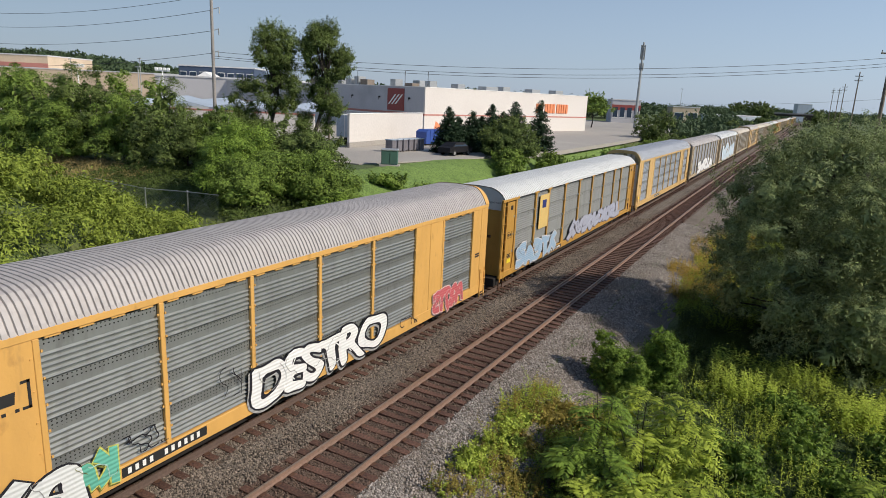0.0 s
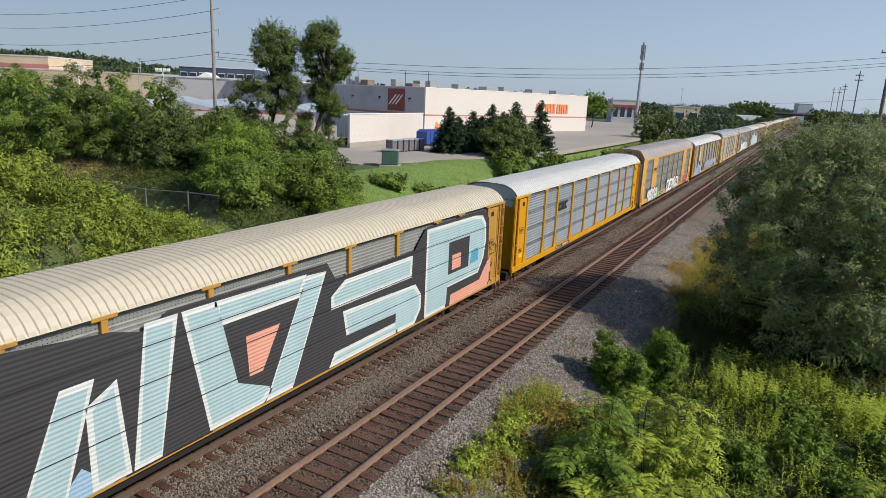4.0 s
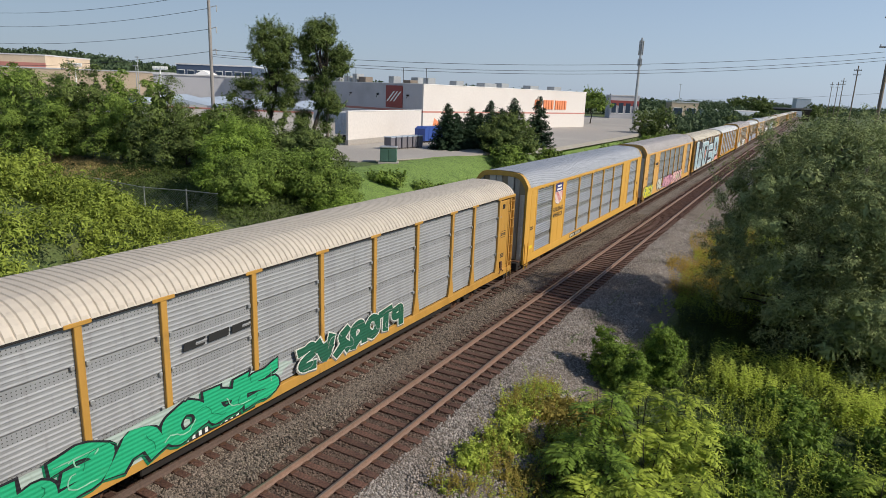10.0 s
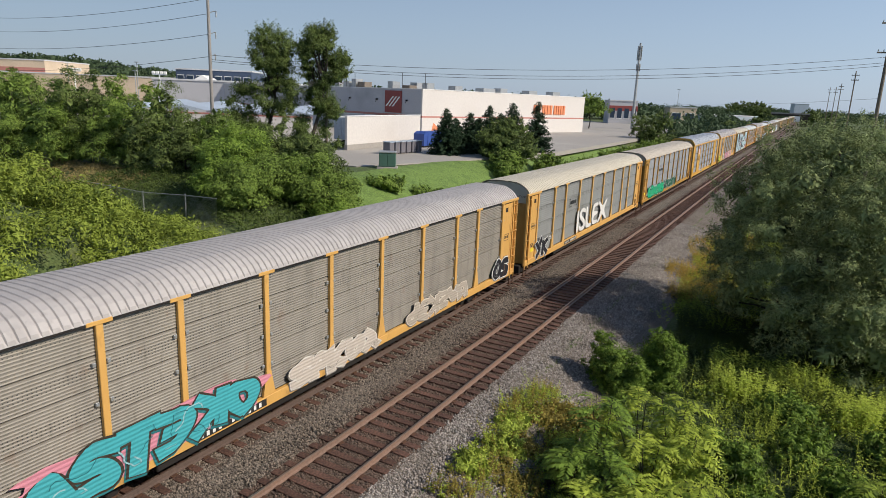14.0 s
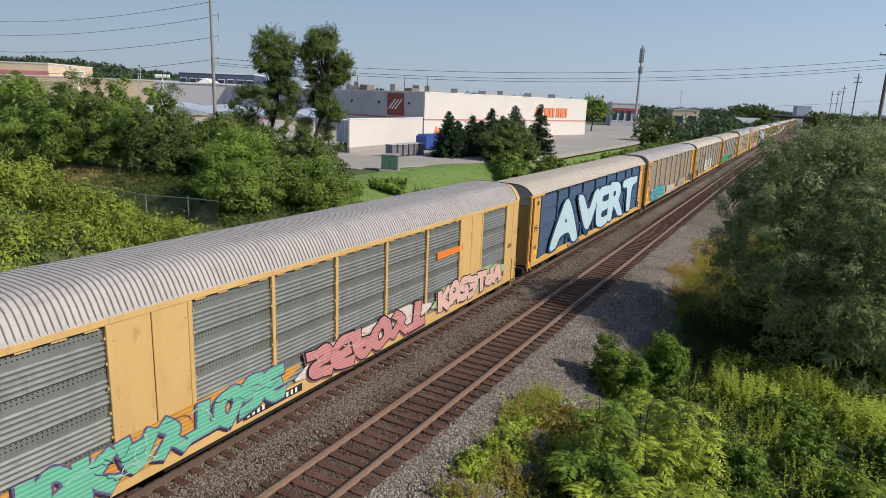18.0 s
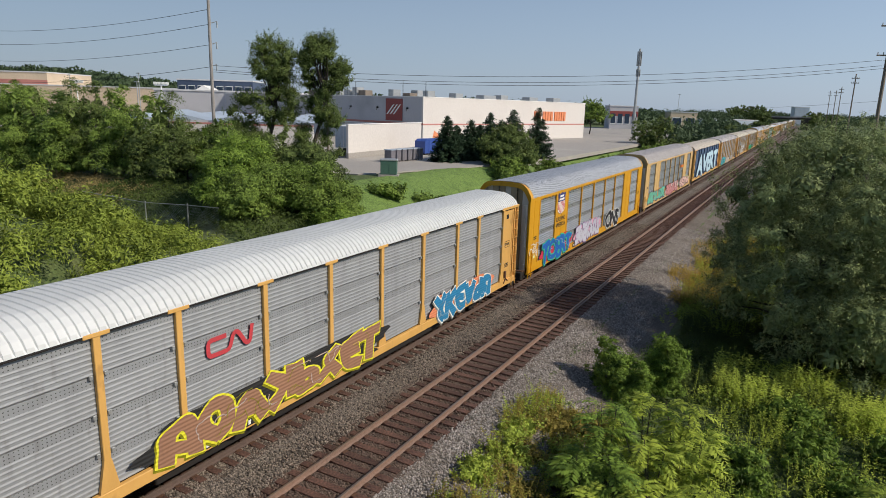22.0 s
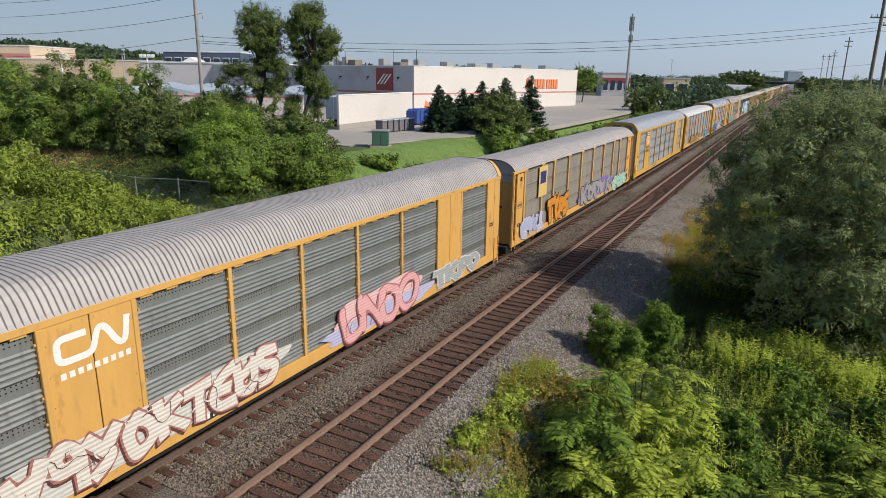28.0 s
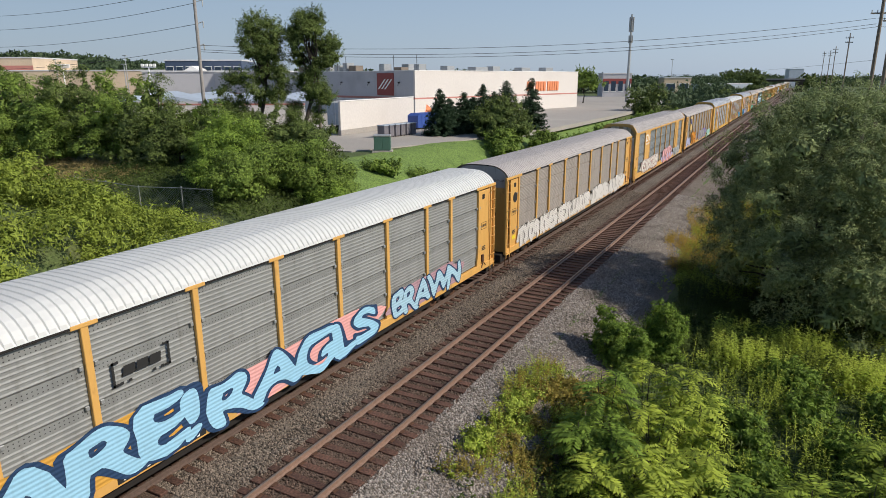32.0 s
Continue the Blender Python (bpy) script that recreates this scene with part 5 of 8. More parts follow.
# ---- store ----
def store():
    th = thing("store_building", "large white block-built warehouse store with grey rear and flat roof", "store building", pose(-53.13, 105.1, 2.78, 0, 0, 74.76))
    H, L, W = 8.25, 55.0, 86.0
    bm = box(bmesh.new(), (0, 0, 0), (L, 0.4, H))
    part("side_wall", bm, M["white_wall"], th, "white painted block wall")
    bm = box(bmesh.new(), (0.0, 0.402, 0), (0.4, W, H))
    part("rear_wall", bm, M["grey_wall"], th, "grey painted block wall")
    bm = box(bmesh.new(), (L - 0.4, 0.402, 0), (L, W, H))
    part("far_wall", bm, M["white_wall"], th)
    bm = box(bmesh.new(), (0.4, 0.4, H - 0.9), (L - 0.4, W, H - 0.7))
    part("roof", bm, M["roofmem"], th, "flat pale roof membrane")
    bm = bmesh.new()
    box(bm, (-0.06, -0.06, H), (L + 0.06, 0.46, H + 0.12))
    box(bm, (-0.06, 0.46, H), (0.46, W, H + 0.12))
    part("parapet_cap", bm, M["white"], th)
    bm = bmesh.new()
    box(bm, (-0.03, -0.03, 3.15), (L, -0.003, 3.42))
    part("red_band", bm, M["redband"], th, "thin faded red band")
    bm = bmesh.new()
    box(bm, (-0.03, 0.0, 3.1), (-0.004, W, 3.5))
    part("red_band", bm, M["redband"], th, "thin faded red band")
    bm = bmesh.new()
    box(bm, (-0.04, 0.4, 2.85), (-0.004, W, 3.08))
    part("white_band", bm, M["white"], th)
    bm = bmesh.new()
    box(bm, (-0.03, 22, 0), (-0.003, W, 2.8))
    part("lower_wall", bm, M["white_wall"], th, "white lower wall")
    # square sign on the rear wall, drawn as shapes
    bm = box(bmesh.new(), (-0.18, 5.7, 3.75), (-0.01, 10.5, 7.9), 0.02)
    sg = part("square_sign", bm, M["redsign"], th, "square red-brown store sign with pale diagonal bands")
    for k in range(-2, 3):
        bm = bmesh.new()
        c0 = 8.1 + k * 0.95
        vs = [bm.verts.new((-0.185, c0 + q, zz)) for q, zz in ((1.0 - 0.22, 4.9), (1.0 + 0.22, 4.9), (-1.0 + 0.22, 6.8), (-1.0 - 0.22, 6.8))]
        if 6.2 < c0 < 10.0:
            bm.faces.new(vs)
            part("sign_band", bm, M["white"], sg)
        else:
            bm.free()
    # long sign on the side wall: blocks in the place of letters
    q = 34.3
    for w in (1.5, 1.5, 1.5, 0, 1.6, 1.7, 1.9, 1.5, 0, 1.6, 1.5, 1.5, 1.7, 1.4):
        if w:
            part("sign_block", box(bmesh.new(), (q, -0.2, 4.1), (q + w * 0.47, -0.01, 6.15), 0.03), M["orange"], th, "orange raised sign block")
        q += (w or 0.9) * 0.6
    for q, yy, w, d, h in ((6, 8, 3, 2, 1.6), (14, 5, 2.2, 2, 1.3), (24, 6, 4, 2.4, 1.2), (31, 7, 2.5, 2, 1.4), (39, 5, 3.2, 2.2, 1.2), (50, 6, 3, 2.2, 1.3)):
        part("rooftop_unit", box(bmesh.new(), (q, yy, H - 0.7), (q + w, yy + d, H - 0.2 + h), 0.04), M["galv"], th, "small grey rooftop air unit")
    for yy, w, h in ((3, 1.4, 1.5), (8, 2.2, 1.0), (13, 1.6, 1.7), (22, 2.4, 1.5), (25, 1.5, 2.1), (27.5, 2.0, 1.6), (31, 1.5, 1.4), (40, 3, 1.4), (52, 2.5, 1.5)):
        bm = box(bmesh.new(), (4, yy, H - 0.7), (6, yy + w, H - 0.2 + h), 0.05)
        part("roof_vent", bm, M["polewood"] if w > 2 else M["galv"], th)
    for yy in (2.5, 9, 24, 27):
        part("mast", rod(bmesh.new(), (3, yy, H - 0.8), (3, yy, H + 3.0), 0.06, 5), M["wire"], th)
    bm = bmesh.new()
    for yy in (4.0, 12.8, 21.5):
        box(bm, (-0.35, yy, 6.0), (-0.02, yy + 0.35, 6.3), 0.03)
        rod(bm, (-0.3, yy + 0.17, 6.0), (-0.5, yy + 0.17, 5.6), 0.05, 5)
    part("wall_light", bm, M["dark"], th)
    # loading dock: roller doors and an orange panel
    for yy in (24, 30, 36):
        bm = box(bmesh.new(), (-0.08, yy, 0.3), (-0.031, yy + 3.2, 3.0), 0.02)
        part("dock_door", bm, M["galv"], th, "grey roller dock door")
    bm = bmesh.new()
    vs = [bm.verts.new(v) for v in ((2.4, -0.02, 0.05), (6.2, -0.02, 0.05), (3.0, -0.02, 2.2))]
    bm.faces.new(vs)
    part("orange_panel", bm, M["orange"], th, "orange slanted wall panel")


store()

# screen wall of the loading dock
th = thing("dock_screen_wall", "long white dock screen wall with a grey concrete base", "wall", pose(-40.2, 65.5, 2.8, 0, 0, 94))
part("wall_panel", box(bmesh.new(), (0, 0, 0.65), (20.0, 0.35, 4.15), 0.03), M["white_wall"], th)
part("wall_base", box(bmesh.new(), (-0.02, -0.04, 0), (20.02, 0.4, 0.65), 0.02), M["asphalt"], th)
part("wall_cap", box(bmesh.new(), (-0.05, -0.06, 4.15), (20.05, 0.41, 4.27), 0.02), M["white"], th)

# parked trailer behind it
th = thing("semi_trailer", "white box semi-trailer parked at the loading dock", "trailer", pose(-41.2, 67.5, 2.8, 0, 0, 94))
tb = part("trailer_box", box(bmesh.new(), (0, 0, 1.1), (13.0, 2.55, 4.0), 0.04), M["white"], th)
bm = bmesh.new()
for q in (0.08, 1.32):
    box(bm, (-0.05, q, 1.2), (-0.004, q + 1.14, 3.9), 0.015)
part("rear_door", bm, M["greenhouse"], tb)
for q in (0.7, 2.0):
    for yy in (0.25, 2.3):
        part("wheel", rod(bmesh.new(), (q, yy - 0.15, 0.5), (q, yy + 0.15, 0.5), 0.5, 16), M["tyre"], th)
part("bumper", box(bmesh.new(), (-0.02, 0.2, 0.5), (0.1, 2.35, 0.7), 0.02), M["dark"], th)

# blue compactor
th = thing("blue_compactor", "blue steel waste compactor container in the yard", "container", pose(-36.6, 78.3, 2.8, 0, 0, 80) @ Matrix.Diagonal((0.85, 0.85, 0.85, 1)))
bm = bmesh.new()
prof = [(0, 0.25), (0, 2.2), (0.7, 2.55), (7.2, 2.55), (7.8, 1.5), (7.8, 0.25)]
va = [bm.verts.new((q, 0, z)) for q, z in prof]
vb = [bm.verts.new((q, 2.3, z)) for q, z in prof]
bm.faces.new(va)
bm.faces.new(vb[::-1])
for i in range(len(prof)):
    j = (i + 1) % len(prof)
    bm.faces.new((va[i], vb[i], vb[j], va[j]))
bmesh.ops.recalc_face_normals(bm, faces=bm.faces)
part("body", bm, M["blue"], th)
bm = bmesh.new()
for q in np.linspace(0.9, 7.0, 7):
    box(bm, (q, -0.08, 0.3), (q + 0.12, -0.002, 2.5), 0.01)
part("rib", bm, M["blue"], th)
part("skid", box(bmesh.new(), (0, 0.1, 0), (7.8, 2.2, 0.25), 0.03), M["dark"], th)
part("label_plate", box(bmesh.new(), (4.6, -0.1, 0.9), (5.1, -0.083, 1.6)), M["white"], th)

# row of grey bins
for i in range(6):
    th = thing("waste_bin", "grey plastic and steel waste bin in a row", "bin", pose(-33.4 + i * 0.1, 65.0 + i * 1.12, 2.8, 0, 0, 85), "row of bins")
    bm = bmesh.new()
    box(bm, (0, 0, 0.1), (0.85, 1.1, 1.4), 0.05)
    part("body", bm, M["bin"], th)
    part("lid", box(bmesh.new(), (-0.04, -0.05, 1.41), (0.89, 1.15, 1.52), 0.03), M["greenhouse"], th)
    bm = bmesh.new()
    for q in (0.1, 0.75):
        for yy in (0.15, 0.95):
            rod(bm, (q, yy - 0.04, 0.06), (q, yy + 0.04, 0.06), 0.06, 8)
    part("caster", bm, M["tyre"], th)

# green cabinet on the lawn
th = thing("utility_cabinet", "dark green steel utility cabinet on a concrete pad", "utility cabinet", pose(-25.8, 53.2, 2.78, 0, 0, 30))
part("pad", box(bmesh.new(), (-1.0, -0.85, -0.2), (1.0, 0.85, 0.12), 0.02), M["asphalt"], th)
cb = part("cabinet", box(bmesh.new(), (-0.8, -0.65, 0.124), (0.8, 0.65, 1.45), 0.04), M["greenbox"], th)
part("lid", box(bmesh.new(), (-0.85, -0.7, 1.453), (0.85, 0.7, 1.62), 0.05), M["galv"], th, "pale grey sloped lid")
for q in (-0.4, 0.4):
    part("door", box(bmesh.new(), (q - 0.37, -0.675, 0.2), (q + 0.37, -0.652, 1.38), 0.01), M["greenbox"], cb)


# black car in the yard
def yard_car(x, y, rz, paint, label):
    th = thing("yard_car", label, "car", pose(x, y, 2.8, 0, 0, rz))
    bm = bmesh.new()
    prof = [(-2.3, 0.35), (-2.35, 0.75), (-2.1, 1.0), (-1.5, 1.05), (-0.9, 1.5), (0.9, 1.55), (1.7, 1.1), (2.3, 0.95), (2.35, 0.4)]
    for i, (sx, ins) in enumerate(((0.9, 0.0),)):
        a = [bm.verts.new((q, -sx + (0.18 if z > 1.2 else 0), z)) for q, z in prof]
        b = [bm.verts.new((q, sx - (0.18 if z > 1.2 else 0), z)) for q, z in prof]
        bm.faces.new(a)
        bm.faces.new(b[::-1])
        for j in range(len(prof)):
            k = (j + 1) % len(prof)
            bm.faces.new((a[j], b[j], b[k], a[k]))
    bmesh.ops.recalc_face_normals(bm, faces=bm.faces)
    part("body", bm, paint, th)
    for s in (-1, 1):
        bm = bmesh.new()
        vs = [bm.verts.new((q, s * yy, z)) for q, yy, z in ((-1.35, 0.9, 1.08), (1.45, 0.9, 1.12), (0.8, 0.735, 1.48), (-0.85, 0.735, 1.45))]
        bm.faces.new(vs)
        part("side_window", bm, M["darkglass"], th)
        for q in (-1.45, 1.4):
            w = part("wheel", rod(bmesh.new(), (q, s * 0.75, 0.34), (q, s * 0.95, 0.34), 0.34, 16), M["tyre"], th)
            part("rim", rod(bmesh.new(), (q, s * 0.93, 0.34), (q, s * 0.965, 0.34), 0.2, 10), M["galv"], w)
    return th


YARD_CAR = yard_car(-27.2, 69.4, -130, M["carblack"], "black car driving through the service yard")


# ---- poles and wires ----
def utility_pole(x, y, z0, h, label, r=0.17, arms=((0.92, 1.3),), lean=0.0, face=0, wood="polewood"):
    th = thing("utility_pole", label, "utility pole", pose(x, y, z0, 0, lean, face), "utility poles")
    part("pole", rod(bmesh.new(), (0, 0, -0.3), (0, 0, h), r, 10, r * 0.65), M[wood], th)
    for u, w in arms:
        arm = part("crossarm", box(bmesh.new(), (-w, -0.06, h * u - 0.07), (w, 0.06, h * u + 0.07), 0.01), M["polewood"], th)
        for q in (-w * 0.9, -w * 0.4, w * 0.4, w * 0.9):
            part("insulator", rod(bmesh.new(), (q, 0, h * u + 0.07), (q, 0, h * u + 0.3), 0.05, 7), M["galv"], arm)
    return th


def cable(a, b, sag, r=0.02, label="thin dark overhead power line"):
    cu = bpy.data.curves.new("power_line", "CURVE")
    cu.dimensions, cu.bevel_depth, cu.bevel_resolution = "3D", r, 1
    sp = cu.splines.new("POLY")
    n = 28
    sp.points.add(n)
    for i in range(n + 1):
        t = i / n
        p = Vector(a).lerp(Vector(b), t)
        sp.points[i].co = (p.x, p.y, p.z - 4 * sag * t * (1 - t), 1)
    cu.materials.append(M["wire"])
    me = bpy.data.meshes.new_from_object(bpy.data.objects.new("power_line", cu))
    me.materials.clear()
    me.materials.append(M["wire"])
    return tagged(new("power_line", me), label, "power line", "overhead lines")


POLE_L = utility_pole(-43.0, 46.9, 1.8, 19.5, "tall grey wooden utility pole among the bushes", 0.2, ((0.985, 0.5),), 0, 40, "polegrey")
bm = bmesh.new()
for zz, q in ((15.1, 0.7), (13.1, 0.6), (11.0, 0.5)):
    rod(bm, (0, 0, zz), (q, 0.2, zz + 0.25), 0.04, 5)
    rod(bm, (q, 0.2, zz + 0.25), (q, 0.2, zz - 0.35), 0.06, 6)
part("bracket", bm, M["galv"], POLE_L)
utility_pole(15.9, 81.5, -1.0, 20.4, "dark wooden utility pole beside the tracks", 0.22, ((0.97, 1.0), (0.83, 1.0)), 0, 15)
utility_pole(17.2, 84.5, -1.0, 17.6, "dark wooden utility pole with a street light arm", 0.24, ((0.93, 0.9),), 0, 15)
for x, yy, h in ((17.9, 183, 20.5), (18.3, 277, 21.2), (18.0, 324, 21.4), (16.7, 371, 22.8)):
    utility_pole(x, yy, -1.0, h, "distant wooden utility pole beside the railway", 0.19, ((0.95, 0.8), (0.9, 0.8)), 0, 0)
for a, b, sag in (((-42.8, 47.0, 12.92), (15.5, 82.0, 15.5), 1.35), ((-42.7, 46.9, 12.5), (15.6, 81.9, 14.95), 1.45), ((-42.7, 46.9, 12.3), (15.6, 81.9, 14.65), 1.5),
                  ((-43.6, 47.6, 16.95), (-128, 55, 19.0), 1.9), ((-43.5, 47.2, 14.92), (-128, 54, 16.6), 1.9), ((-43.8, 47.8, 18.4), (-128, 56, 21.2), 1.9), ((-43.5, 47.2, 12.8), (-128, 54, 12.4), 1.6),
                  ((15.6, 81.9, 15.5), (60, 112, 17), 1.0), ((15.6, 81.9, 14.7), (60, 112, 16.2), 1.0), ((20.5, 147, 12.7), (-39.4, 291, 10.8), 0.6)):
    cable(a, b, sag, 0.022)

# mast with antennas, yard floodlights, street lamps
def cell_mast():
    th = thing("cell_mast", "slender pale grey mobile phone mast with antenna cluster", "mast", pose(-35.6, 197, 1.8))
    part("shaft", rod(bmesh.new(), (0, 0, 0), (0, 0, 25.4), 0.5, 12, 0.28), M["galv"], th)
    for a in range(6):
        c, s = math.cos(a * 1.047), math.sin(a * 1.047)
        part("antenna", box(bmesh.new(), (c * 0.55 - 0.14, s * 0.55 - 0.14, 20.6), (c * 0.55 + 0.14, s * 0.55 + 0.14, 24.6), 0.03), M["galv"], th)
        part("lower_antenna", box(bmesh.new(), (c * 0.5 - 0.12, s * 0.5 - 0.12, 17.6), (c * 0.5 + 0.12, s * 0.5 + 0.12, 19.6), 0.03), M["galv"], th)


cell_mast()


def flood_pole(x, y, z0, h, face):
    th = thing("floodlight_pole", "white yard pole with a row of floodlights", "floodlight", pose(x, y, z0, 0, 0, face), "yard floodlights")
    part("pole", rod(bmesh.new(), (0, 0, 0), (0, 0, h), 0.16, 8, 0.1), M["white"], th)
    arm = part("crossbar", box(bmesh.new(), (-1.2, -0.05, h - 0.15), (1.2, 0.05, h), 0.01), M["white"], th)
    for q in (-1.0, -0.35, 0.35, 1.0):
        part("floodlight", box(bmesh.new(), (q - 0.26, -0.25, h + 0.02), (q + 0.26, 0.2, h + 0.5), 0.05), M["white"], arm)


flood_pole(-92.2, 79, 2.8, 9.0, 38)
flood_pole(-115.6, 78, 2.8, 9.2, 38)
for x, y, h, z0 in ((-39.4, 291, 15, 1.8), (-127, 100, 12, 2.8), (-103, 82, 9.5, 2.8), (-170, 110, 12, 2.8)):
    th = thing("lamp_pole", "thin grey lamp pole behind the yard", "lamp post", pose(x, y, z0), "lamp poles")
    part("pole", rod(bmesh.new(), (0, 0, 0), (0, 0, h), 0.13, 7, 0.08), M["galv"], th)
    part("lamp_head", box(bmesh.new(), (-0.7, -0.15, h), (0.5, 0.15, h + 0.18), 0.03), M["galv"], th)


# ---- buildings further off ----
def far_building(name, label, x0, y0, x1, y1, z0, z1, depth, wall, windows=0, band=None):
    """A long flat-roofed building: front from one corner to the other, going back by depth."""
    L = math.hypot(x1 - x0, y1 - y0)
    th = thing(name, label, "building", pose(x0, y0, z0, 0, 0, math.degrees(math.atan2(y1 - y0, x1 - x0))))
    h = z1 - z0
    part("wall", box(bmesh.new(), (0, 0, 0), (L, depth, h)), wall, th)
    part("roof", box(bmesh.new(), (-0.2, -0.2, h + 0.003), (L + 0.2, depth + 0.2, h + 0.4), 0.02), M["roofmem"], th)
    for i in range(windows):
        q = (i + 0.5) * L / windows
        w = part("window", box(bmesh.new(), (q - L / windows * 0.36, -0.1, h * 0.3), (q + L / windows * 0.36, -0.004, h * 0.75), 0.02), M["white"], th)
        part("pane", box(bmesh.new(), (q - L / windows * 0.33, -0.13, h * 0.33), (q + L / windows * 0.33, -0.102, h * 0.72)), M["darkglass"], w)
    if band:
        part("band", box(bmesh.new(), (-0.05, -0.12, h * 0.62), (L + 0.05, -0.003, h * 0.82)), band, th)
    return th


far_building("shop_block", "long beige flat-roofed shop block in the distance", -240, 126, -178, 165, 3, 12.4, 30, M["beige_wall"])
far_building("shop_block", "tall beige shop block in the distance", -272, 116, -231, 139, 3, 16.9, 30, M["beige_wall"], band=M["redband"])
far_building("warehouse", "grey flat-roofed warehouse behind the garden yard", -142.8, 115.9, -110, 134, 2.8, 11.4, 30, M["grey_wall"])
far_building("glass_block", "dark blue glazed block on a rooftop behind the store", -164, 140.5, -143.5, 152, 9, 15.0, 14, M["glassblue"], 8)
far_building("corner_shop", "small dark shop block beyond the store", -56, 246, -46.5, 250, 1.8, 11.0, 14, M["grey_wall"], 4, M["redsign"])
far_building("plain_block", "small beige block beside the far trees", -41.5, 288, -31.5, 292, 1.5, 9.4, 12, M["beige_wall"], 2)
far_building("low_shed", "low pale industrial shed near the line", -31, 330, -12, 352, 1.0, 6.5, 16, M["greenhouse"])
th = thing("white_gable", "small white tent-like gable roof behind the yard", "roof", pose(-148.3, 136.9, 10.8, 0, 0, 32))
bm = bmesh.new()
a = [bm.verts.new((q, 0, z)) for q, z in ((-4.5, 0), (4.5, 0), (0, 2.6))]
b = [bm.verts.new((q, 8, z)) for q, z in ((-4.5, 0), (4.5, 0), (0, 2.6))]
for f in ((a[0], a[1], a[2]), (b[2], b[1], b[0]), (a[0], a[2], b[2], b[0]), (a[2], a[1], b[1], b[2]), (a[1], a[0], b[0], b[1])):
    bm.faces.new(f)
part("gable_roof", bm, M["white"], th)
part("gable_base", box(bmesh.new(), (-4.4, 0.1, -8), (4.4, 7.9, -0.004)), M["grey_wall"], th)

# garden yard canopy: stepped translucent roofs over a low wall with a red band
th = thing("garden_canopy", "long pale translucent garden-yard roof over a low white wall", "canopy", pose(-90.2, 66.5, 2.0, 0, 0, 27.5))
part("low_wall", box(bmesh.new(), (0, 0, 0), (34, 0.3, 3.6), 0.02), M["white_wall"], th)
part("red_band", box(bmesh.new(), (-0.02, -0.04, 3.604), (34.02, 0.34, 3.86), 0.01), M["redband"], th)
for i in range(4):
    bm = bmesh.new()
    q = i * 8.5
    va = [bm.verts.new((q + u, 0.1, z)) for u, z in ((0, 4.2), (4.25, 5.1), (8.45, 4.2))]
    vb = [bm.verts.new((q + u, 22, z + 0.4)) for u, z in ((0, 4.2), (4.25, 5.1), (8.45, 4.2))]
    for f in ((va[0], va[1], vb[1], vb[0]), (va[1], va[2], vb[2], vb[1]), (va[0], va[2], va[1]), (vb[0], vb[1], vb[2])):
        bm.faces.new(f)
    part("roof_bay", bm, M["greenhouse"], th)
for i in range(9):
    part("post", rod(bmesh.new(), (i * 4.2, 0.4, 0), (i * 4.2, 0.4, 4.2), 0.08, 6), M["galv"], th)
part("blue_tarp", box(bmesh.new(), (0.2, -0.3, 4.2), (5.0, 2.6, 4.7), 0.1), M["blue"], th)


# chain-link fence along the foot of the bank
def fence(pts, label):
    th = thing("chain_link_fence", label, "fence", pose(0, 0, 0))
    for (x0, y0), (x1, y1) in zip(pts[:-1], pts[1:]):
        n = max(1, int(math.hypot(x1 - x0, y1 - y0) / 3.0))
        for i in range(n):
            xa, ya = x0 + (x1 - x0) * i / n, y0 + (y1 - y0) * i / n
            xb, yb = x0 + (x1 - x0) * (i + 1) / n, y0 + (y1 - y0) * (i + 1) / n
            za, zb = float(height(xa, ya)), float(height(xb, yb))
            part("post", rod(bmesh.new(), (xa, ya, za - 0.2), (xa, ya, za + 1.95), 0.045, 7), M["galv"], th)
            part("top_rail", rod(bmesh.new(), (xa, ya, za + 1.85), (xb, yb, zb + 1.85), 0.03, 6), M["galv"], th)
            v, f = [], []
            k = 26
            for q in range(-k, k + 1):
                for s in (-1, 1):
                    u0, u1 = q / k, q / k + s * 0.62
                    t0, t1 = 0.0, 1.0
                    if u1 < 0 or u1 > 1:
                        e = 0 if u1 < 0 else 1
                        t1 = (e - u0) / (u1 - u0)
                        u1 = e
                    if u0 < 0 or u0 > 1:
                        continue
                    p = Vector((xa + (xb - xa) * u0, ya + (yb - ya) * u0, za + (zb - za) * u0 + 0.1 + 1.7 * t0))
                    r = Vector((xa + (xb - xa) * u1, ya + (yb - ya) * u1, za + (zb - za) * u1 + 0.1 + 1.7 * t1))
                    b0 = len(v)
                    o = Vector((0, 0, 0.011))
                    v += [p - o, p + o, r + o, r - o]
                    f.append((b0, b0 + 1, b0 + 2, b0 + 3))
            tagged(child("mesh_wire", mesh_of("mesh_wire", v, f, M["galv"]), th), kind="stuff")
    return th


fence([(-37.1, 28.9), (-29.8, 28.8), (-26.1, 29.3), (-22.0, 28.3)], "grey galvanised chain-link fence half hidden by shrubs")


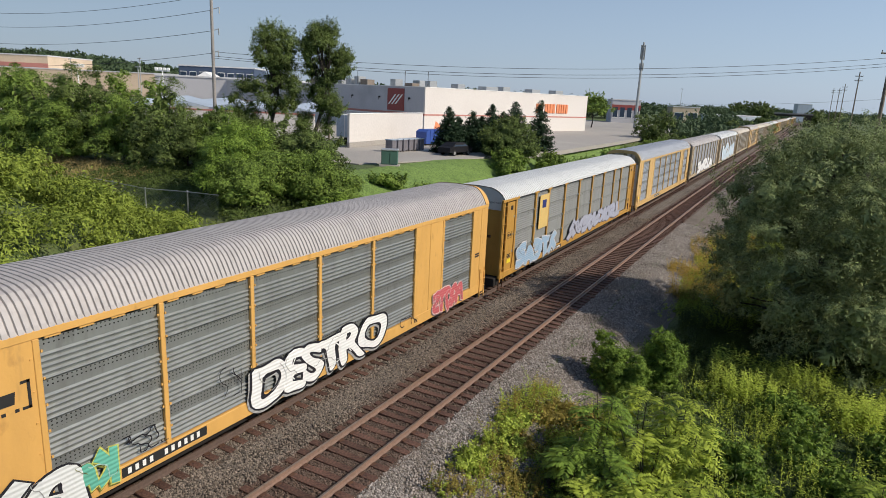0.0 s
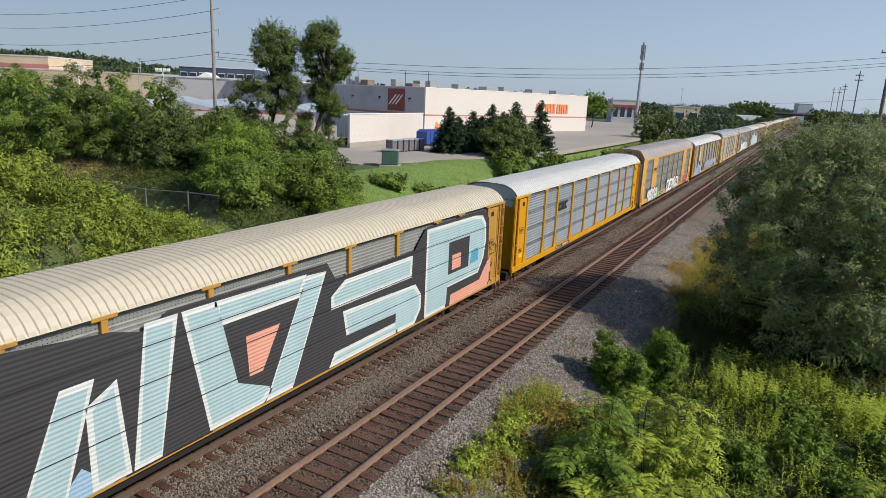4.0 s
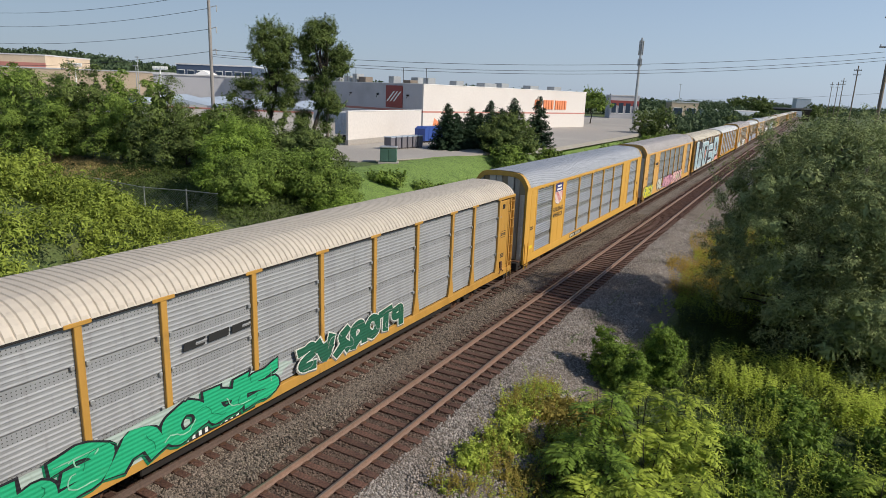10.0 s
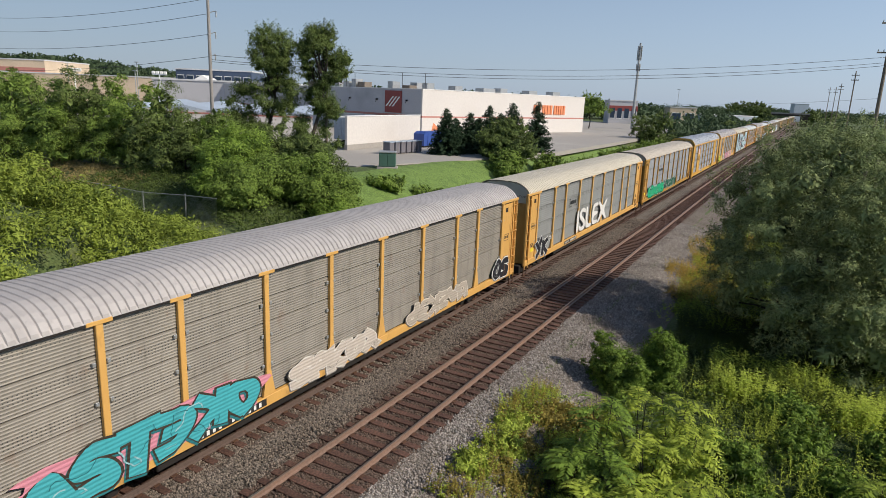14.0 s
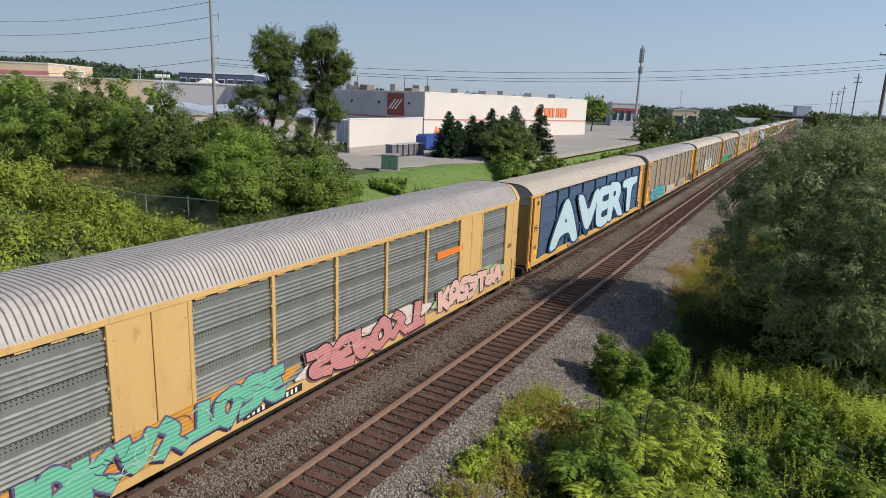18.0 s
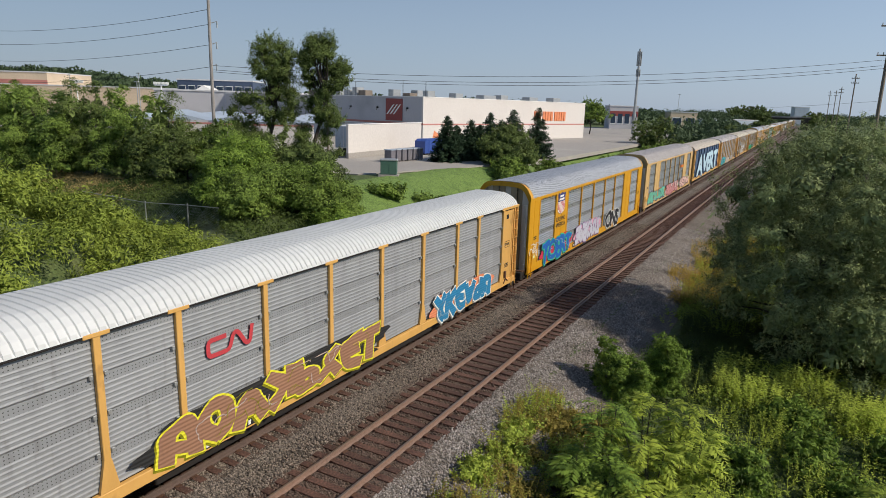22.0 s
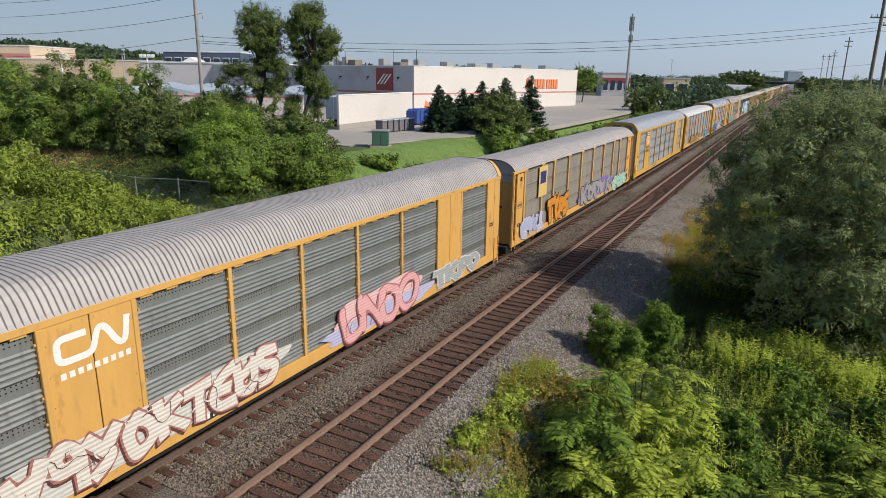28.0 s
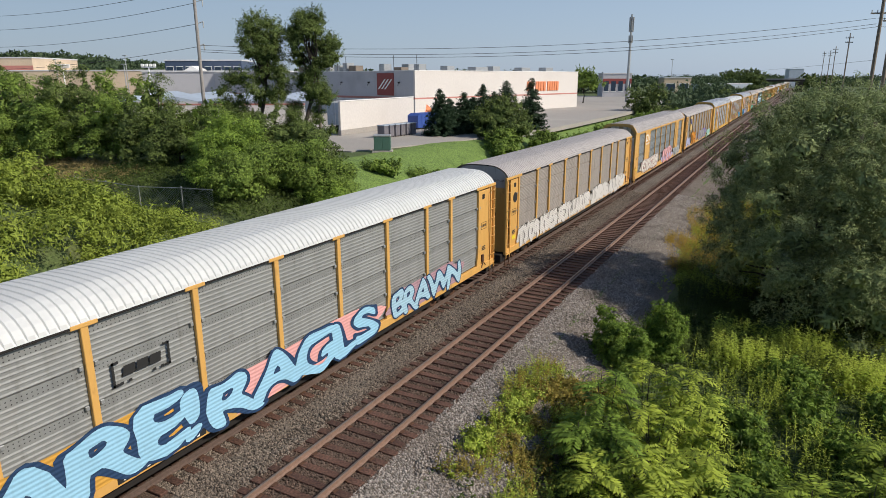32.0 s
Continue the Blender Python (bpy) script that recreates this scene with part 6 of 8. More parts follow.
# ---- trees and shrubs ----
def thicket(name, label, x0, x1, y0, y1, n, size, material, seed, hmin, hmax, lump=2.2, shape=(1.0, 0.5), mask=None, tilt=0.8, deep=2.2, fade=lambda x, y: 1.0):
    """A closed cover of shrubs over sloping land: leaves over a lumpy surface, with depth."""
    rng = np.random.RandomState(seed)
    x, y = rng.uniform(x0, x1, n), rng.uniform(y0, y1, n)
    if mask is not None:
        k = mask(x, y)
        x, y = x[k], y[k]
    n = len(x)
    ph = rng.uniform(0, 6.28, 6)

    def lumps(x, y):
        u = (np.sin(x * 2.1 / lump + ph[0] + np.sin(y * 0.9)) * np.sin(y * 2.4 / lump + ph[1] + np.sin(x * 0.7)) + 0.7 * np.sin(x * 4.3 / lump + ph[2] + y) * np.sin(y * 4.9 / lump + ph[3] - x * 0.6) + 0.45 * np.sin(x * 9 / lump + ph[4] - y) * np.sin(y * 8.3 / lump + ph[5] + x)) / 2.15
        return hmin + (hmax - hmin) * (0.5 + 0.5 * u)
    top = lumps(x, y) * fade(x, y)
    gx, gy = (lumps(x + 0.2, y) - top) / 0.2, (lumps(x, y + 0.2) - top) / 0.2
    dep = rng.uniform(0, 1, n) ** deep
    z = height(x, y) + top * (1 - 0.8 * dep)
    pos = np.stack([x, y, z], -1) + rng.normal(0, 0.07, (n, 3))
    out = np.stack([-0.7 * gx + 0.55, -0.7 * gy - 0.15, np.full(n, 0.4)], -1)
    ob = new(name, leaf_mesh(name, pos, size, out, material, shape, tilt, seed))
    return tagged(ob, label, "shrubs", kind="stuff")


def bank_shrubs():
    """Rounded shrubs crowding the overpass bank, thinner where it runs down to the fence and behind the view."""
    rng = np.random.RandomState(11)
    blobs, far = [], []
    for x in np.arange(-50, -8.0, 1.25):
        for y in np.arange(2, 28.5, 1.25):
            px, py = x + rng.uniform(-.6, .6), y + rng.uniform(-.6, .6)
            if py > 25.6 + 1.0 * math.sin(px * 0.8) + 0.8 * math.sin(px * 2.1) or px > -8.9 - 0.04 * py:
                continue
            top = rng.uniform(1.1, 2.1) * (0.5 + 0.5 * float(smooth(9, 16, -px))) * (1 - 0.62 * float(smooth(15, 25, py)))
            seen = py > 0.5 * (9.9 - px) - 3
            z = float(height(px, py))
            for _ in range(2):
                q = rng.uniform(0.75, 1.2)
                (blobs if seen else far).append((px + rng.uniform(-.4, .4), py + rng.uniform(-.4, .4), z + top * rng.uniform(0.35, 0.6), 0.8 * q, 0.8 * q, top * 0.45 * q))
    for bl, n, leaf, label in ((blobs, 135000, 0.17, "dense bright green shrubs covering the overpass bank"), (far, 16000, 0.4, "green shrubs higher up on the overpass bank")):
        me = crown("shrub_thicket", rng, bl, n, leaf, M["leaf_shrub"], 0.48, (1.0, 0.4), 11, 0.8, 75, 0.06, 0.0)
        tagged(new("shrub_thicket", me), label, "shrubs", kind="stuff")


bank_shrubs()
# the hedge's shade on this brush comes from its darkened leaf colour
thicket("ditch_brush", "low green brush behind the fence, the hedge's shade in its leaf colour", -40, -15, 27, 36, 30000, 0.17, M["leaf_shade"], 12, 0.15, 0.8, 1.8, mask=lambda x, y: (y > 28.8 + 0.4 * np.sin(x)) & (x < -16 + 0.2 * (y - 27)))
thicket("dry_grass_patch", "dry straw-coloured grass on the slope", -50, -35, 29.5, 34.5, 9000, 0.2, M["leaf_straw"], 13, 0.1, 0.6, 1.4, (1.0, 0.2))
rs = random.Random(21)
for i, (x, y, w, h, n, mk) in enumerate((
        (-62, 38, 8, 6.6, 10000, "leaf_mid"), (-57.5, 36, 7, 6.5, 11000, "leaf_mid"), (-53, 37, 6.5, 6.6, 11000, "leaf_dark"), (-50, 35, 6, 6.6, 11000, "leaf_mid"), (-46.5, 36, 6, 7.0, 11000, "leaf_dark"),
        (-68, 42, 9, 7.0, 8000, "leaf_mid"), (-58, 43, 8, 6.8, 8000, "leaf_dark"), (-60, 31, 7, 5.2, 10000, "leaf_mid"), (-52, 31, 6, 4.6, 10000, "leaf_mid"), (-47, 34, 5, 4.4, 10000, "leaf_mid"),
        (-41.5, 35.5, 5.5, 6.5, 11000, "leaf_mid"), (-37.5, 35.8, 5.5, 6.6, 11000, "leaf_dark"), (-34.0, 36, 5, 5.6, 11000, "leaf_dark"), (-31.0, 37, 4.8, 4.9, 11000, "leaf_mid"), (-44, 40, 7, 7.3, 8000, "leaf_mid"), (-37, 41, 7, 5.4, 7000, "leaf_dark"),
        (-25.2, 32.4, 4.4, 4.3, 13000, "leaf_bright"), (-23.2, 31.6, 3.4, 3.0, 9000, "leaf_mid"), (-22.2, 34.2, 4.0, 4.7, 11000, "leaf_mid"), (-20.6, 35.2, 3.8, 4.6, 11000, "leaf_mid"), (-19.0, 36.6, 3.2, 4.0, 10000, "leaf_mid"), (-18.3, 35, 2.6, 2.4, 8000, "leaf_bright"), (-27.4, 36, 4.6, 4.4, 9000, "leaf_bright"), (-23, 38.5, 5, 4.6, 8000, "leaf_dark"), (-28.5, 40, 4.4, 4.0, 7000, "leaf_dark"))):
    tree("bush_tree", "leafy green bush at the edge of the yard", x, y, columns(rs, w * 1.1, h * (1.2 if x < -46 else 1.1), 8) if x < -28 else heap(rs, w, w, h, 18, 0.12), int(n * 0.95), 0.17 if y < 38 else 0.24, M[mk], 40 + i, "bush", (1.0, 0.5), 0.09, "bushes beside the yard", 0.8, 0.3, 0.0, 170)

# two tall slender trees; crown rows as (up, from, to, tufts), the tufts scattered along each row
for i, (x, y, rows) in enumerate((
        (-32.9, 45.4, ((12.6, -1.5, 0.3, 3), (12.0, -2.2, 1.2, 7), (11.2, -2.3, 1.6, 9), (10.2, -2.2, 1.8, 10), (9.3, -2.0, 1.7, 9), (8.5, -1.7, 1.5, 7), (7.8, -2.3, 1.6, 6), (7.1, -3.8, 1.8, 8), (6.3, -4.5, 2.0, 8), (5.5, -4.5, 1.8, 6), (4.6, -4.4, 1.4, 5), (3.8, -3.8, 1.4, 6), (2.9, -2.8, 1.6, 7), (1.9, -1.6, 2.1, 8))),
        (-29.6, 47.6, ((12.5, -1.2, 1.1, 5), (12.0, -1.8, 1.4, 8), (11.3, -2.1, 1.4, 9), (10.5, -2.1, 2.4, 10), (9.8, -2.0, 2.9, 9), (9.0, -1.8, 2.3, 7), (8.2, -1.4, 1.0, 5), (7.3, -1.6, 1.0, 5), (6.4, -1.4, 1.8, 5), (5.6, -1.6, 1.8, 5), (4.5, -2.2, 1.4, 5), (3.4, -2.4, 1.4, 6), (2.2, -2.2, 1.8, 7))),
)):
    rt, tufts = random.Random(90 + i), []
    for z, a, b, n in rows:
        for _ in range(n):
            r = rt.uniform(0.42, 0.8)
            u, d = rt.uniform(a + 0.3, b - 0.3), rt.uniform(-1, 1) * min(1.6, (b - a) * 0.4)
            tufts.append((0.73 * u - 0.68 * d, 0.68 * u + 0.73 * d, z - 0.55 + rt.uniform(-0.4, 0.4), r, r, r * rt.uniform(0.8, 1.3)))
    tree("tall_tree", "tall slender tree with a ragged dark green crown", x, y, tufts, 58000, 0.15, M["leaf_dark"], 90 + i, "tree", (1.0, 0.4), 0.26, "tall trees", 0.4, 0.1, 0.24, 48, 0.08)
utility_pole(-29.6, 48.5, 1.8, 9.3, "brown wooden pole beside the tall trees", 0.16, (), 0, 0)


# conifers
def conifer(x, y, h, w, seed, label):
    rng = np.random.RandomState(seed)
    z0 = float(height(x, y))
    th = thing("spruce_tree", label, "tree", pose(x, y, z0 - 0.05), "conifers on the lawn")
    part("trunk", rod(bmesh.new(), (0, 0, 0), (0, 0, h * 0.97), 0.16, 8, 0.02), M["bark"], th)
    pos, out = [], []
    z = 0.4
    while z < h - 0.12:
        R = w * (1 - z / h) ** 0.75
        nb = max(6, int(14 * (1 - z / h)) + 5)
        for b in range(nb):
            a = rng.uniform(0, 6.28)
            L = R * rng.uniform(0.7, 1.12) + 0.1
            k = max(8, int(36 * L))
            s = rng.uniform(0.1, 1, k)
            p = np.stack([np.cos(a) * L * s, np.sin(a) * L * s, z - 0.28 * L * s + 0.24 * L * s ** 3], -1) + rng.normal(0, 0.08, (k, 3))
            pos.append(p)
            out.append(np.tile((np.cos(a) * 0.3, np.sin(a) * 0.3, 1.0), (k, 1)))
        z += h * 0.036
    pos, out = np.concatenate(pos), np.concatenate(out)
    child("crown", leaf_mesh("crown", pos, 0.3, out, M["needle"], (1.0, 0.4), 0.5, seed), th)


for i, (x, y, h, w) in enumerate(((-29.4, 71.5, 6.8, 2.5), (-28.4, 76, 6.2, 2.5), (-26.8, 78.5, 7.4, 2.7), (-24.6, 81, 8.0, 2.9), (-23.0, 86.0, 8.8, 2.7), (-29.4, 74.0, 5.4, 2.3), (-25.6, 79.5, 6.2, 2.6), (-27.6, 77.0, 5.6, 2.4))):
    conifer(x, y, h * 0.86, w, 120 + i, "dark green spruce tree on the lawn")
for i, (x, y, w, h, n, mk) in enumerate(((-21.6, 74.5, 7.4, 6.4, 24000, "leaf_dark"), (-18.6, 68, 4.0, 2.6, 7000, "leaf_mid"), (-23.4, 73, 4.4, 4.2, 9000, "leaf_dark"), (-17.9, 77.5, 4.2, 3.8, 8000, "leaf_mid"), (-20.2, 69.5, 4.2, 3.4, 8000, "leaf_mid"),
        (-15.6, 85, 5.2, 3.9, 8000, "leaf_mid"), (-15.2, 91, 5.7, 4.4, 8000, "leaf_mid"), (-14.6, 97, 5.2, 4.2, 8000, "leaf_mid"), (-15.2, 103, 5.9, 4.7, 8000, "leaf_mid"), (-14.8, 110, 6.5, 4.7, 8000, "leaf_mid"), (-15.2, 118, 6.5, 5.2, 8000, "leaf_mid"), (-16.0, 127, 6, 4.6, 6000, "leaf_mid"), (-19.8, 146, 8.5, 10.0, 16000, "leaf_dark"), (-16.4, 137, 6, 4.8, 6000, "leaf_mid"), (-15, 155, 7, 4.6, 6000, "leaf_mid"),
        (-21.6, 46.5, 2.6, 1.1, 3500, "leaf_mid"), (-19.5, 50, 2.4, 1.0, 3000, "leaf_mid"), (-18.0, 55, 2.6, 1.2, 3000, "leaf_mid"), (-17.4, 60, 3, 1.5, 3500, "leaf_mid"))):
    tree("bush", "rounded green bush beside the railway lawn", x, y, heap(rs, w, w, h, 14, 0.12), int(n * 0.7), 0.26, M[mk], 150 + i, "bush", (1.0, 0.5), 0.07, "bushes on the lawn", 0.45)
tree("street_tree", "small broad-leaved tree at the store corner", -44.5, 183, [(0, 0, 5.6, 3.8, 3.8, 2.8), (2.6, 0, 4.6, 3, 3, 2.2), (-2.8, 0, 4.8, 3, 3, 2.2), (0, 0, 8, 2.8, 2.8, 2)], 5000, 0.4, M["leaf_mid"], 171, trunk=0.2, clump=0.7)

# big silver-leaved tree by the track, and smaller ones further back
def dome(seed, c, r, n, low):
    """Foliage tufts over an uneven dome, closed inside by larger ones."""
    q, out = random.Random(seed), []
    for i in range(n):
        t, a = (i + 0.5) / n, i * 2.39996
        zz = low + (1 - low) * t
        k = math.sqrt(max(0.0, 1 - zz * zz)) if zz > 0 else 1.0 + 0.25 * zz
        e = q.uniform(0.8, 1.04) * (1 + 0.08 * math.sin(3 * a + seed))
        s = q.uniform(0.75, 1.45)
        out.append((c[0] + math.cos(a) * k * r[0] * e, c[1] + math.sin(a) * k * r[1] * e, c[2] + zz * r[2] * q.uniform(0.9, 1.03), s, s, s * q.uniform(0.7, 1.0)))
    for i in range(12):
        a, u = i * 2.4, math.sqrt((i + 0.5) / 12) * 0.6
        out.append((c[0] + math.cos(a) * u * r[0], c[1] + math.sin(a) * u * r[1], c[2] + q.uniform(-0.3, 0.4) * r[2], 1.9, 1.9, 1.7))
    return out


tree("silver_tree", "large spreading tree with dull grey-green leaves", 12.0, 34.0,
     dome(3, (-0.3, 0.2, 5.0), (5.0, 4.6, 5.0), 78, -0.8) + dome(5, (4.6, 2.6, 4.4), (4.0, 4.2, 4.4), 36, -0.6) + dome(7, (1.0, -3.6, 3.0), (3.2, 2.6, 4.4), 30, -0.8),
     230000, 0.115, M["leaf_silver"], 200, "tree", (1.0, 0.34), 0.3, "grey-green trees", 0.5, 0.3, 0.16, 130, 0.2)
# first two, mostly right of the view, are added to block part of the sun
for i, (x, y, w, h, n) in enumerate(((19.5, 41, 8, 8.2, 14000), (17.5, 46.5, 7, 7.0, 14000), (13.6, 44.5, 5, 5.4, 16000), (16.5, 64, 6.5, 6.0, 12000), (11.5, 72, 5, 5.2, 9000), (10.0, 84, 5, 4.6, 7000), (14, 76, 8, 6.0, 9000), (9.4, 95, 5, 4.6, 5000), (21, 64, 10, 8, 12000))):
    tree("silver_tree", "one of the spreading grey-green trees beside the track, two added mostly unseen to block sun", x, y, heap(rs, w, w, h, 18, 0.15), n, 0.17 if y < 58 else 0.24, M["leaf_silver"], 210 + i, "tree", (1.0, 0.36), 0.2, "grey-green trees", 0.8, 0.3, 0.1, 200, 0.25)

# two upright bushes at the gravel's edge
for i, (x, y, w, h) in enumerate(((4.75, 23.5, 1.9, 2.5), (6.3, 24.4, 1.6, 2.8), (5.3, 23.0, 1.3, 1.8))):
    tree("sapling_bush", "dense upright dark green bush at the gravel edge", x, y, columns(rs, w * 1.1, h, 7), 15000, 0.085, M["leaf_bush"], 230 + i, "bush", (1.0, 0.5), 0.05, "bushes at the gravel edge", 0.17, 0.2, 0.08, 60)


# ---- weeds near the camera ----
def stems(name, label, x, y, hmin, hmax, per, size, material, seed, shape=(1.0, 0.2), lean=0.12, kind="stuff"):
    """Upright weed stalks, each with narrow leaves all the way up."""
    rng = np.random.RandomState(seed)
    n = len(x)
    h = rng.uniform(hmin, hmax, n) * (0.8 + 0.35 * np.sin(x * 1.7 + seed) * np.sin(y * 1.5 - seed) + 0.2 * np.sin(x * 4.1) * np.sin(y * 3.7))
    lx, ly = rng.normal(0, lean, n), rng.normal(0, lean, n)
    t = (np.arange(per) + 0.5) / per
    z0 = height(x, y)
    T = np.clip(t[None] + rng.uniform(-.04, .04, (n, per)), 0.05, 1)
    px = x[:, None] + lx[:, None] * h[:, None] * T ** 1.5
    py = y[:, None] + ly[:, None] * h[:, None] * T ** 1.5
    pz = z0[:, None] + h[:, None] * T
    a = rng.uniform(0, 6.28, (n, per))
    s = size * (1.15 - 0.7 * T) * rng.uniform(0.7, 1.3, (n, per))
    d = np.stack([np.cos(a) * 0.85, np.sin(a) * 0.85, np.full_like(a, 0.35)], -1)
    b = np.stack([-np.sin(a), np.cos(a), np.zeros_like(a)], -1)
    p = np.stack([px, py, pz], -1)
    L, W = d * s[..., None] * shape[0], b * s[..., None] * shape[1]
    sag = np.zeros_like(L)
    sag[..., 2] = -0.3 * s
    v = np.stack([p, p + L * 0.5 + W * 0.5, p + L + sag, p + L * 0.5 - W * 0.5], 2).reshape(-1, 3)
    w = np.zeros((n, 3))
    top = np.stack([x + lx * h, y + ly * h, z0 + h], -1)
    base = np.stack([x, y, z0 - 0.02], -1)
    off = np.array((0.006, 0.006, 0))
    st = np.stack([base - off, base + off, top + off * 0.4, top - off * 0.4], 1).reshape(-1, 3)
    ob = new(name, quads(name, np.concatenate([v, st]), material))
    return tagged(ob, label, "weeds", kind=kind)


def scatter(seed, n, x0, x1, y0, y1, keep, even=0.5):
    rng = np.random.RandomState(seed)
    x, y = rng.uniform(x0, x1, n), rng.uniform(y0, y1, n)
    k = keep(x, y) & (rng.uniform(0, 1, n) < even + (1 - even) * np.sin(x * 1.3 + seed) * np.sin(y * 1.1 + 2 * seed))
    return x[k], y[k]


EDGE = lambda y: 2.9 + 0.7 * smooth(20, 22.5, y) + 0.35 * np.sin(y * 0.9) + 0.25 * np.sin(y * 2.3) + 0.7 * smooth(19, 22, y) - 0.5 * smooth(14, 17, y) + 0.3
# under layer in the darkened green, so the gaps between weeds read as shade
thicket("weed_cover", "low green undergrowth on the bank by the track", 3.4, 30, 9, 30, 70000, 0.14, M["leaf_shade"], 31, 0.15, 0.75, 1.5, (1.0, 0.35), mask=lambda x, y: x > EDGE(y) + 0.5, tilt=1.0)
x, y = scatter(32, 5200, 6.0, 28, 24.5, 28.6, lambda x, y: x > 7.6 + 0.3 * np.sin(y), 0.75)
stems("tall_weeds", "tall yellow-green goldenrod stalks on the bank", x, y, 0.75, 1.35, 18, 0.24, M["leaf_weed"], 33, (1.0, 0.38), 0.08)
x, y = scatter(45, 5200, 6.5, 26, 15, 24.5, lambda x, y: (x > 7.4) & (np.sin(x * 1.9 + 1.3 * np.sin(y)) * np.sin(y * 1.6 + x * 0.4) > -0.25))
stems("tall_weeds", "clumps of yellow-green weeds on the bank", x, y, 0.7, 1.5, 18, 0.2, M["leaf_lime"], 46, (1.0, 0.28), 0.14)
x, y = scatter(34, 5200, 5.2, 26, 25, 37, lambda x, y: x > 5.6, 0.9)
# tree shade is coloured into these stalks as well
stems("tall_weeds", "shaded green weed stalks under the trees", x, y, 0.5, 1.2, 16, 0.2, M["leaf_shade"], 35, (1.0, 0.34))
x, y = scatter(36, 2400, 2.4, 9, 13, 21, lambda x, y: (x > EDGE(y) - 0.1) & (x < EDGE(y) + 2.6), 0.85)
stems("edge_weeds", "yellow-green weeds at the edge of the gravel", x, y, 0.3, 0.85, 16, 0.15, M["leaf_weed"], 37, (1.0, 0.32), 0.25)
x, y = scatter(38, 1000, 2.4, 6, 13, 21, lambda x, y: (x > EDGE(y) - 0.2) & (x < EDGE(y) + 1.8), 0.85)
stems("edge_weeds", "golden flowering weeds at the edge of the gravel", x, y, 0.35, 0.95, 13, 0.15, M["leaf_olive"], 39, (1.0, 0.4), 0.25)
x, y = scatter(40, 5200, 2.6, 7.6, 37, 58, lambda x, y: x > 3.7 + 0.45 * np.sin(y * 0.7) - 0.012 * (y - 40))
stems("golden_weeds", "golden and green weeds along the ballast", x, y, 0.5, 1.3, 14, 0.2, M["leaf_gold"], 41, (1.0, 0.3), 0.2)
x, y = scatter(42, 3600, 3.6, 9.5, 33, 60, lambda x, y: x > 4.6 + 0.4 * np.sin(y * 0.9))
stems("green_weeds", "green weeds below the trees along the ballast", x, y, 0.5, 1.3, 14, 0.22, M["leaf_lime"], 43, (1.0, 0.3), 0.2)
thicket("trackside_brush", "low green brush along the far side of the railway", -14, -8.8, 24, 150, 30000, 0.3, M["leaf_mid"], 35, 0.2, 1.0, 2.0, (1.0, 0.5))
thicket("right_brush", "low brush right of the railway", 5, 16, 58, 150, 28000, 0.34, M["leaf_silver"], 36, 0.4, 2.2, 3.0, (1.0, 0.45), mask=lambda x, y: x > 4.8 + 0.5 * np.sin(y * 0.3))


def frond_plant(x, y, h, seed, material, fronds=34):
    """A sapling with long feathered leaves, each of many paired leaflets."""
    rng = np.random.RandomState(seed)
    z0 = float(height(x, y))
    th = thing("frond_sapling", "bright green sapling with long feathered leaves", "sapling", pose(x, y, z0 - 0.03), "feathery saplings")
    bm = bmesh.new()
    V = []
    for s in range(3):
        tip = Vector((rng.normal(0, 0.3), rng.normal(0, 0.3), h * rng.uniform(0.75, 1.0)))
        rod(bm, (0, 0, 0), tip, 0.025, 5, 0.01)
        for i in range(fronds // 3):
            t = rng.uniform(0.3, 1.0) ** 0.7
            b = np.array(tip) * t
            a = rng.uniform(0, 6.28)
            L = rng.uniform(0.6, 1.0)
            up = rng.uniform(0.3, 0.9)
            u = np.linspace(0.08, 1, 12)
            c = b + np.stack([np.cos(a) * L * u, np.sin(a) * L * u, L * (up * u - (up * 0.5 + 0.45) * u ** 2)], -1)
            side = np.array((-np.sin(a), np.cos(a), 0.0))
            fwd = np.gradient(c, axis=0)
            fwd /= np.linalg.norm(fwd, axis=1)[:, None]
            ll = 0.2 * np.sin(np.pi * (0.12 + 0.8 * u)) * L / 0.7
            for sg in (-1, 1):
                d = side * sg * 0.85 + fwd * 0.45 + np.array((0, 0, -0.18)) + rng.normal(0, 0.08, (12, 3))
                Lv, Wv = d * ll[:, None], fwd * (ll * 0.2)[:, None]
                V.append(np.stack([c, c + Lv * 0.5 + Wv, c + Lv, c + Lv * 0.5 - Wv], 1).reshape(-1, 3))
    part("stem", bm, M["bark"], th)
    child("leaves", quads("leaves", np.concatenate(V), material), th)


for i, (x, y, h) in enumerate(((6.0, 17.2, 2.7), (6.9, 18.0, 3.0), (7.8, 18.6, 2.7), (6.4, 16.0, 1.9), (7.4, 16.6, 2.0), (8.3, 17.4, 2.1), (5.6, 15.6, 1.5), (8.4, 15.6, 1.6), (7.2, 15.0, 1.5), (9.6, 15.8, 1.3), (6.2, 14.4, 1.3), (8.0, 14.2, 1.4), (5.2, 16.6, 1.4), (11.2, 15.2, 1.7), (12.4, 16.0, 1.9), (13.4, 16.8, 2.1), (14.2, 18.6, 2.2), (12.9, 18.2, 1.9), (11.8, 14.4, 1.6), (15.2, 20.2, 2.2), (14.4, 15.8, 1.9), (10.4, 14.0, 1.4), (9.2, 13.6, 1.4), (16.5, 19.0, 2.2), (15.8, 21.8, 2.2))):
    frond_plant(x, y, h, 400 + i, M["leaf_sumac"] if x > 10 else M["leaf_bush"] if i % 3 == 0 else M["leaf_lime"], 60 if x > 10 else 42)


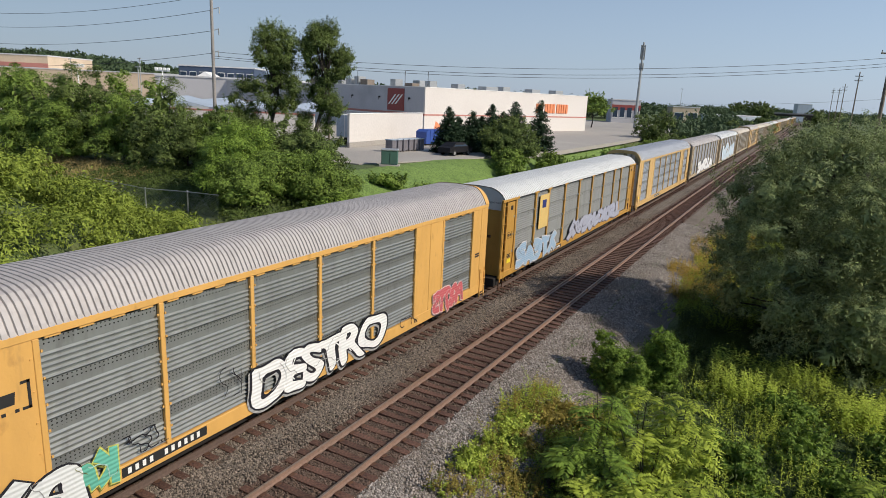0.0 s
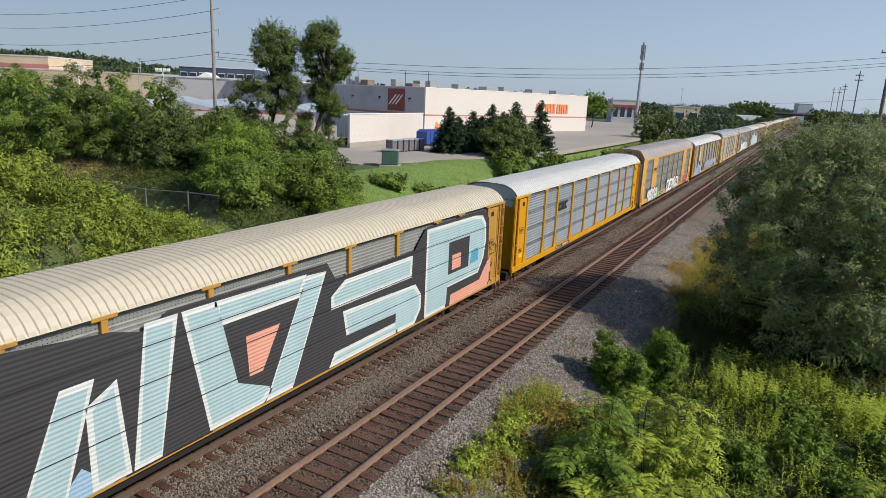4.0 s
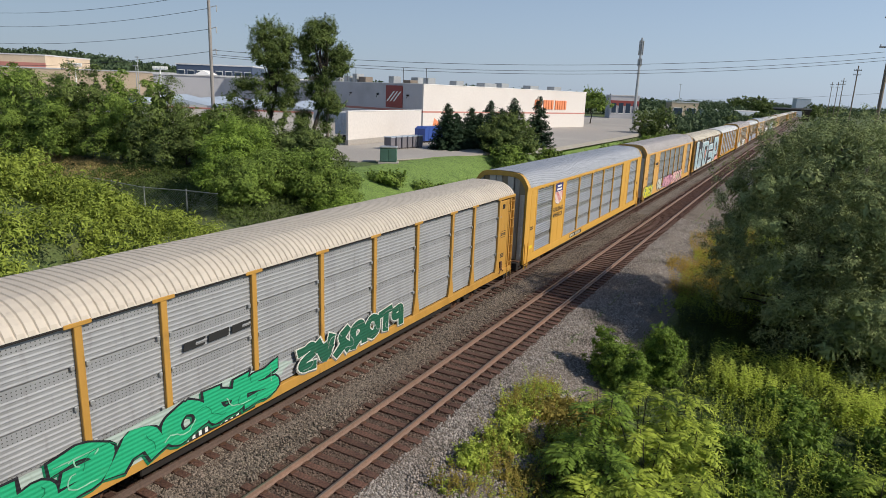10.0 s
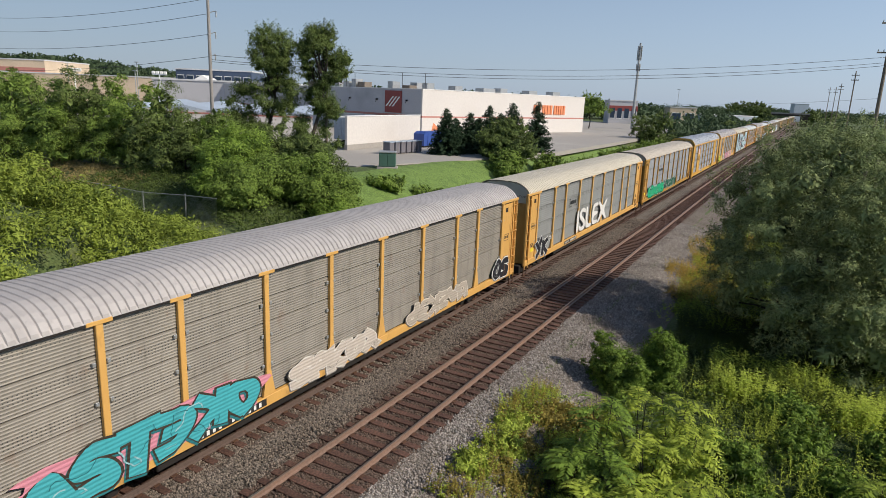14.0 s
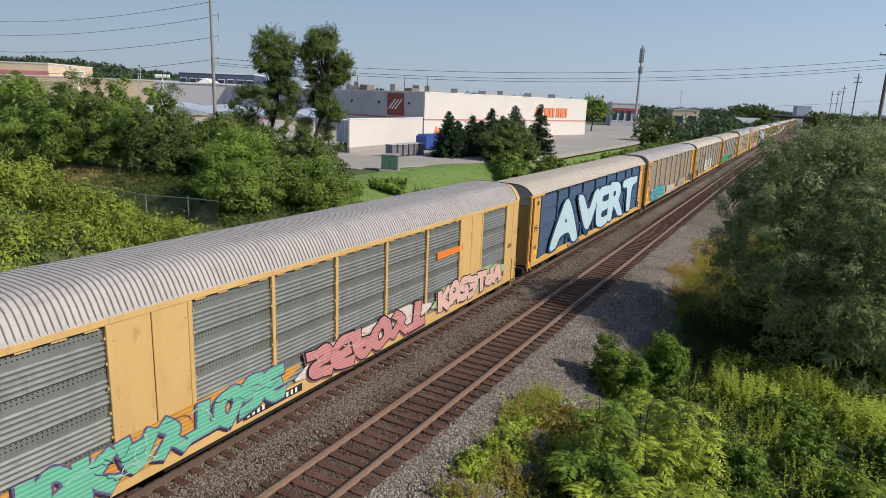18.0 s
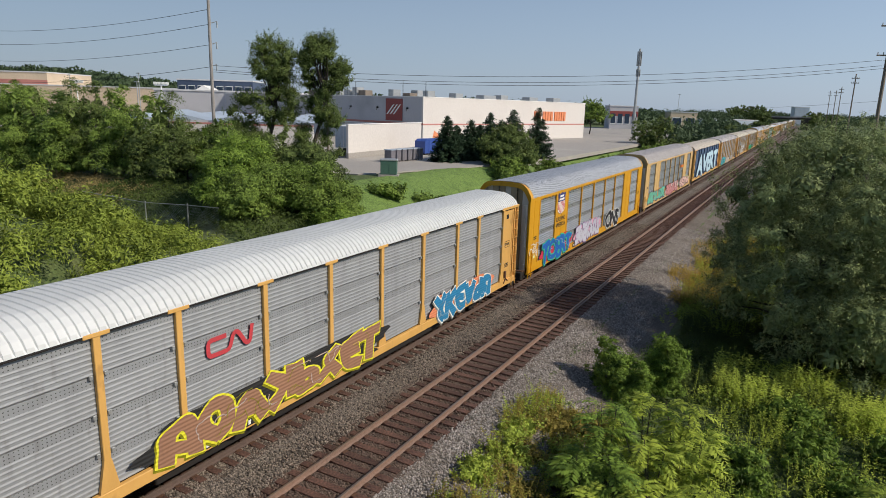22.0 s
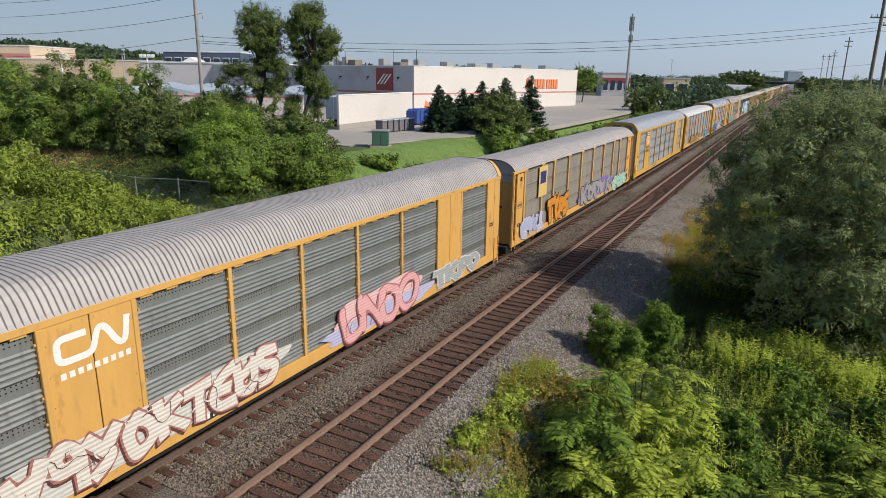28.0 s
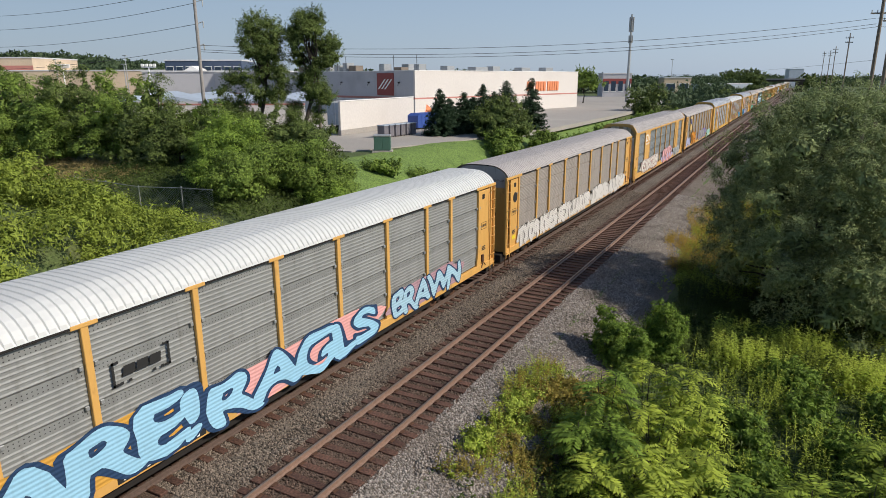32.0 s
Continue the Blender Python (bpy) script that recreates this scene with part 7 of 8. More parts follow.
for i, (x, y, w, h) in enumerate(((9.6, 19.4, 1.6, 1.1), (11.4, 21.6, 2.0, 1.3), (13.8, 22.8, 2.2, 1.5), (8.6, 20.6, 1.3, 1.0), (16.5, 24.0, 2.6, 1.7), (12.2, 19.2, 1.6, 1.2), (10.2, 17.4, 1.5, 1.1), (18.5, 22.5, 2.6, 1.7), (15.0, 26.0, 2.4, 1.6), (10.6, 24.4, 1.8, 1.3))):
    tree("low_shrub", "low dark green shrub among the weeds", x, y, heap(rs, w, w, h, 10, 0.1), 3600, 0.13, M["leaf_bush"], 260 + i, "shrub", (1.0, 0.5), 0.03, "shrubs among the weeds", 0.18, 0.2, 0.15, 45)


for i, (x, y, w, h) in enumerate(((3.1, 17.6, 1.3, 0.7), (3.5, 18.8, 1.4, 0.8), (4.0, 19.8, 1.3, 0.9), (3.3, 16.2, 1.3, 0.7), (4.3, 18.3, 1.3, 0.9), (4.0, 16.9, 1.4, 0.9), (3.0, 14.9, 1.2, 0.6), (3.9, 15.4, 1.4, 0.8), (4.8, 19.6, 1.3, 1.0), (4.9, 17.4, 1.4, 1.0))):
    tree("gravel_shrub", "low olive and rust-tinged shrub at the gravel edge", x, y, heap(rs, w, w, h, 9, 0.1), 2200, 0.1, M["leaf_olive"] if i % 3 else M["leaf_weed"], 280 + i, "shrub", (1.0, 0.5), 0.02, "low shrubs on the gravel", 0.14, 0.2, 0.2, 40)


# far woods on both sides of the line, and on the hill
def woods(name, label, pts, n, size, hmin, hmax, seed, width, material):
    rng = np.random.RandomState(seed)
    pts = np.array(pts, float)
    k = rng.uniform(0, len(pts) - 1.001, n)
    i = k.astype(int)
    base = pts[i] + (pts[i + 1] - pts[i]) * (k - i)[:, None]
    xy = base + rng.normal(0, width, (n, 2))
    f = 14.0 / size
    top = hmin + (hmax - hmin) * (0.5 + 0.3 * np.sin(xy[:, 0] * 0.011 * f + xy[:, 1] * 0.007 * f) * np.sin(xy[:, 1] * 0.0031 * f + seed + xy[:, 0] * 0.019 * f) + 0.2 * np.sin(xy[:, 0] * 0.05 * f) * np.sin(xy[:, 1] * 0.043 * f))
    z = height(xy[:, 0], xy[:, 1]) + top * rng.uniform(0, 1, n) ** 0.5
    out = rng.normal(0, 1, (n, 3))
    ob = new(name, leaf_mesh(name, np.column_stack([xy, z]), size, out, material, (1.0, 0.8), 0.6, seed))
    tagged(ob, label, "woods", kind="stuff")


woods("far_woods", "distant belt of green trees along the railway", [(-15, 165), (-17, 260), (-20, 420), (-26, 700), (-40, 1000)], 30000, 0.9, 2.5, 7.5, 301, 3.5, M["far_leaf"])
woods("far_woods", "distant belt of green trees on the horizon", [(-420, 900), (-260, 950), (-120, 980), (-30, 1000), (40, 900), (200, 800), (420, 700)], 60000, 1.5, 6, 15, 302, 25, M["far_leaf"])
woods("far_woods", "belt of trees beside the far tracks", [(13, 95), (15, 140), (17, 260), (24, 500), (30, 900)], 15000, 1.2, 2, 5.5, 303, 3.5, M["far_leaf"])
woods("far_woods", "trees between the far shops", [(-60, 300), (-100, 330), (-150, 300), (-200, 260)], 9000, 1.6, 4, 9, 305, 8, M["far_leaf"])
woods("hill_woods", "wooded hill behind the shops", [(-900, 330), (-700, 330), (-560, 330), (-480, 340), (-380, 420), (-250, 520)], 60000, 2.6, 5, 15, 304, 45, M["far_leaf"])


# where the line passes out of sight: a road bridge between tall trees, and low sheds beyond the fields
th = thing("road_bridge", "dark low road bridge over the railway in the distance", "bridge", pose(-3, 560, -0.5))
part("deck", box(bmesh.new(), (-26, -5, 6.9), (13, 5, 8.2), 0.1), M["bark"], th)
part("parapet", box(bmesh.new(), (-26, -5.1, 8.204), (13, -4.8, 9.2), 0.05), M["polegrey"], th)
for q in (-24, 9):
    part("abutment", box(bmesh.new(), (q - 2, -5, -1.5), (q + 3, 5, 6.896), 0.1), M["bark"], th)
for i, (x, y, w, h, n) in enumerate(((-14.5, 395, 14, 14, 7000), (-19, 430, 16, 15, 7000), (-13, 350, 8, 9, 4000), (-30, 470, 18, 14, 6000), (-13, 300, 8, 8, 4000), (-15, 250, 8, 8, 5000), (14, 590, 18, 17, 5000), (24, 610, 20, 15, 5000), (-24, 585, 16, 14, 4000), (19.6, 140, 7, 7.5, 6000), (25.6, 146, 8, 6.5, 6000))):
    tree("distant_tree", "distant rounded dark green tree beside the railway", x, y, heap(rs, w, w, h, 16, 0.12), n, 0.42 if y < 320 else 0.75, M["leaf_dark"], 320 + i, "tree", (1.0, 0.6), 0.2, "distant trees", 0.8)
far_building("grey_block", "distant blue-grey block behind the railway bridge", -4, 720, 8, 724, 0, 17, 12, M["greenhouse"])
far_building("long_shed", "long low pale shed across the fields", 70, 720, 210, 660, -1, 6, 30, M["greenhouse"])
far_building("long_shed", "low white shed across the fields", 110, 520, 190, 480, -1, 5, 24, M["white_wall"])


# ---- lettering, emblems and graffiti ----
BLK, WHT, PINK = (0.02, 0.02, 0.025), (0.74, 0.74, 0.72), (0.62, 0.33, 0.35)


def bracket_emblem(car, y, z, w, h, x):
    """Black bracketed freight emblem, drawn as plain shapes."""
    def fill(bm):
        for s in (-1, 1):
            a, b = sorted((y + s * w / 2, y + s * (w / 2 - 0.06)))
            box(bm, (x, a, z - h / 2), (x + 0.004, b, z + h / 2))
            a, b = sorted((y + s * w / 2, y + s * (w / 2 - 0.18)))
            box(bm, (x, a, z + h / 2 - 0.06), (x + 0.004, b, z + h / 2))
            box(bm, (x, a, z - h / 2), (x + 0.004, b, z - h / 2 + 0.06))
        q = y - w * 0.33
        for i in range(3):
            ww = w * 0.2
            vs = [bm.verts.new((x + 0.004, q + dy, zz)) for dy, zz in ((0, z - h * 0.2), (ww, z - h * 0.2), (ww + 0.03, z + h * 0.22), (0.03, z + h * 0.22))]
            bm.faces.new(vs)
            q += ww + w * 0.025
        for dy in (-0.36, -0.22, 0.2, 0.34):
            box(bm, (x, y + dy * w - 0.04, z - h * 0.5), (x + 0.004, y + dy * w + 0.04, z - h * 0.38))
    bm = bmesh.new()
    fill(bm)
    part("emblem", bm, M["black"], car, "black bracket emblem")


def block_emblem(car, y, z, w, h, x, material, label):
    """A row of plain leaning blocks in the place of a lettered emblem."""
    bm = bmesh.new()
    n = 3
    for i in range(n):
        q, ww = y - w / 2 + i * w / n, w / n * 0.86
        for za, zb, cut in ((0, 0.3, 0), (0.3, 0.7, 0.45 if i != 1 else 0.0), (0.7, 1.0, 0)):
            vs = [bm.verts.new((x + 0.004, q + cut * ww * 0 + dy + 0.12 * zz * h, z - h / 2 + zz * h)) for dy, zz in ((0, za), (ww * (1 - cut), za), (ww * (1 - cut), zb), (0, zb))]
            bm.faces.new(vs)
    part("emblem", bm, material, car, label)


def band_emblem(car, y, z, w, h, x, material, label):
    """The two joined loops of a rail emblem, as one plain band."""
    bm = bmesh.new()
    v = h / 2
    ribbon(bm, [(y - 0.1 * w, z + v), (y - 0.5 * w, z + v), (y - 0.5 * w, z - v), (y - 0.04 * w, z - v), (y + 0.06 * w, z + v), (y + 0.16 * w, z + v), (y + 0.34 * w, z - v), (y + 0.44 * w, z - v), (y + 0.5 * w, z + v * 1.3)], h * 0.15, x)
    part("emblem", bm, material, car, label)


def shield_emblem(car, y, z, w, h, x):
    """Blue-topped shield with red and white stripes, and the slogan below it."""
    def edge(t):
        return [(-0.5, 0.36), (-0.42, 0.44), (-0.2, 0.4), (0, 0.5), (0.2, 0.4), (0.42, 0.44), (0.5, 0.36), (0.44, 0.2), (0.48, 0.06), (0.5, -0.1), (0.47, -0.26), (0.38, -0.38), (0.22, -0.46), (0, -0.5), (-0.22, -0.46), (-0.38, -0.38), (-0.47, -0.26), (-0.5, -0.1), (-0.48, 0.06), (-0.44, 0.2)][t]
    bm = bmesh.new()
    patch(bm, [(y + w * 1.03 * edge(i)[0], z + h * 1.025 * edge(i)[1]) for i in range(20)], x)
    sh = part("shield", bm, M["navy"], car, "shield with a blue head and red and white stripes")
    bm = bmesh.new()
    patch(bm, [(y + w * edge(i)[0], z + h * edge(i)[1]) for i in range(20)], x + 0.003)
    part("shield_field", bm, M["white"], sh)
    bm = bmesh.new()
    top = [edge(i) for i in (0, 1, 2, 3, 4, 5, 6, 7)] + [(0.485, 0.06), (-0.485, 0.06), edge(19)]
    patch(bm, [(y + w * a, z + h * b) for a, b in top], x + 0.006)
    part("shield_head", bm, M["navy"], sh)
    for i in range(6):
        bm = bmesh.new()
        q = -0.43 + i * 0.165
        low = -0.5 + 0.5 * abs(q + 0.04) ** 1.8 * 2
        box(bm, (x + 0.0061, y + w * q, z + h * (low + 0.02)), (x + 0.0062, y + w * (q + 0.08), z + h * 0.05))
        part("stripe", bm, M["redpaint"], sh)
    bm = bmesh.new()
    bars(bm, y, z + h * 0.3, w * 0.5, h * 0.085, x + 0.007)
    bars(bm, y, z + h * 0.16, w * 0.66, h * 0.085, x + 0.007)
    part("name_bars", bm, M["white"], sh)
    for word, zz in (("BUILDING", z - h * 0.72), ("AMERICA", z - h * 0.98)):
        me = letters(word, 0.36)
        co = np.zeros(len(me.vertices) * 3)
        me.vertices.foreach_get("co", co)
        co = co.reshape(-1, 3)
        co[:, 1] *= w * 1.28 / (co[:, 1].max() - co[:, 1].min())
        fs = [tuple(f.vertices) for f in me.polygons]
        V, F = [], []
        for i, (dy, dz) in enumerate(((-0.009, -0.006), (0.009, -0.006), (-0.009, 0.006), (0.009, 0.006))):
            F += [tuple(k + len(V) for k in f) for f in fs]
            V += [tuple(q) for q in co + (x + 0.002 + 0.0004 * i, y + dy, zz + dz)]
        me = mesh_of("slogan", V, F, M["black"])
        child("slogan", me, car, "black slogan lettering")


FX, TX = HALF_W + 0.016, HALF_W - 0.02
bracket_emblem(C0, -8.1, 3.75, 1.75, 0.6, FX)
tag_piece(C0, "DESTRO", 1.75, 1.5, 6.4, 1.15, WHT, BLK, 1, label="white bubble-letter graffiti with black outlines")
tag_piece(C0, "#4", -8.52, 1.42, 4.2, 1.05, (0.62, 0.64, 0.63), BLK, 2, label="grey-white bubble-letter graffiti")
squiggles(C0, 3, -5.47, -4.11, 1.35, 1.9, BLK, 7)
squiggles(C0, 4, -2.63, -1.90, 1.5, 2.6, BLK, 4, thick=0.025)
squiggles(C0, 5, -11.98, -10.82, 1.4, 2.1, BLK, 6)
tag_piece(C0, "#5", 9.76, 1.35, 2.6, 0.9, (0.5, 0.12, 0.13), (0.66, 0.45, 0.42), 6, label="dull red graffiti")
squiggles(C0, 7, 5.98, 7.24, 1.0, 1.6, BLK, 5)
tag_piece(C0, "#2", -6.10, 1.45, 1.0, 0.75, (0.12, 0.4, 0.3), (0.5, 0.5, 0.12), 8, label="green and yellow graffiti")

block_emblem(C1, -6.05, 3.55, 1.7, 0.5, TX, M["black"], "black block emblem")

def mural(car, shapes, x):
    """Big square-cut roller letters: a pale edge under each pale blue face."""
    for pts in shapes:
        cy, cz = (min(q[0] for q in pts) + max(q[0] for q in pts)) / 2, (min(q[1] for q in pts) + max(q[1] for q in pts)) / 2
        wy, wz = max(q[0] for q in pts) - min(q[0] for q in pts), max(q[1] for q in pts) - min(q[1] for q in pts)
        bm = bmesh.new()
        patch(bm, pts, x)
        le = part("graffiti_letter", bm, spray((0.62, 0.66, 0.66)), car, "huge pale blue roller letter with white edges")
        bm = bmesh.new()
        patch(bm, [(cy + (q - cy) * (1 - 0.3 / wy), cz + (k - cz) * (1 - 0.3 / wz)) for q, k in pts], x + 0.004)
        part("graffiti_fill", bm, spray((0.36, 0.5, 0.54)), le)


def flat_patch(car, pts, x, col, name="graffiti_patch"):
    bm = bmesh.new()
    patch(bm, pts, x)
    part(name, bm, spray(col), car)


MX = HALF_W + 0.044
DKG, PEACH = (0.05, 0.05, 0.055), (0.68, 0.33, 0.25)
flat_patch(C2, [(-12.35, 0.98), (12.0, 0.98), (12.0, 3.2), (11.9, 4.3), (11.3, 4.78), (6.2, 4.74), (5.7, 4.3), (5.4, 3.98), (0.6, 3.95), (0.2, 4.55), (-5.6, 4.6), (-6.0, 4.2), (-7.0, 4.5), (-9.3, 4.76), (-12.3, 4.76)], MX, DKG, "graffiti_ground")
mural(C2, [[(-11.5, 1.0), (-9.65, 1.0), (-9.65, 4.7), (-11.5, 4.7)],
           [(-9.3, 1.0), (-8.3, 1.0), (-7.45, 3.6), (-8.2, 3.6)],
           [(-7.7, 3.0), (-6.95, 3.4), (-6.75, 1.0), (-7.7, 1.0)],
           [(-6.7, 1.0), (-5.95, 1.0), (-5.3, 4.45), (-6.2, 4.45)],
           [(-5.2, 4.45), (-4.15, 4.45), (-3.5, 1.9), (-2.2, 1.3), (-2.6, 1.0), (-4.5, 1.0)],
           [(-2.5, 1.0), (-1.4, 1.0), (0.15, 4.3), (-0.75, 4.35)],
           [(-4.2, 3.75), (-1.0, 3.75), (-0.75, 4.4), (-4.2, 4.45)],
           [(0.4, 2.95), (5.2, 2.95), (5.24, 3.8), (1.1, 3.8), (0.4, 3.4)],
           [(1.2, 1.85), (4.2, 1.8), (4.2, 1.0), (5.5, 0.98), (5.95, 1.5), (5.95, 2.1), (5.5, 2.6), (1.0, 2.75)],
           [(0.3, 1.0), (4.3, 1.0), (4.3, 1.45), (0.6, 1.45)],
           [(6.25, 0.98), (7.97, 0.98), (8.03, 1.85), (11.0, 1.87), (11.5, 2.5), (11.68, 3.3), (11.6, 4.1), (11.2, 4.52), (10.4, 4.62), (6.25, 4.64)]], MX + 0.004)
flat_patch(C2, [(8.09, 2.4), (9.96, 2.4), (9.96, 3.8), (8.09, 3.8)], MX + 0.012, DKG)
flat_patch(C2, [(8.4, 2.55), (9.2, 2.55), (9.2, 3.2), (8.4, 3.2)], MX + 0.016, PEACH)
flat_patch(C2, [(8.35, 0.98), (12.3, 0.98), (12.3, 2.4), (11.9, 2.2), (11.2, 1.5), (8.4, 1.45)], MX + 0.006, PEACH)
flat_patch(C2, [(-3.1, 2.0), (-2.6, 2.0), (-1.9, 3.2), (-3.2, 3.2)], MX + 0.006, PEACH)
flat_patch(C2, [(-8.6, 0.98), (-7.2, 0.98), (-7.9, 1.7)], MX + 0.003, (0.3, 0.45, 0.6))
flat_patch(C2, [(10.1, 2.45), (10.9, 2.5), (10.9, 3.1), (10.2, 3.05)], MX + 0.014, (0.1, 0.34, 0.5))

for q in (2.11, 3.01, 3.91):
    part("sheet_joint", box(bmesh.new(), (MX + 0.018, -12.2, q - 0.012), (MX + 0.021, 11.9, q + 0.012)), M["black"], C2)
squiggles(C2, 20, 12.1, 12.95, 2.5, 3.1, BLK, 4, thick=0.05)

bracket_emblem(C3, -8.1, 3.75, 1.75, 0.6, FX)
tag_piece(C3, "#6", -1.43, 1.45, 5.0, 1.0, (0.58, 0.3, 0.36), BLK, 21, back=(0.32, 0.12, 0.24), label="purple and pink graffiti letters")
tag_piece(C3, "BROOK", 4.30, 1.5, 5.6, 1.05, (0.68, 0.42, 0.4), BLK, 22, back=(0.42, 0.5, 0.28), label="pink graffiti letters")
tag_piece(C3, "GREY", -11.2, 1.4, 3.8, 0.85, (0.62, 0.6, 0.06), BLK, 23, back=(0.2, 0.45, 0.5), label="yellow and turquoise graffiti")
tag_piece(C3, "#2", -6.10, 1.55, 2.0, 0.95, (0.5, 0.5, 0.42), BLK, 24, label="sketched pair of boots in black and cream")
squiggles(C3, 25, 7.76, 8.81, 1.4, 2.0, (0.45, 0.2, 0.08), 4)

for c in (C4, C10, C12):
    shield_emblem(c, -8.25, 4.2, 1.35, 1.35, FX)

block_emblem(C5, -5.47, 3.45, 2.3, 0.22, TX, M["black"], "black name bar")
tag_piece(C5, "#6", -7.36, 1.6, 7.6, 0.95, (0.02, 0.36, 0.17), BLK, 31, back=(0.36, 0.44, 0.4), label="green and grey block-letter graffiti")
tag_piece(C5, "#7", 0.31, 1.6, 5.8, 0.85, (0.02, 0.1, 0.06), (0.6, 0.6, 0.55), 32, label="dark green graffiti letters")

bracket_emblem(C6, -5.47, 3.53, 1.6, 0.55, TX)
tag_piece(C6, "ISLEX", -1.01, 2.12, 7.4, 1.55, (0.68, 0.67, 0.64), (0.68, 0.67, 0.64), 33, label="tall white roller-painted letters", wild=0.15, bold=0.3, rim=0.2)
tag_piece(C6, "#2", -11.04, 1.55, 1.9, 0.95, BLK, (0.68, 0.68, 0.66), 34, label="black graffiti letters with white edges")
squiggles(C6, 35, -9.98, -9.25, 1.7, 2.0, WHT, 4)

tag_piece(C7, "#6", -7.99, 1.6, 6.4, 1.05, (0.06, 0.36, 0.4), (0.05, 0.04, 0.03), 41, back=(0.6, 0.24, 0.3), label="teal and pink graffiti letters")
ring = part("round_emblem", rod(bmesh.new(), (TX - 0.01, -12.62, 4.1), (TX + 0.002, -12.62, 4.1), 0.4, 28), M["greyblue"], C7, "round grey-blue emblem with a pale centre")
part("emblem_centre", rod(bmesh.new(), (TX - 0.01, -12.62, 4.1), (TX + 0.006, -12.62, 4.1), 0.24, 22), M["palewash"], ring)
for q, z, w, h in ((-12.62, 3.42, 0.5, 0.03), (-12.62, 3.34, 0.5, 0.03), (-12.62, 3.1, 0.25, 0.03), (-12.55, 2.68, 0.75, 0.13)):
    bm = bmesh.new()
    bars(bm, q, z, w, h, TX)
    part("stencil_bar", bm, M["black"], C7)
bm = bmesh.new()
box(bm, (TX, -12.85, 1.75), (TX + 0.004, -12.3, 2.0))
part("warning_sticker", bm, M["sticker"], C7, "yellow warning sticker")
tag_piece(C7, "#5", -1.06, 1.35, 4.6, 0.75, (0.5, 0.44, 0.38), (0.6, 0.56, 0.5), 42, label="faded cream graffiti")
tag_piece(C7, "#6", 5.66, 1.4, 5.0, 0.75, (0.4, 0.35, 0.29), (0.58, 0.52, 0.44), 43, bold=0.55, label="faded cream graffiti")
tag_piece(C7, "#2", 11.86, 1.5, 1.7, 0.9, BLK, WHT, 44, label="black and white graffiti")

tag_piece(C8, "AVERT", 0.25, 2.75, 20.6, 2.75, (0.44, 0.6, 0.68), (0.025, 0.055, 0.12), 45, label="huge pale blue painted letters", wild=0.3, bold=1.4)

tag_piece(C9, "#9", -7.88, 1.58, 7.9, 1.0, (0.14, 0.44, 0.31), (0.12, 0.1, 0.2), 51, back=(0.55, 0.27, 0.06), label="mint green graffiti letters on an orange cloud")
tag_piece(C9, "#6", 0.62, 1.5, 6.9, 1.0, (0.5, 0.22, 0.22), BLK, 52, back=(0.6, 0.52, 0.5), label="pink and black graffiti letters")
tag_piece(C9, "#7", 8.39, 1.6, 6.3, 0.95, (0.64, 0.42, 0.37), BLK, 53, back=(0.35, 0.45, 0.22), label="pale pink graffiti letters")
bm = bmesh.new()
patch(bm, [(5.05, 3.38), (7.3, 3.42), (7.3, 3.66), (5.05, 3.72)], HALF_W + 0.02)
part("orange_strip", bm, spray((0.7, 0.2, 0.04)), C9)

tag_piece(C10, "ONS", 3.98, 1.6, 3.6, 1.15, BLK, WHT, 61, label="black and white graffiti letters")
tag_piece(C10, "#7", -2.32, 1.6, 5.4, 1.1, (0.5, 0.5, 0.58), (0.3, 0.2, 0.35), 62, back=(0.66, 0.34, 0.46), label="pink and lilac graffiti letters")
tag_piece(C10, "TOERT", -8.62, 1.55, 5.0, 1.15, (0.02, 0.12, 0.42), (0.05, 0.42, 0.3), 63, back=(0.5, 0.04, 0.08), label="blue graffiti letters with green edges on red")
squiggles(C10, 64, -13.35, -11.98, 1.6, 2.4, WHT, 6, thick=0.05)

band_emblem(C11, -5.52, 3.55, 1.5, 0.42, TX, M["redpaint"], "red rail emblem band")
tag_piece(C11, "#6", 7.81, 1.5, 5.3, 1.05, (0.03, 0.2, 0.38), (0.75, 0.75, 0.7), 71, back=(0.7, 0.24, 0.12), label="blue and white graffiti letters on red")
tag_piece(C11, "#8", -3.37, 1.6, 9.0, 1.05, (0.3, 0.16, 0.1), (0.72, 0.68, 0.04), 72, back=(0.03, 0.03, 0.03), label="yellow-edged graffiti letters on black")

tag_piece(C13, "#4", 9.55, 1.4, 4.2, 0.85, (0.28, 0.5, 0.42), (0.66, 0.66, 0.55), 81, back=(0.1, 0.08, 0.06), label="mint and yellow graffiti letters")
tag_piece(C13, "#5", 2.72, 1.7, 7.8, 1.25, (0.3, 0.29, 0.28), BLK, 82, back=(0.2, 0.15, 0.5), bold=0.7, rim=0.8, label="black and purple graffiti letters")
tag_piece(C13, "#4", -6.10, 1.85, 3.9, 1.4, (0.6, 0.24, 0.03), BLK, 83, label="orange graffiti letters")
tag_piece(C13, "#4", -10.62, 1.6, 3.4, 0.9, (0.4, 0.42, 0.62), (0.62, 0.62, 0.66), 84, label="lilac and white graffiti")
bm = bmesh.new()
box(bm, (HALF_W + 0.02, -9.78, 3.0), (HALF_W + 0.03, -8.41, 4.75))
panel = part("sign_panel", bm, M["sticker_pale"], C13, "pale yellow panel with a blue emblem")
bm = bmesh.new()
box(bm, (HALF_W + 0.031, -9.57, 3.75), (HALF_W + 0.035, -8.62, 4.45))
part("emblem", bm, M["navy"], panel)

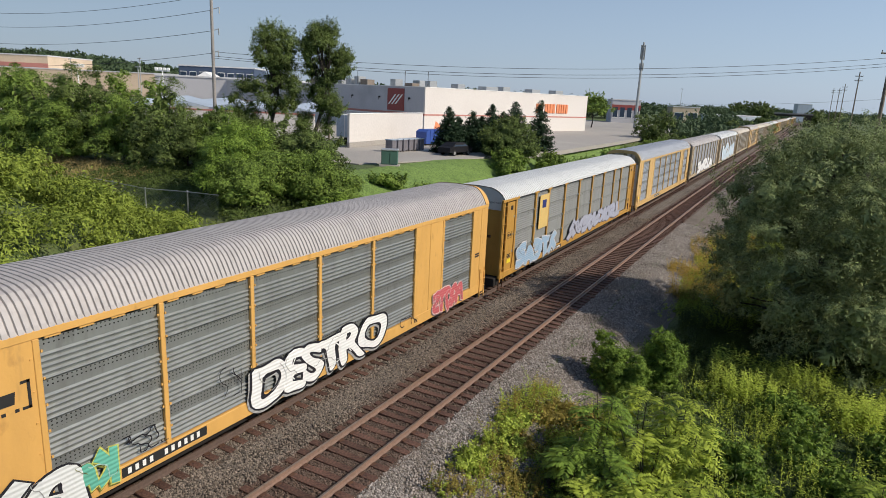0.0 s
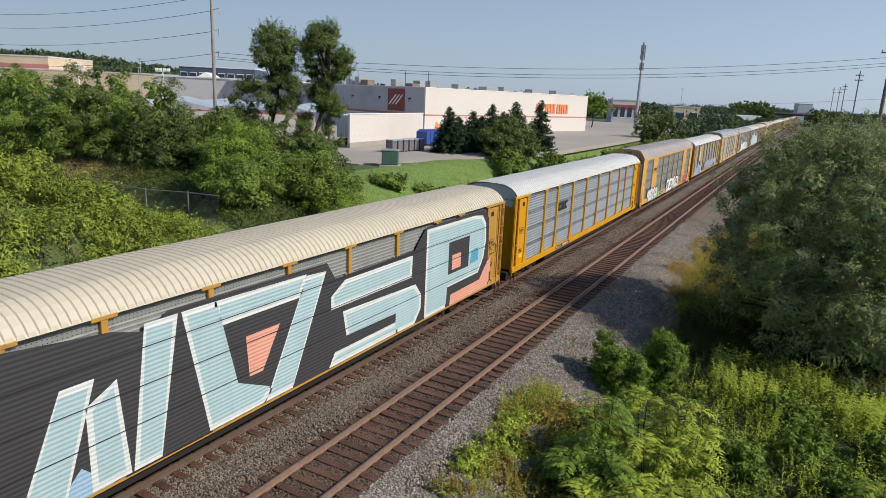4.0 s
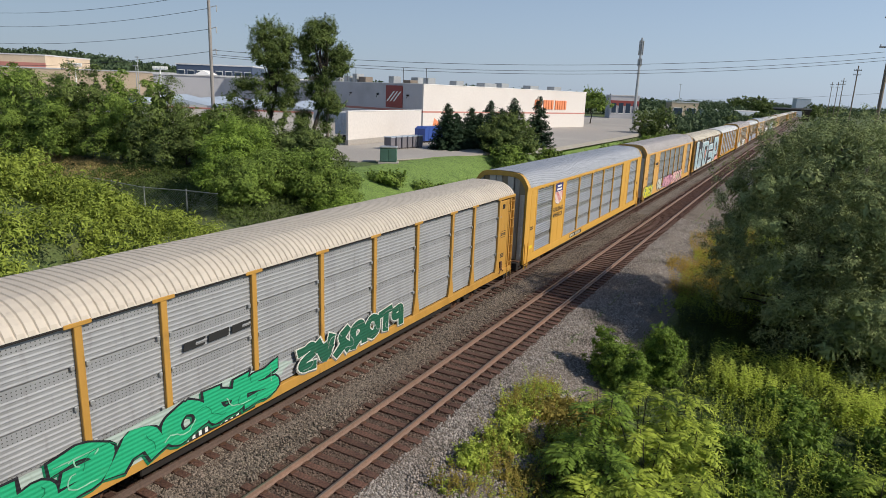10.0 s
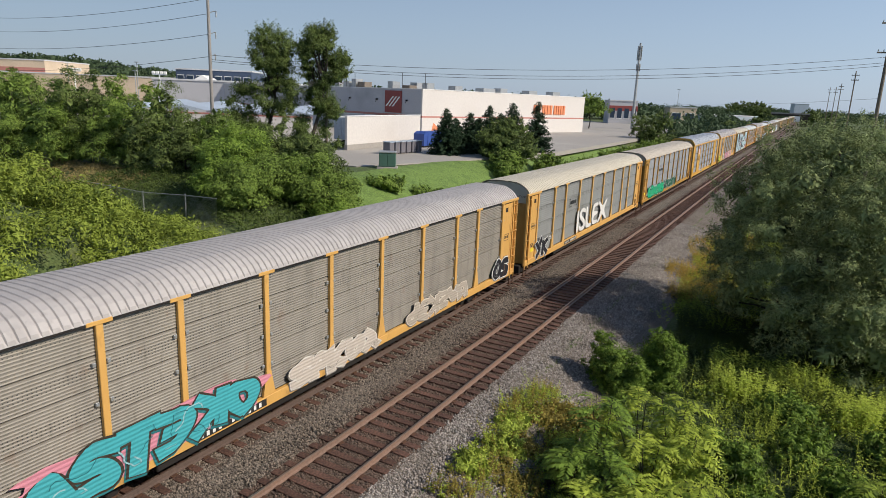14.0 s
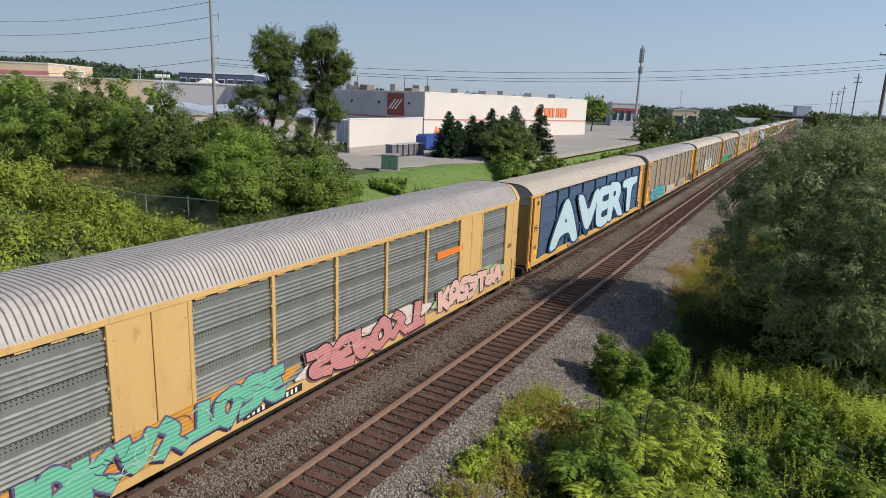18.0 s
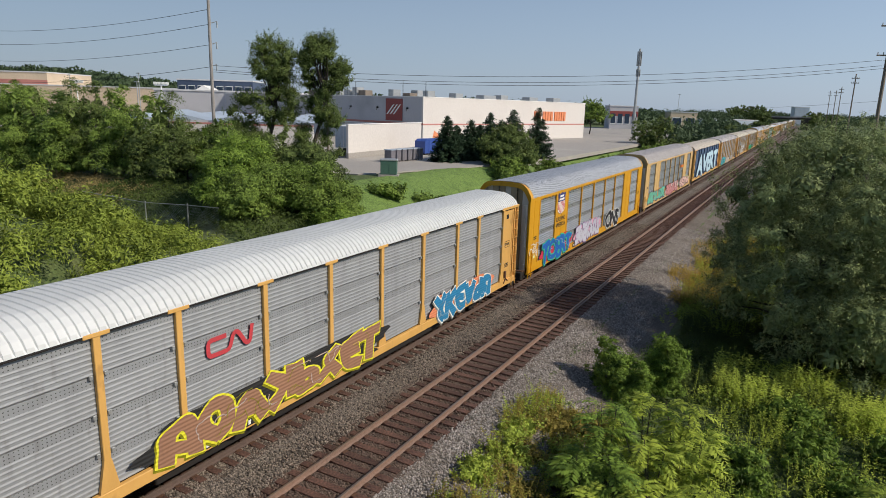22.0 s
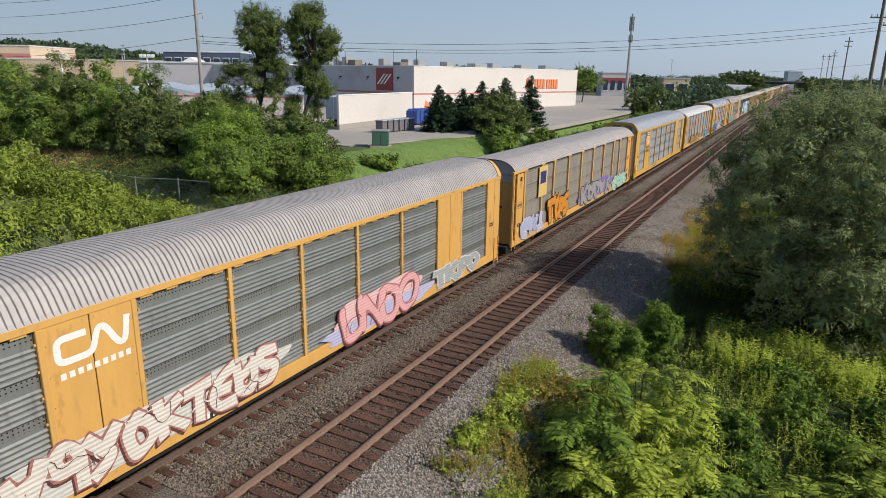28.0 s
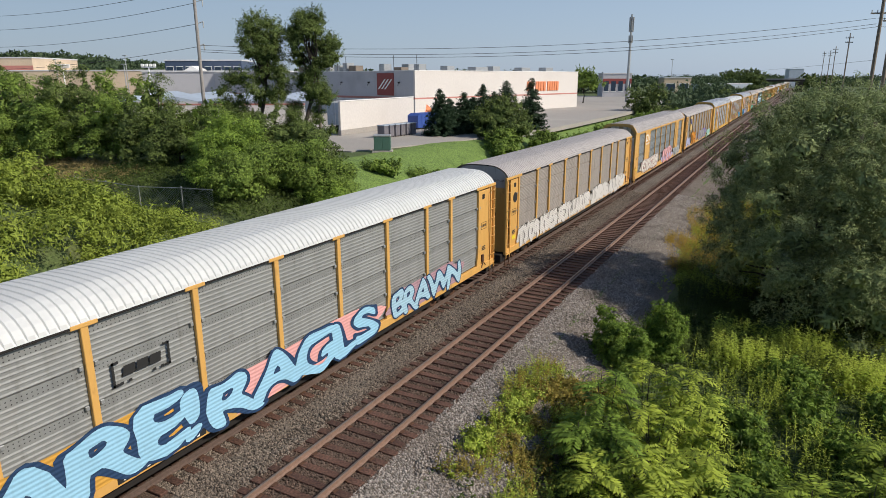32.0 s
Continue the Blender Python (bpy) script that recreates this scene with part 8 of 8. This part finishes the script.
band_emblem(C14, -8.05, 4.2, 1.6, 0.5, FX, M["white"], "white rail emblem band")
for i in range(9):
    part("lettering_bar", box(bmesh.new(), (FX, -8.85 + i * 0.185, 3.58), (FX + 0.004, -8.73 + i * 0.185, 3.72)), M["white"], C14)
tag_piece(C14, "UNDO", 2.88, 1.6, 4.9, 1.3, (0.66, 0.36, 0.36), (0.42, 0.16, 0.17), 91, back=(0.68, 0.44, 0.44), bold=0.7, rim=0.7, label="pink sketchy graffiti letters")
bm = bmesh.new()
patch(bm, outline_blob(random.Random(92), -0.53, 6.50, 0.95, 1.6, 10, 0.12), HALF_W + 0.04)
part("graffiti_cloud", bm, spray((0.42, 0.42, 0.6)), C14)
tag_piece(C14, "#4", 8.81, 1.4, 4.3, 0.8, (0.34, 0.36, 0.36), (0.62, 0.62, 0.6), 93, label="grey graffiti with white edges")
tag_piece(C14, "#9", -6.52, 1.6, 7.6, 1.1, (0.64, 0.6, 0.54), (0.36, 0.16, 0.14), 94, bold=0.5, back=(0.56, 0.56, 0.52), label="white and red graffiti letters")

for text, y0, y1, sd in (("#4", -4.4, -1.9, 101), ("#5", -1.8, 2.1, 102), ("#5", 2.5, 7.0, 103), ("#5", 7.1, 11.8, 104), ("#4", -10.6, -7.6, 105), ("#4", -7.4, -4.6, 106)):
    tag_piece(C15, text, 1.05 * (y0 + y1) / 2 - 0.85, 1.5, (y1 - y0) * 1.03, 1.0, (0.6, 0.58, 0.55), (0.03, 0.028, 0.026), sd, bold=1.6, rim=0.45, busy=False, back=(0.5, 0.48, 0.45), label="white bubble-letter graffiti with thin black outlines")
part("round_emblem", rod(bmesh.new(), (TX - 0.01, -12.35, 3.75), (TX + 0.002, -12.35, 3.75), 0.27, 18), M["black"], C15, "round black emblem")

bracket_emblem(C16, -5.89, 3.48, 1.5, 0.58, TX)
tag_piece(C16, "BRAWN", 7.13, 1.55, 5.4, 1.0, (0.34, 0.52, 0.63), (0.03, 0.06, 0.12), 111, back=(0.4, 0.25, 0.28), bold=0.9, rim=1.0, busy=False, label="light blue graffiti letters")
tag_piece(C16, "RAGLS", -0.43, 1.5, 7.4, 1.15, (0.3, 0.55, 0.72), (0.03, 0.06, 0.12), 112, back=(0.72, 0.36, 0.34), bold=1.0, rim=1.2, busy=False, label="sky blue bubble graffiti letters")
tag_piece(C16, "ARE!", -7.15, 1.75, 5.2, 1.3, (0.3, 0.55, 0.72), (0.03, 0.06, 0.12), 113, back=(0.6, 0.32, 0.06), bold=1.0, rim=1.2, busy=False, label="sky blue bubble graffiti letters")

# cars already ahead at the start
CM1 = [c for k, c in CARS if k == -1][0]
tag_piece(CM1, "#5", -8.5, 1.6, 6.0, 1.1, (0.3, 0.42, 0.55), (0.55, 0.55, 0.56), 121, label="blue and white graffiti letters")
tag_piece(CM1, "#9", 3.0, 1.7, 12.5, 1.0, (0.36, 0.38, 0.46), (0.3, 0.3, 0.36), 122, label="pale graffiti letters")
bm = bmesh.new()
box(bm, (HALF_W + 0.02, -8.6, 2.7), (HALF_W + 0.03, -7.2, 4.6))
panel = part("sign_panel", bm, M["sticker_pale"], CM1, "pale yellow panel with a blue emblem")
bm = bmesh.new()
box(bm, (HALF_W + 0.031, -8.2, 3.85), (HALF_W + 0.035, -7.6, 4.3))
part("emblem", bm, M["navy"], panel)
CM4 = [c for k, c in CARS if k == -4][0]
tag_piece(CM4, "#5", 0.0, 2.4, 18.0, 2.2, (0.5, 0.6, 0.68), WHT, 123, label="large pale graffiti letters")
CM3 = [c for k, c in CARS if k == -3][0]
tag_piece(CM3, "#5", 0.0, 1.9, 14.0, 1.4, WHT, (0.3, 0.3, 0.35), 124, label="white graffiti letters")


# ---- ties and fastenings ----
def ties():
    rng = random.Random(77)
    shapes = []
    for v in range(5):
        bm = bmesh.new()
        r = random.Random(v)
        box(bm, (-1.3 + r.uniform(-.05, .05), -0.115, -0.3), (1.3 + r.uniform(-.05, .05), 0.115, -0.152 + r.uniform(-.01, .006)), 0.012)
        me = bpy.data.meshes.new("tie")
        bm.to_mesh(me)
        bm.free()
        me.materials.append(M["tie"])
        shapes.append(me)
    for tr, n0, n1, singles in ((TRACK_NEAR, 12, 2000, 300), (TRACK_FAR, 10, 800, 160)):
        rest = []
        for i in range(n0, n1):
            y = i * 0.52 + rng.uniform(-0.03, 0.03)
            a = rng.uniform(-0.02, 0.02)
            if i - n0 < singles:
                ob = child("tie", rng.choice(shapes), tr)
                ob.location, ob.rotation_euler = (rng.uniform(-0.05, 0.05), y, 0), (0, 0, a)
            else:
                rest.append(y)
        v, f = [], []
        for y in rest:
            b = len(v)
            v += [(-1.3, y - .115, -.155), (1.3, y - .115, -.155), (1.3, y + .115, -.155), (-1.3, y + .115, -.155)]
            f.append((b, b + 1, b + 2, b + 3))
        tagged(child("far_ties", mesh_of("far_ties", v, f, M["tie"]), tr), kind="stuff")
        bm_v, bm_f = [], []
        for i in range(n0, n0 + singles):
            y = i * 0.52
            for s in (-0.7525, 0.7525):
                for x0, x1, h in ((s - 0.17, s - 0.08, -0.135), (s + 0.08, s + 0.17, -0.135)):
                    b = len(bm_v)
                    bm_v += [(x0, y - .09, -.17), (x1, y - .09, -.17), (x1, y + .09, -.17), (x0, y + .09, -.17), (x0, y - .09, h), (x1, y - .09, h), (x1, y + .09, h), (x0, y + .09, h)]
                    bm_f += [tuple(b + q for q in ff) for ff in ((4, 5, 6, 7), (0, 1, 5, 4), (1, 2, 6, 5), (2, 3, 7, 6), (3, 0, 4, 7))]
        tagged(child("tie_plates", mesh_of("tie_plates", bm_v, bm_f, M["iron"]), tr), kind="stuff")


ties()


# ---- movement ----
def gone(t):
    """Metres the train has rolled by t seconds; it slows a little."""
    return 14.74 * t - 0.012 * t * t


def motions():
    walk(YARD_CAR, [(t, pose(x, y, 2.8, 0, 0, a)) for t, x, y, a in (
        (0, -27.2, 69.4, -97), (0.5, -28.0, 67.8, -98), (1.5, -30.1, 64.1, -103), (2.5, -34.0, 59.4, -128), (3.0, -36.1, 57.1, -133),
        (4.2, -41.6, 52.9, -150), (5.5, -48.5, 51.6, -176), (6.5, -53.0, 51.9, -184), (8, -56.0, 52.2, -184), (32, -56.0, 52.2, -184))])
    for k, car in CARS:
        walk(car, [(t, pose(TRACK2, 27.8 - PITCH * k - PITCH / 2 + gone(t), 0)) for t in (0, 4, 8, 12, 16, 20, 24, 28, 32)])


motions()
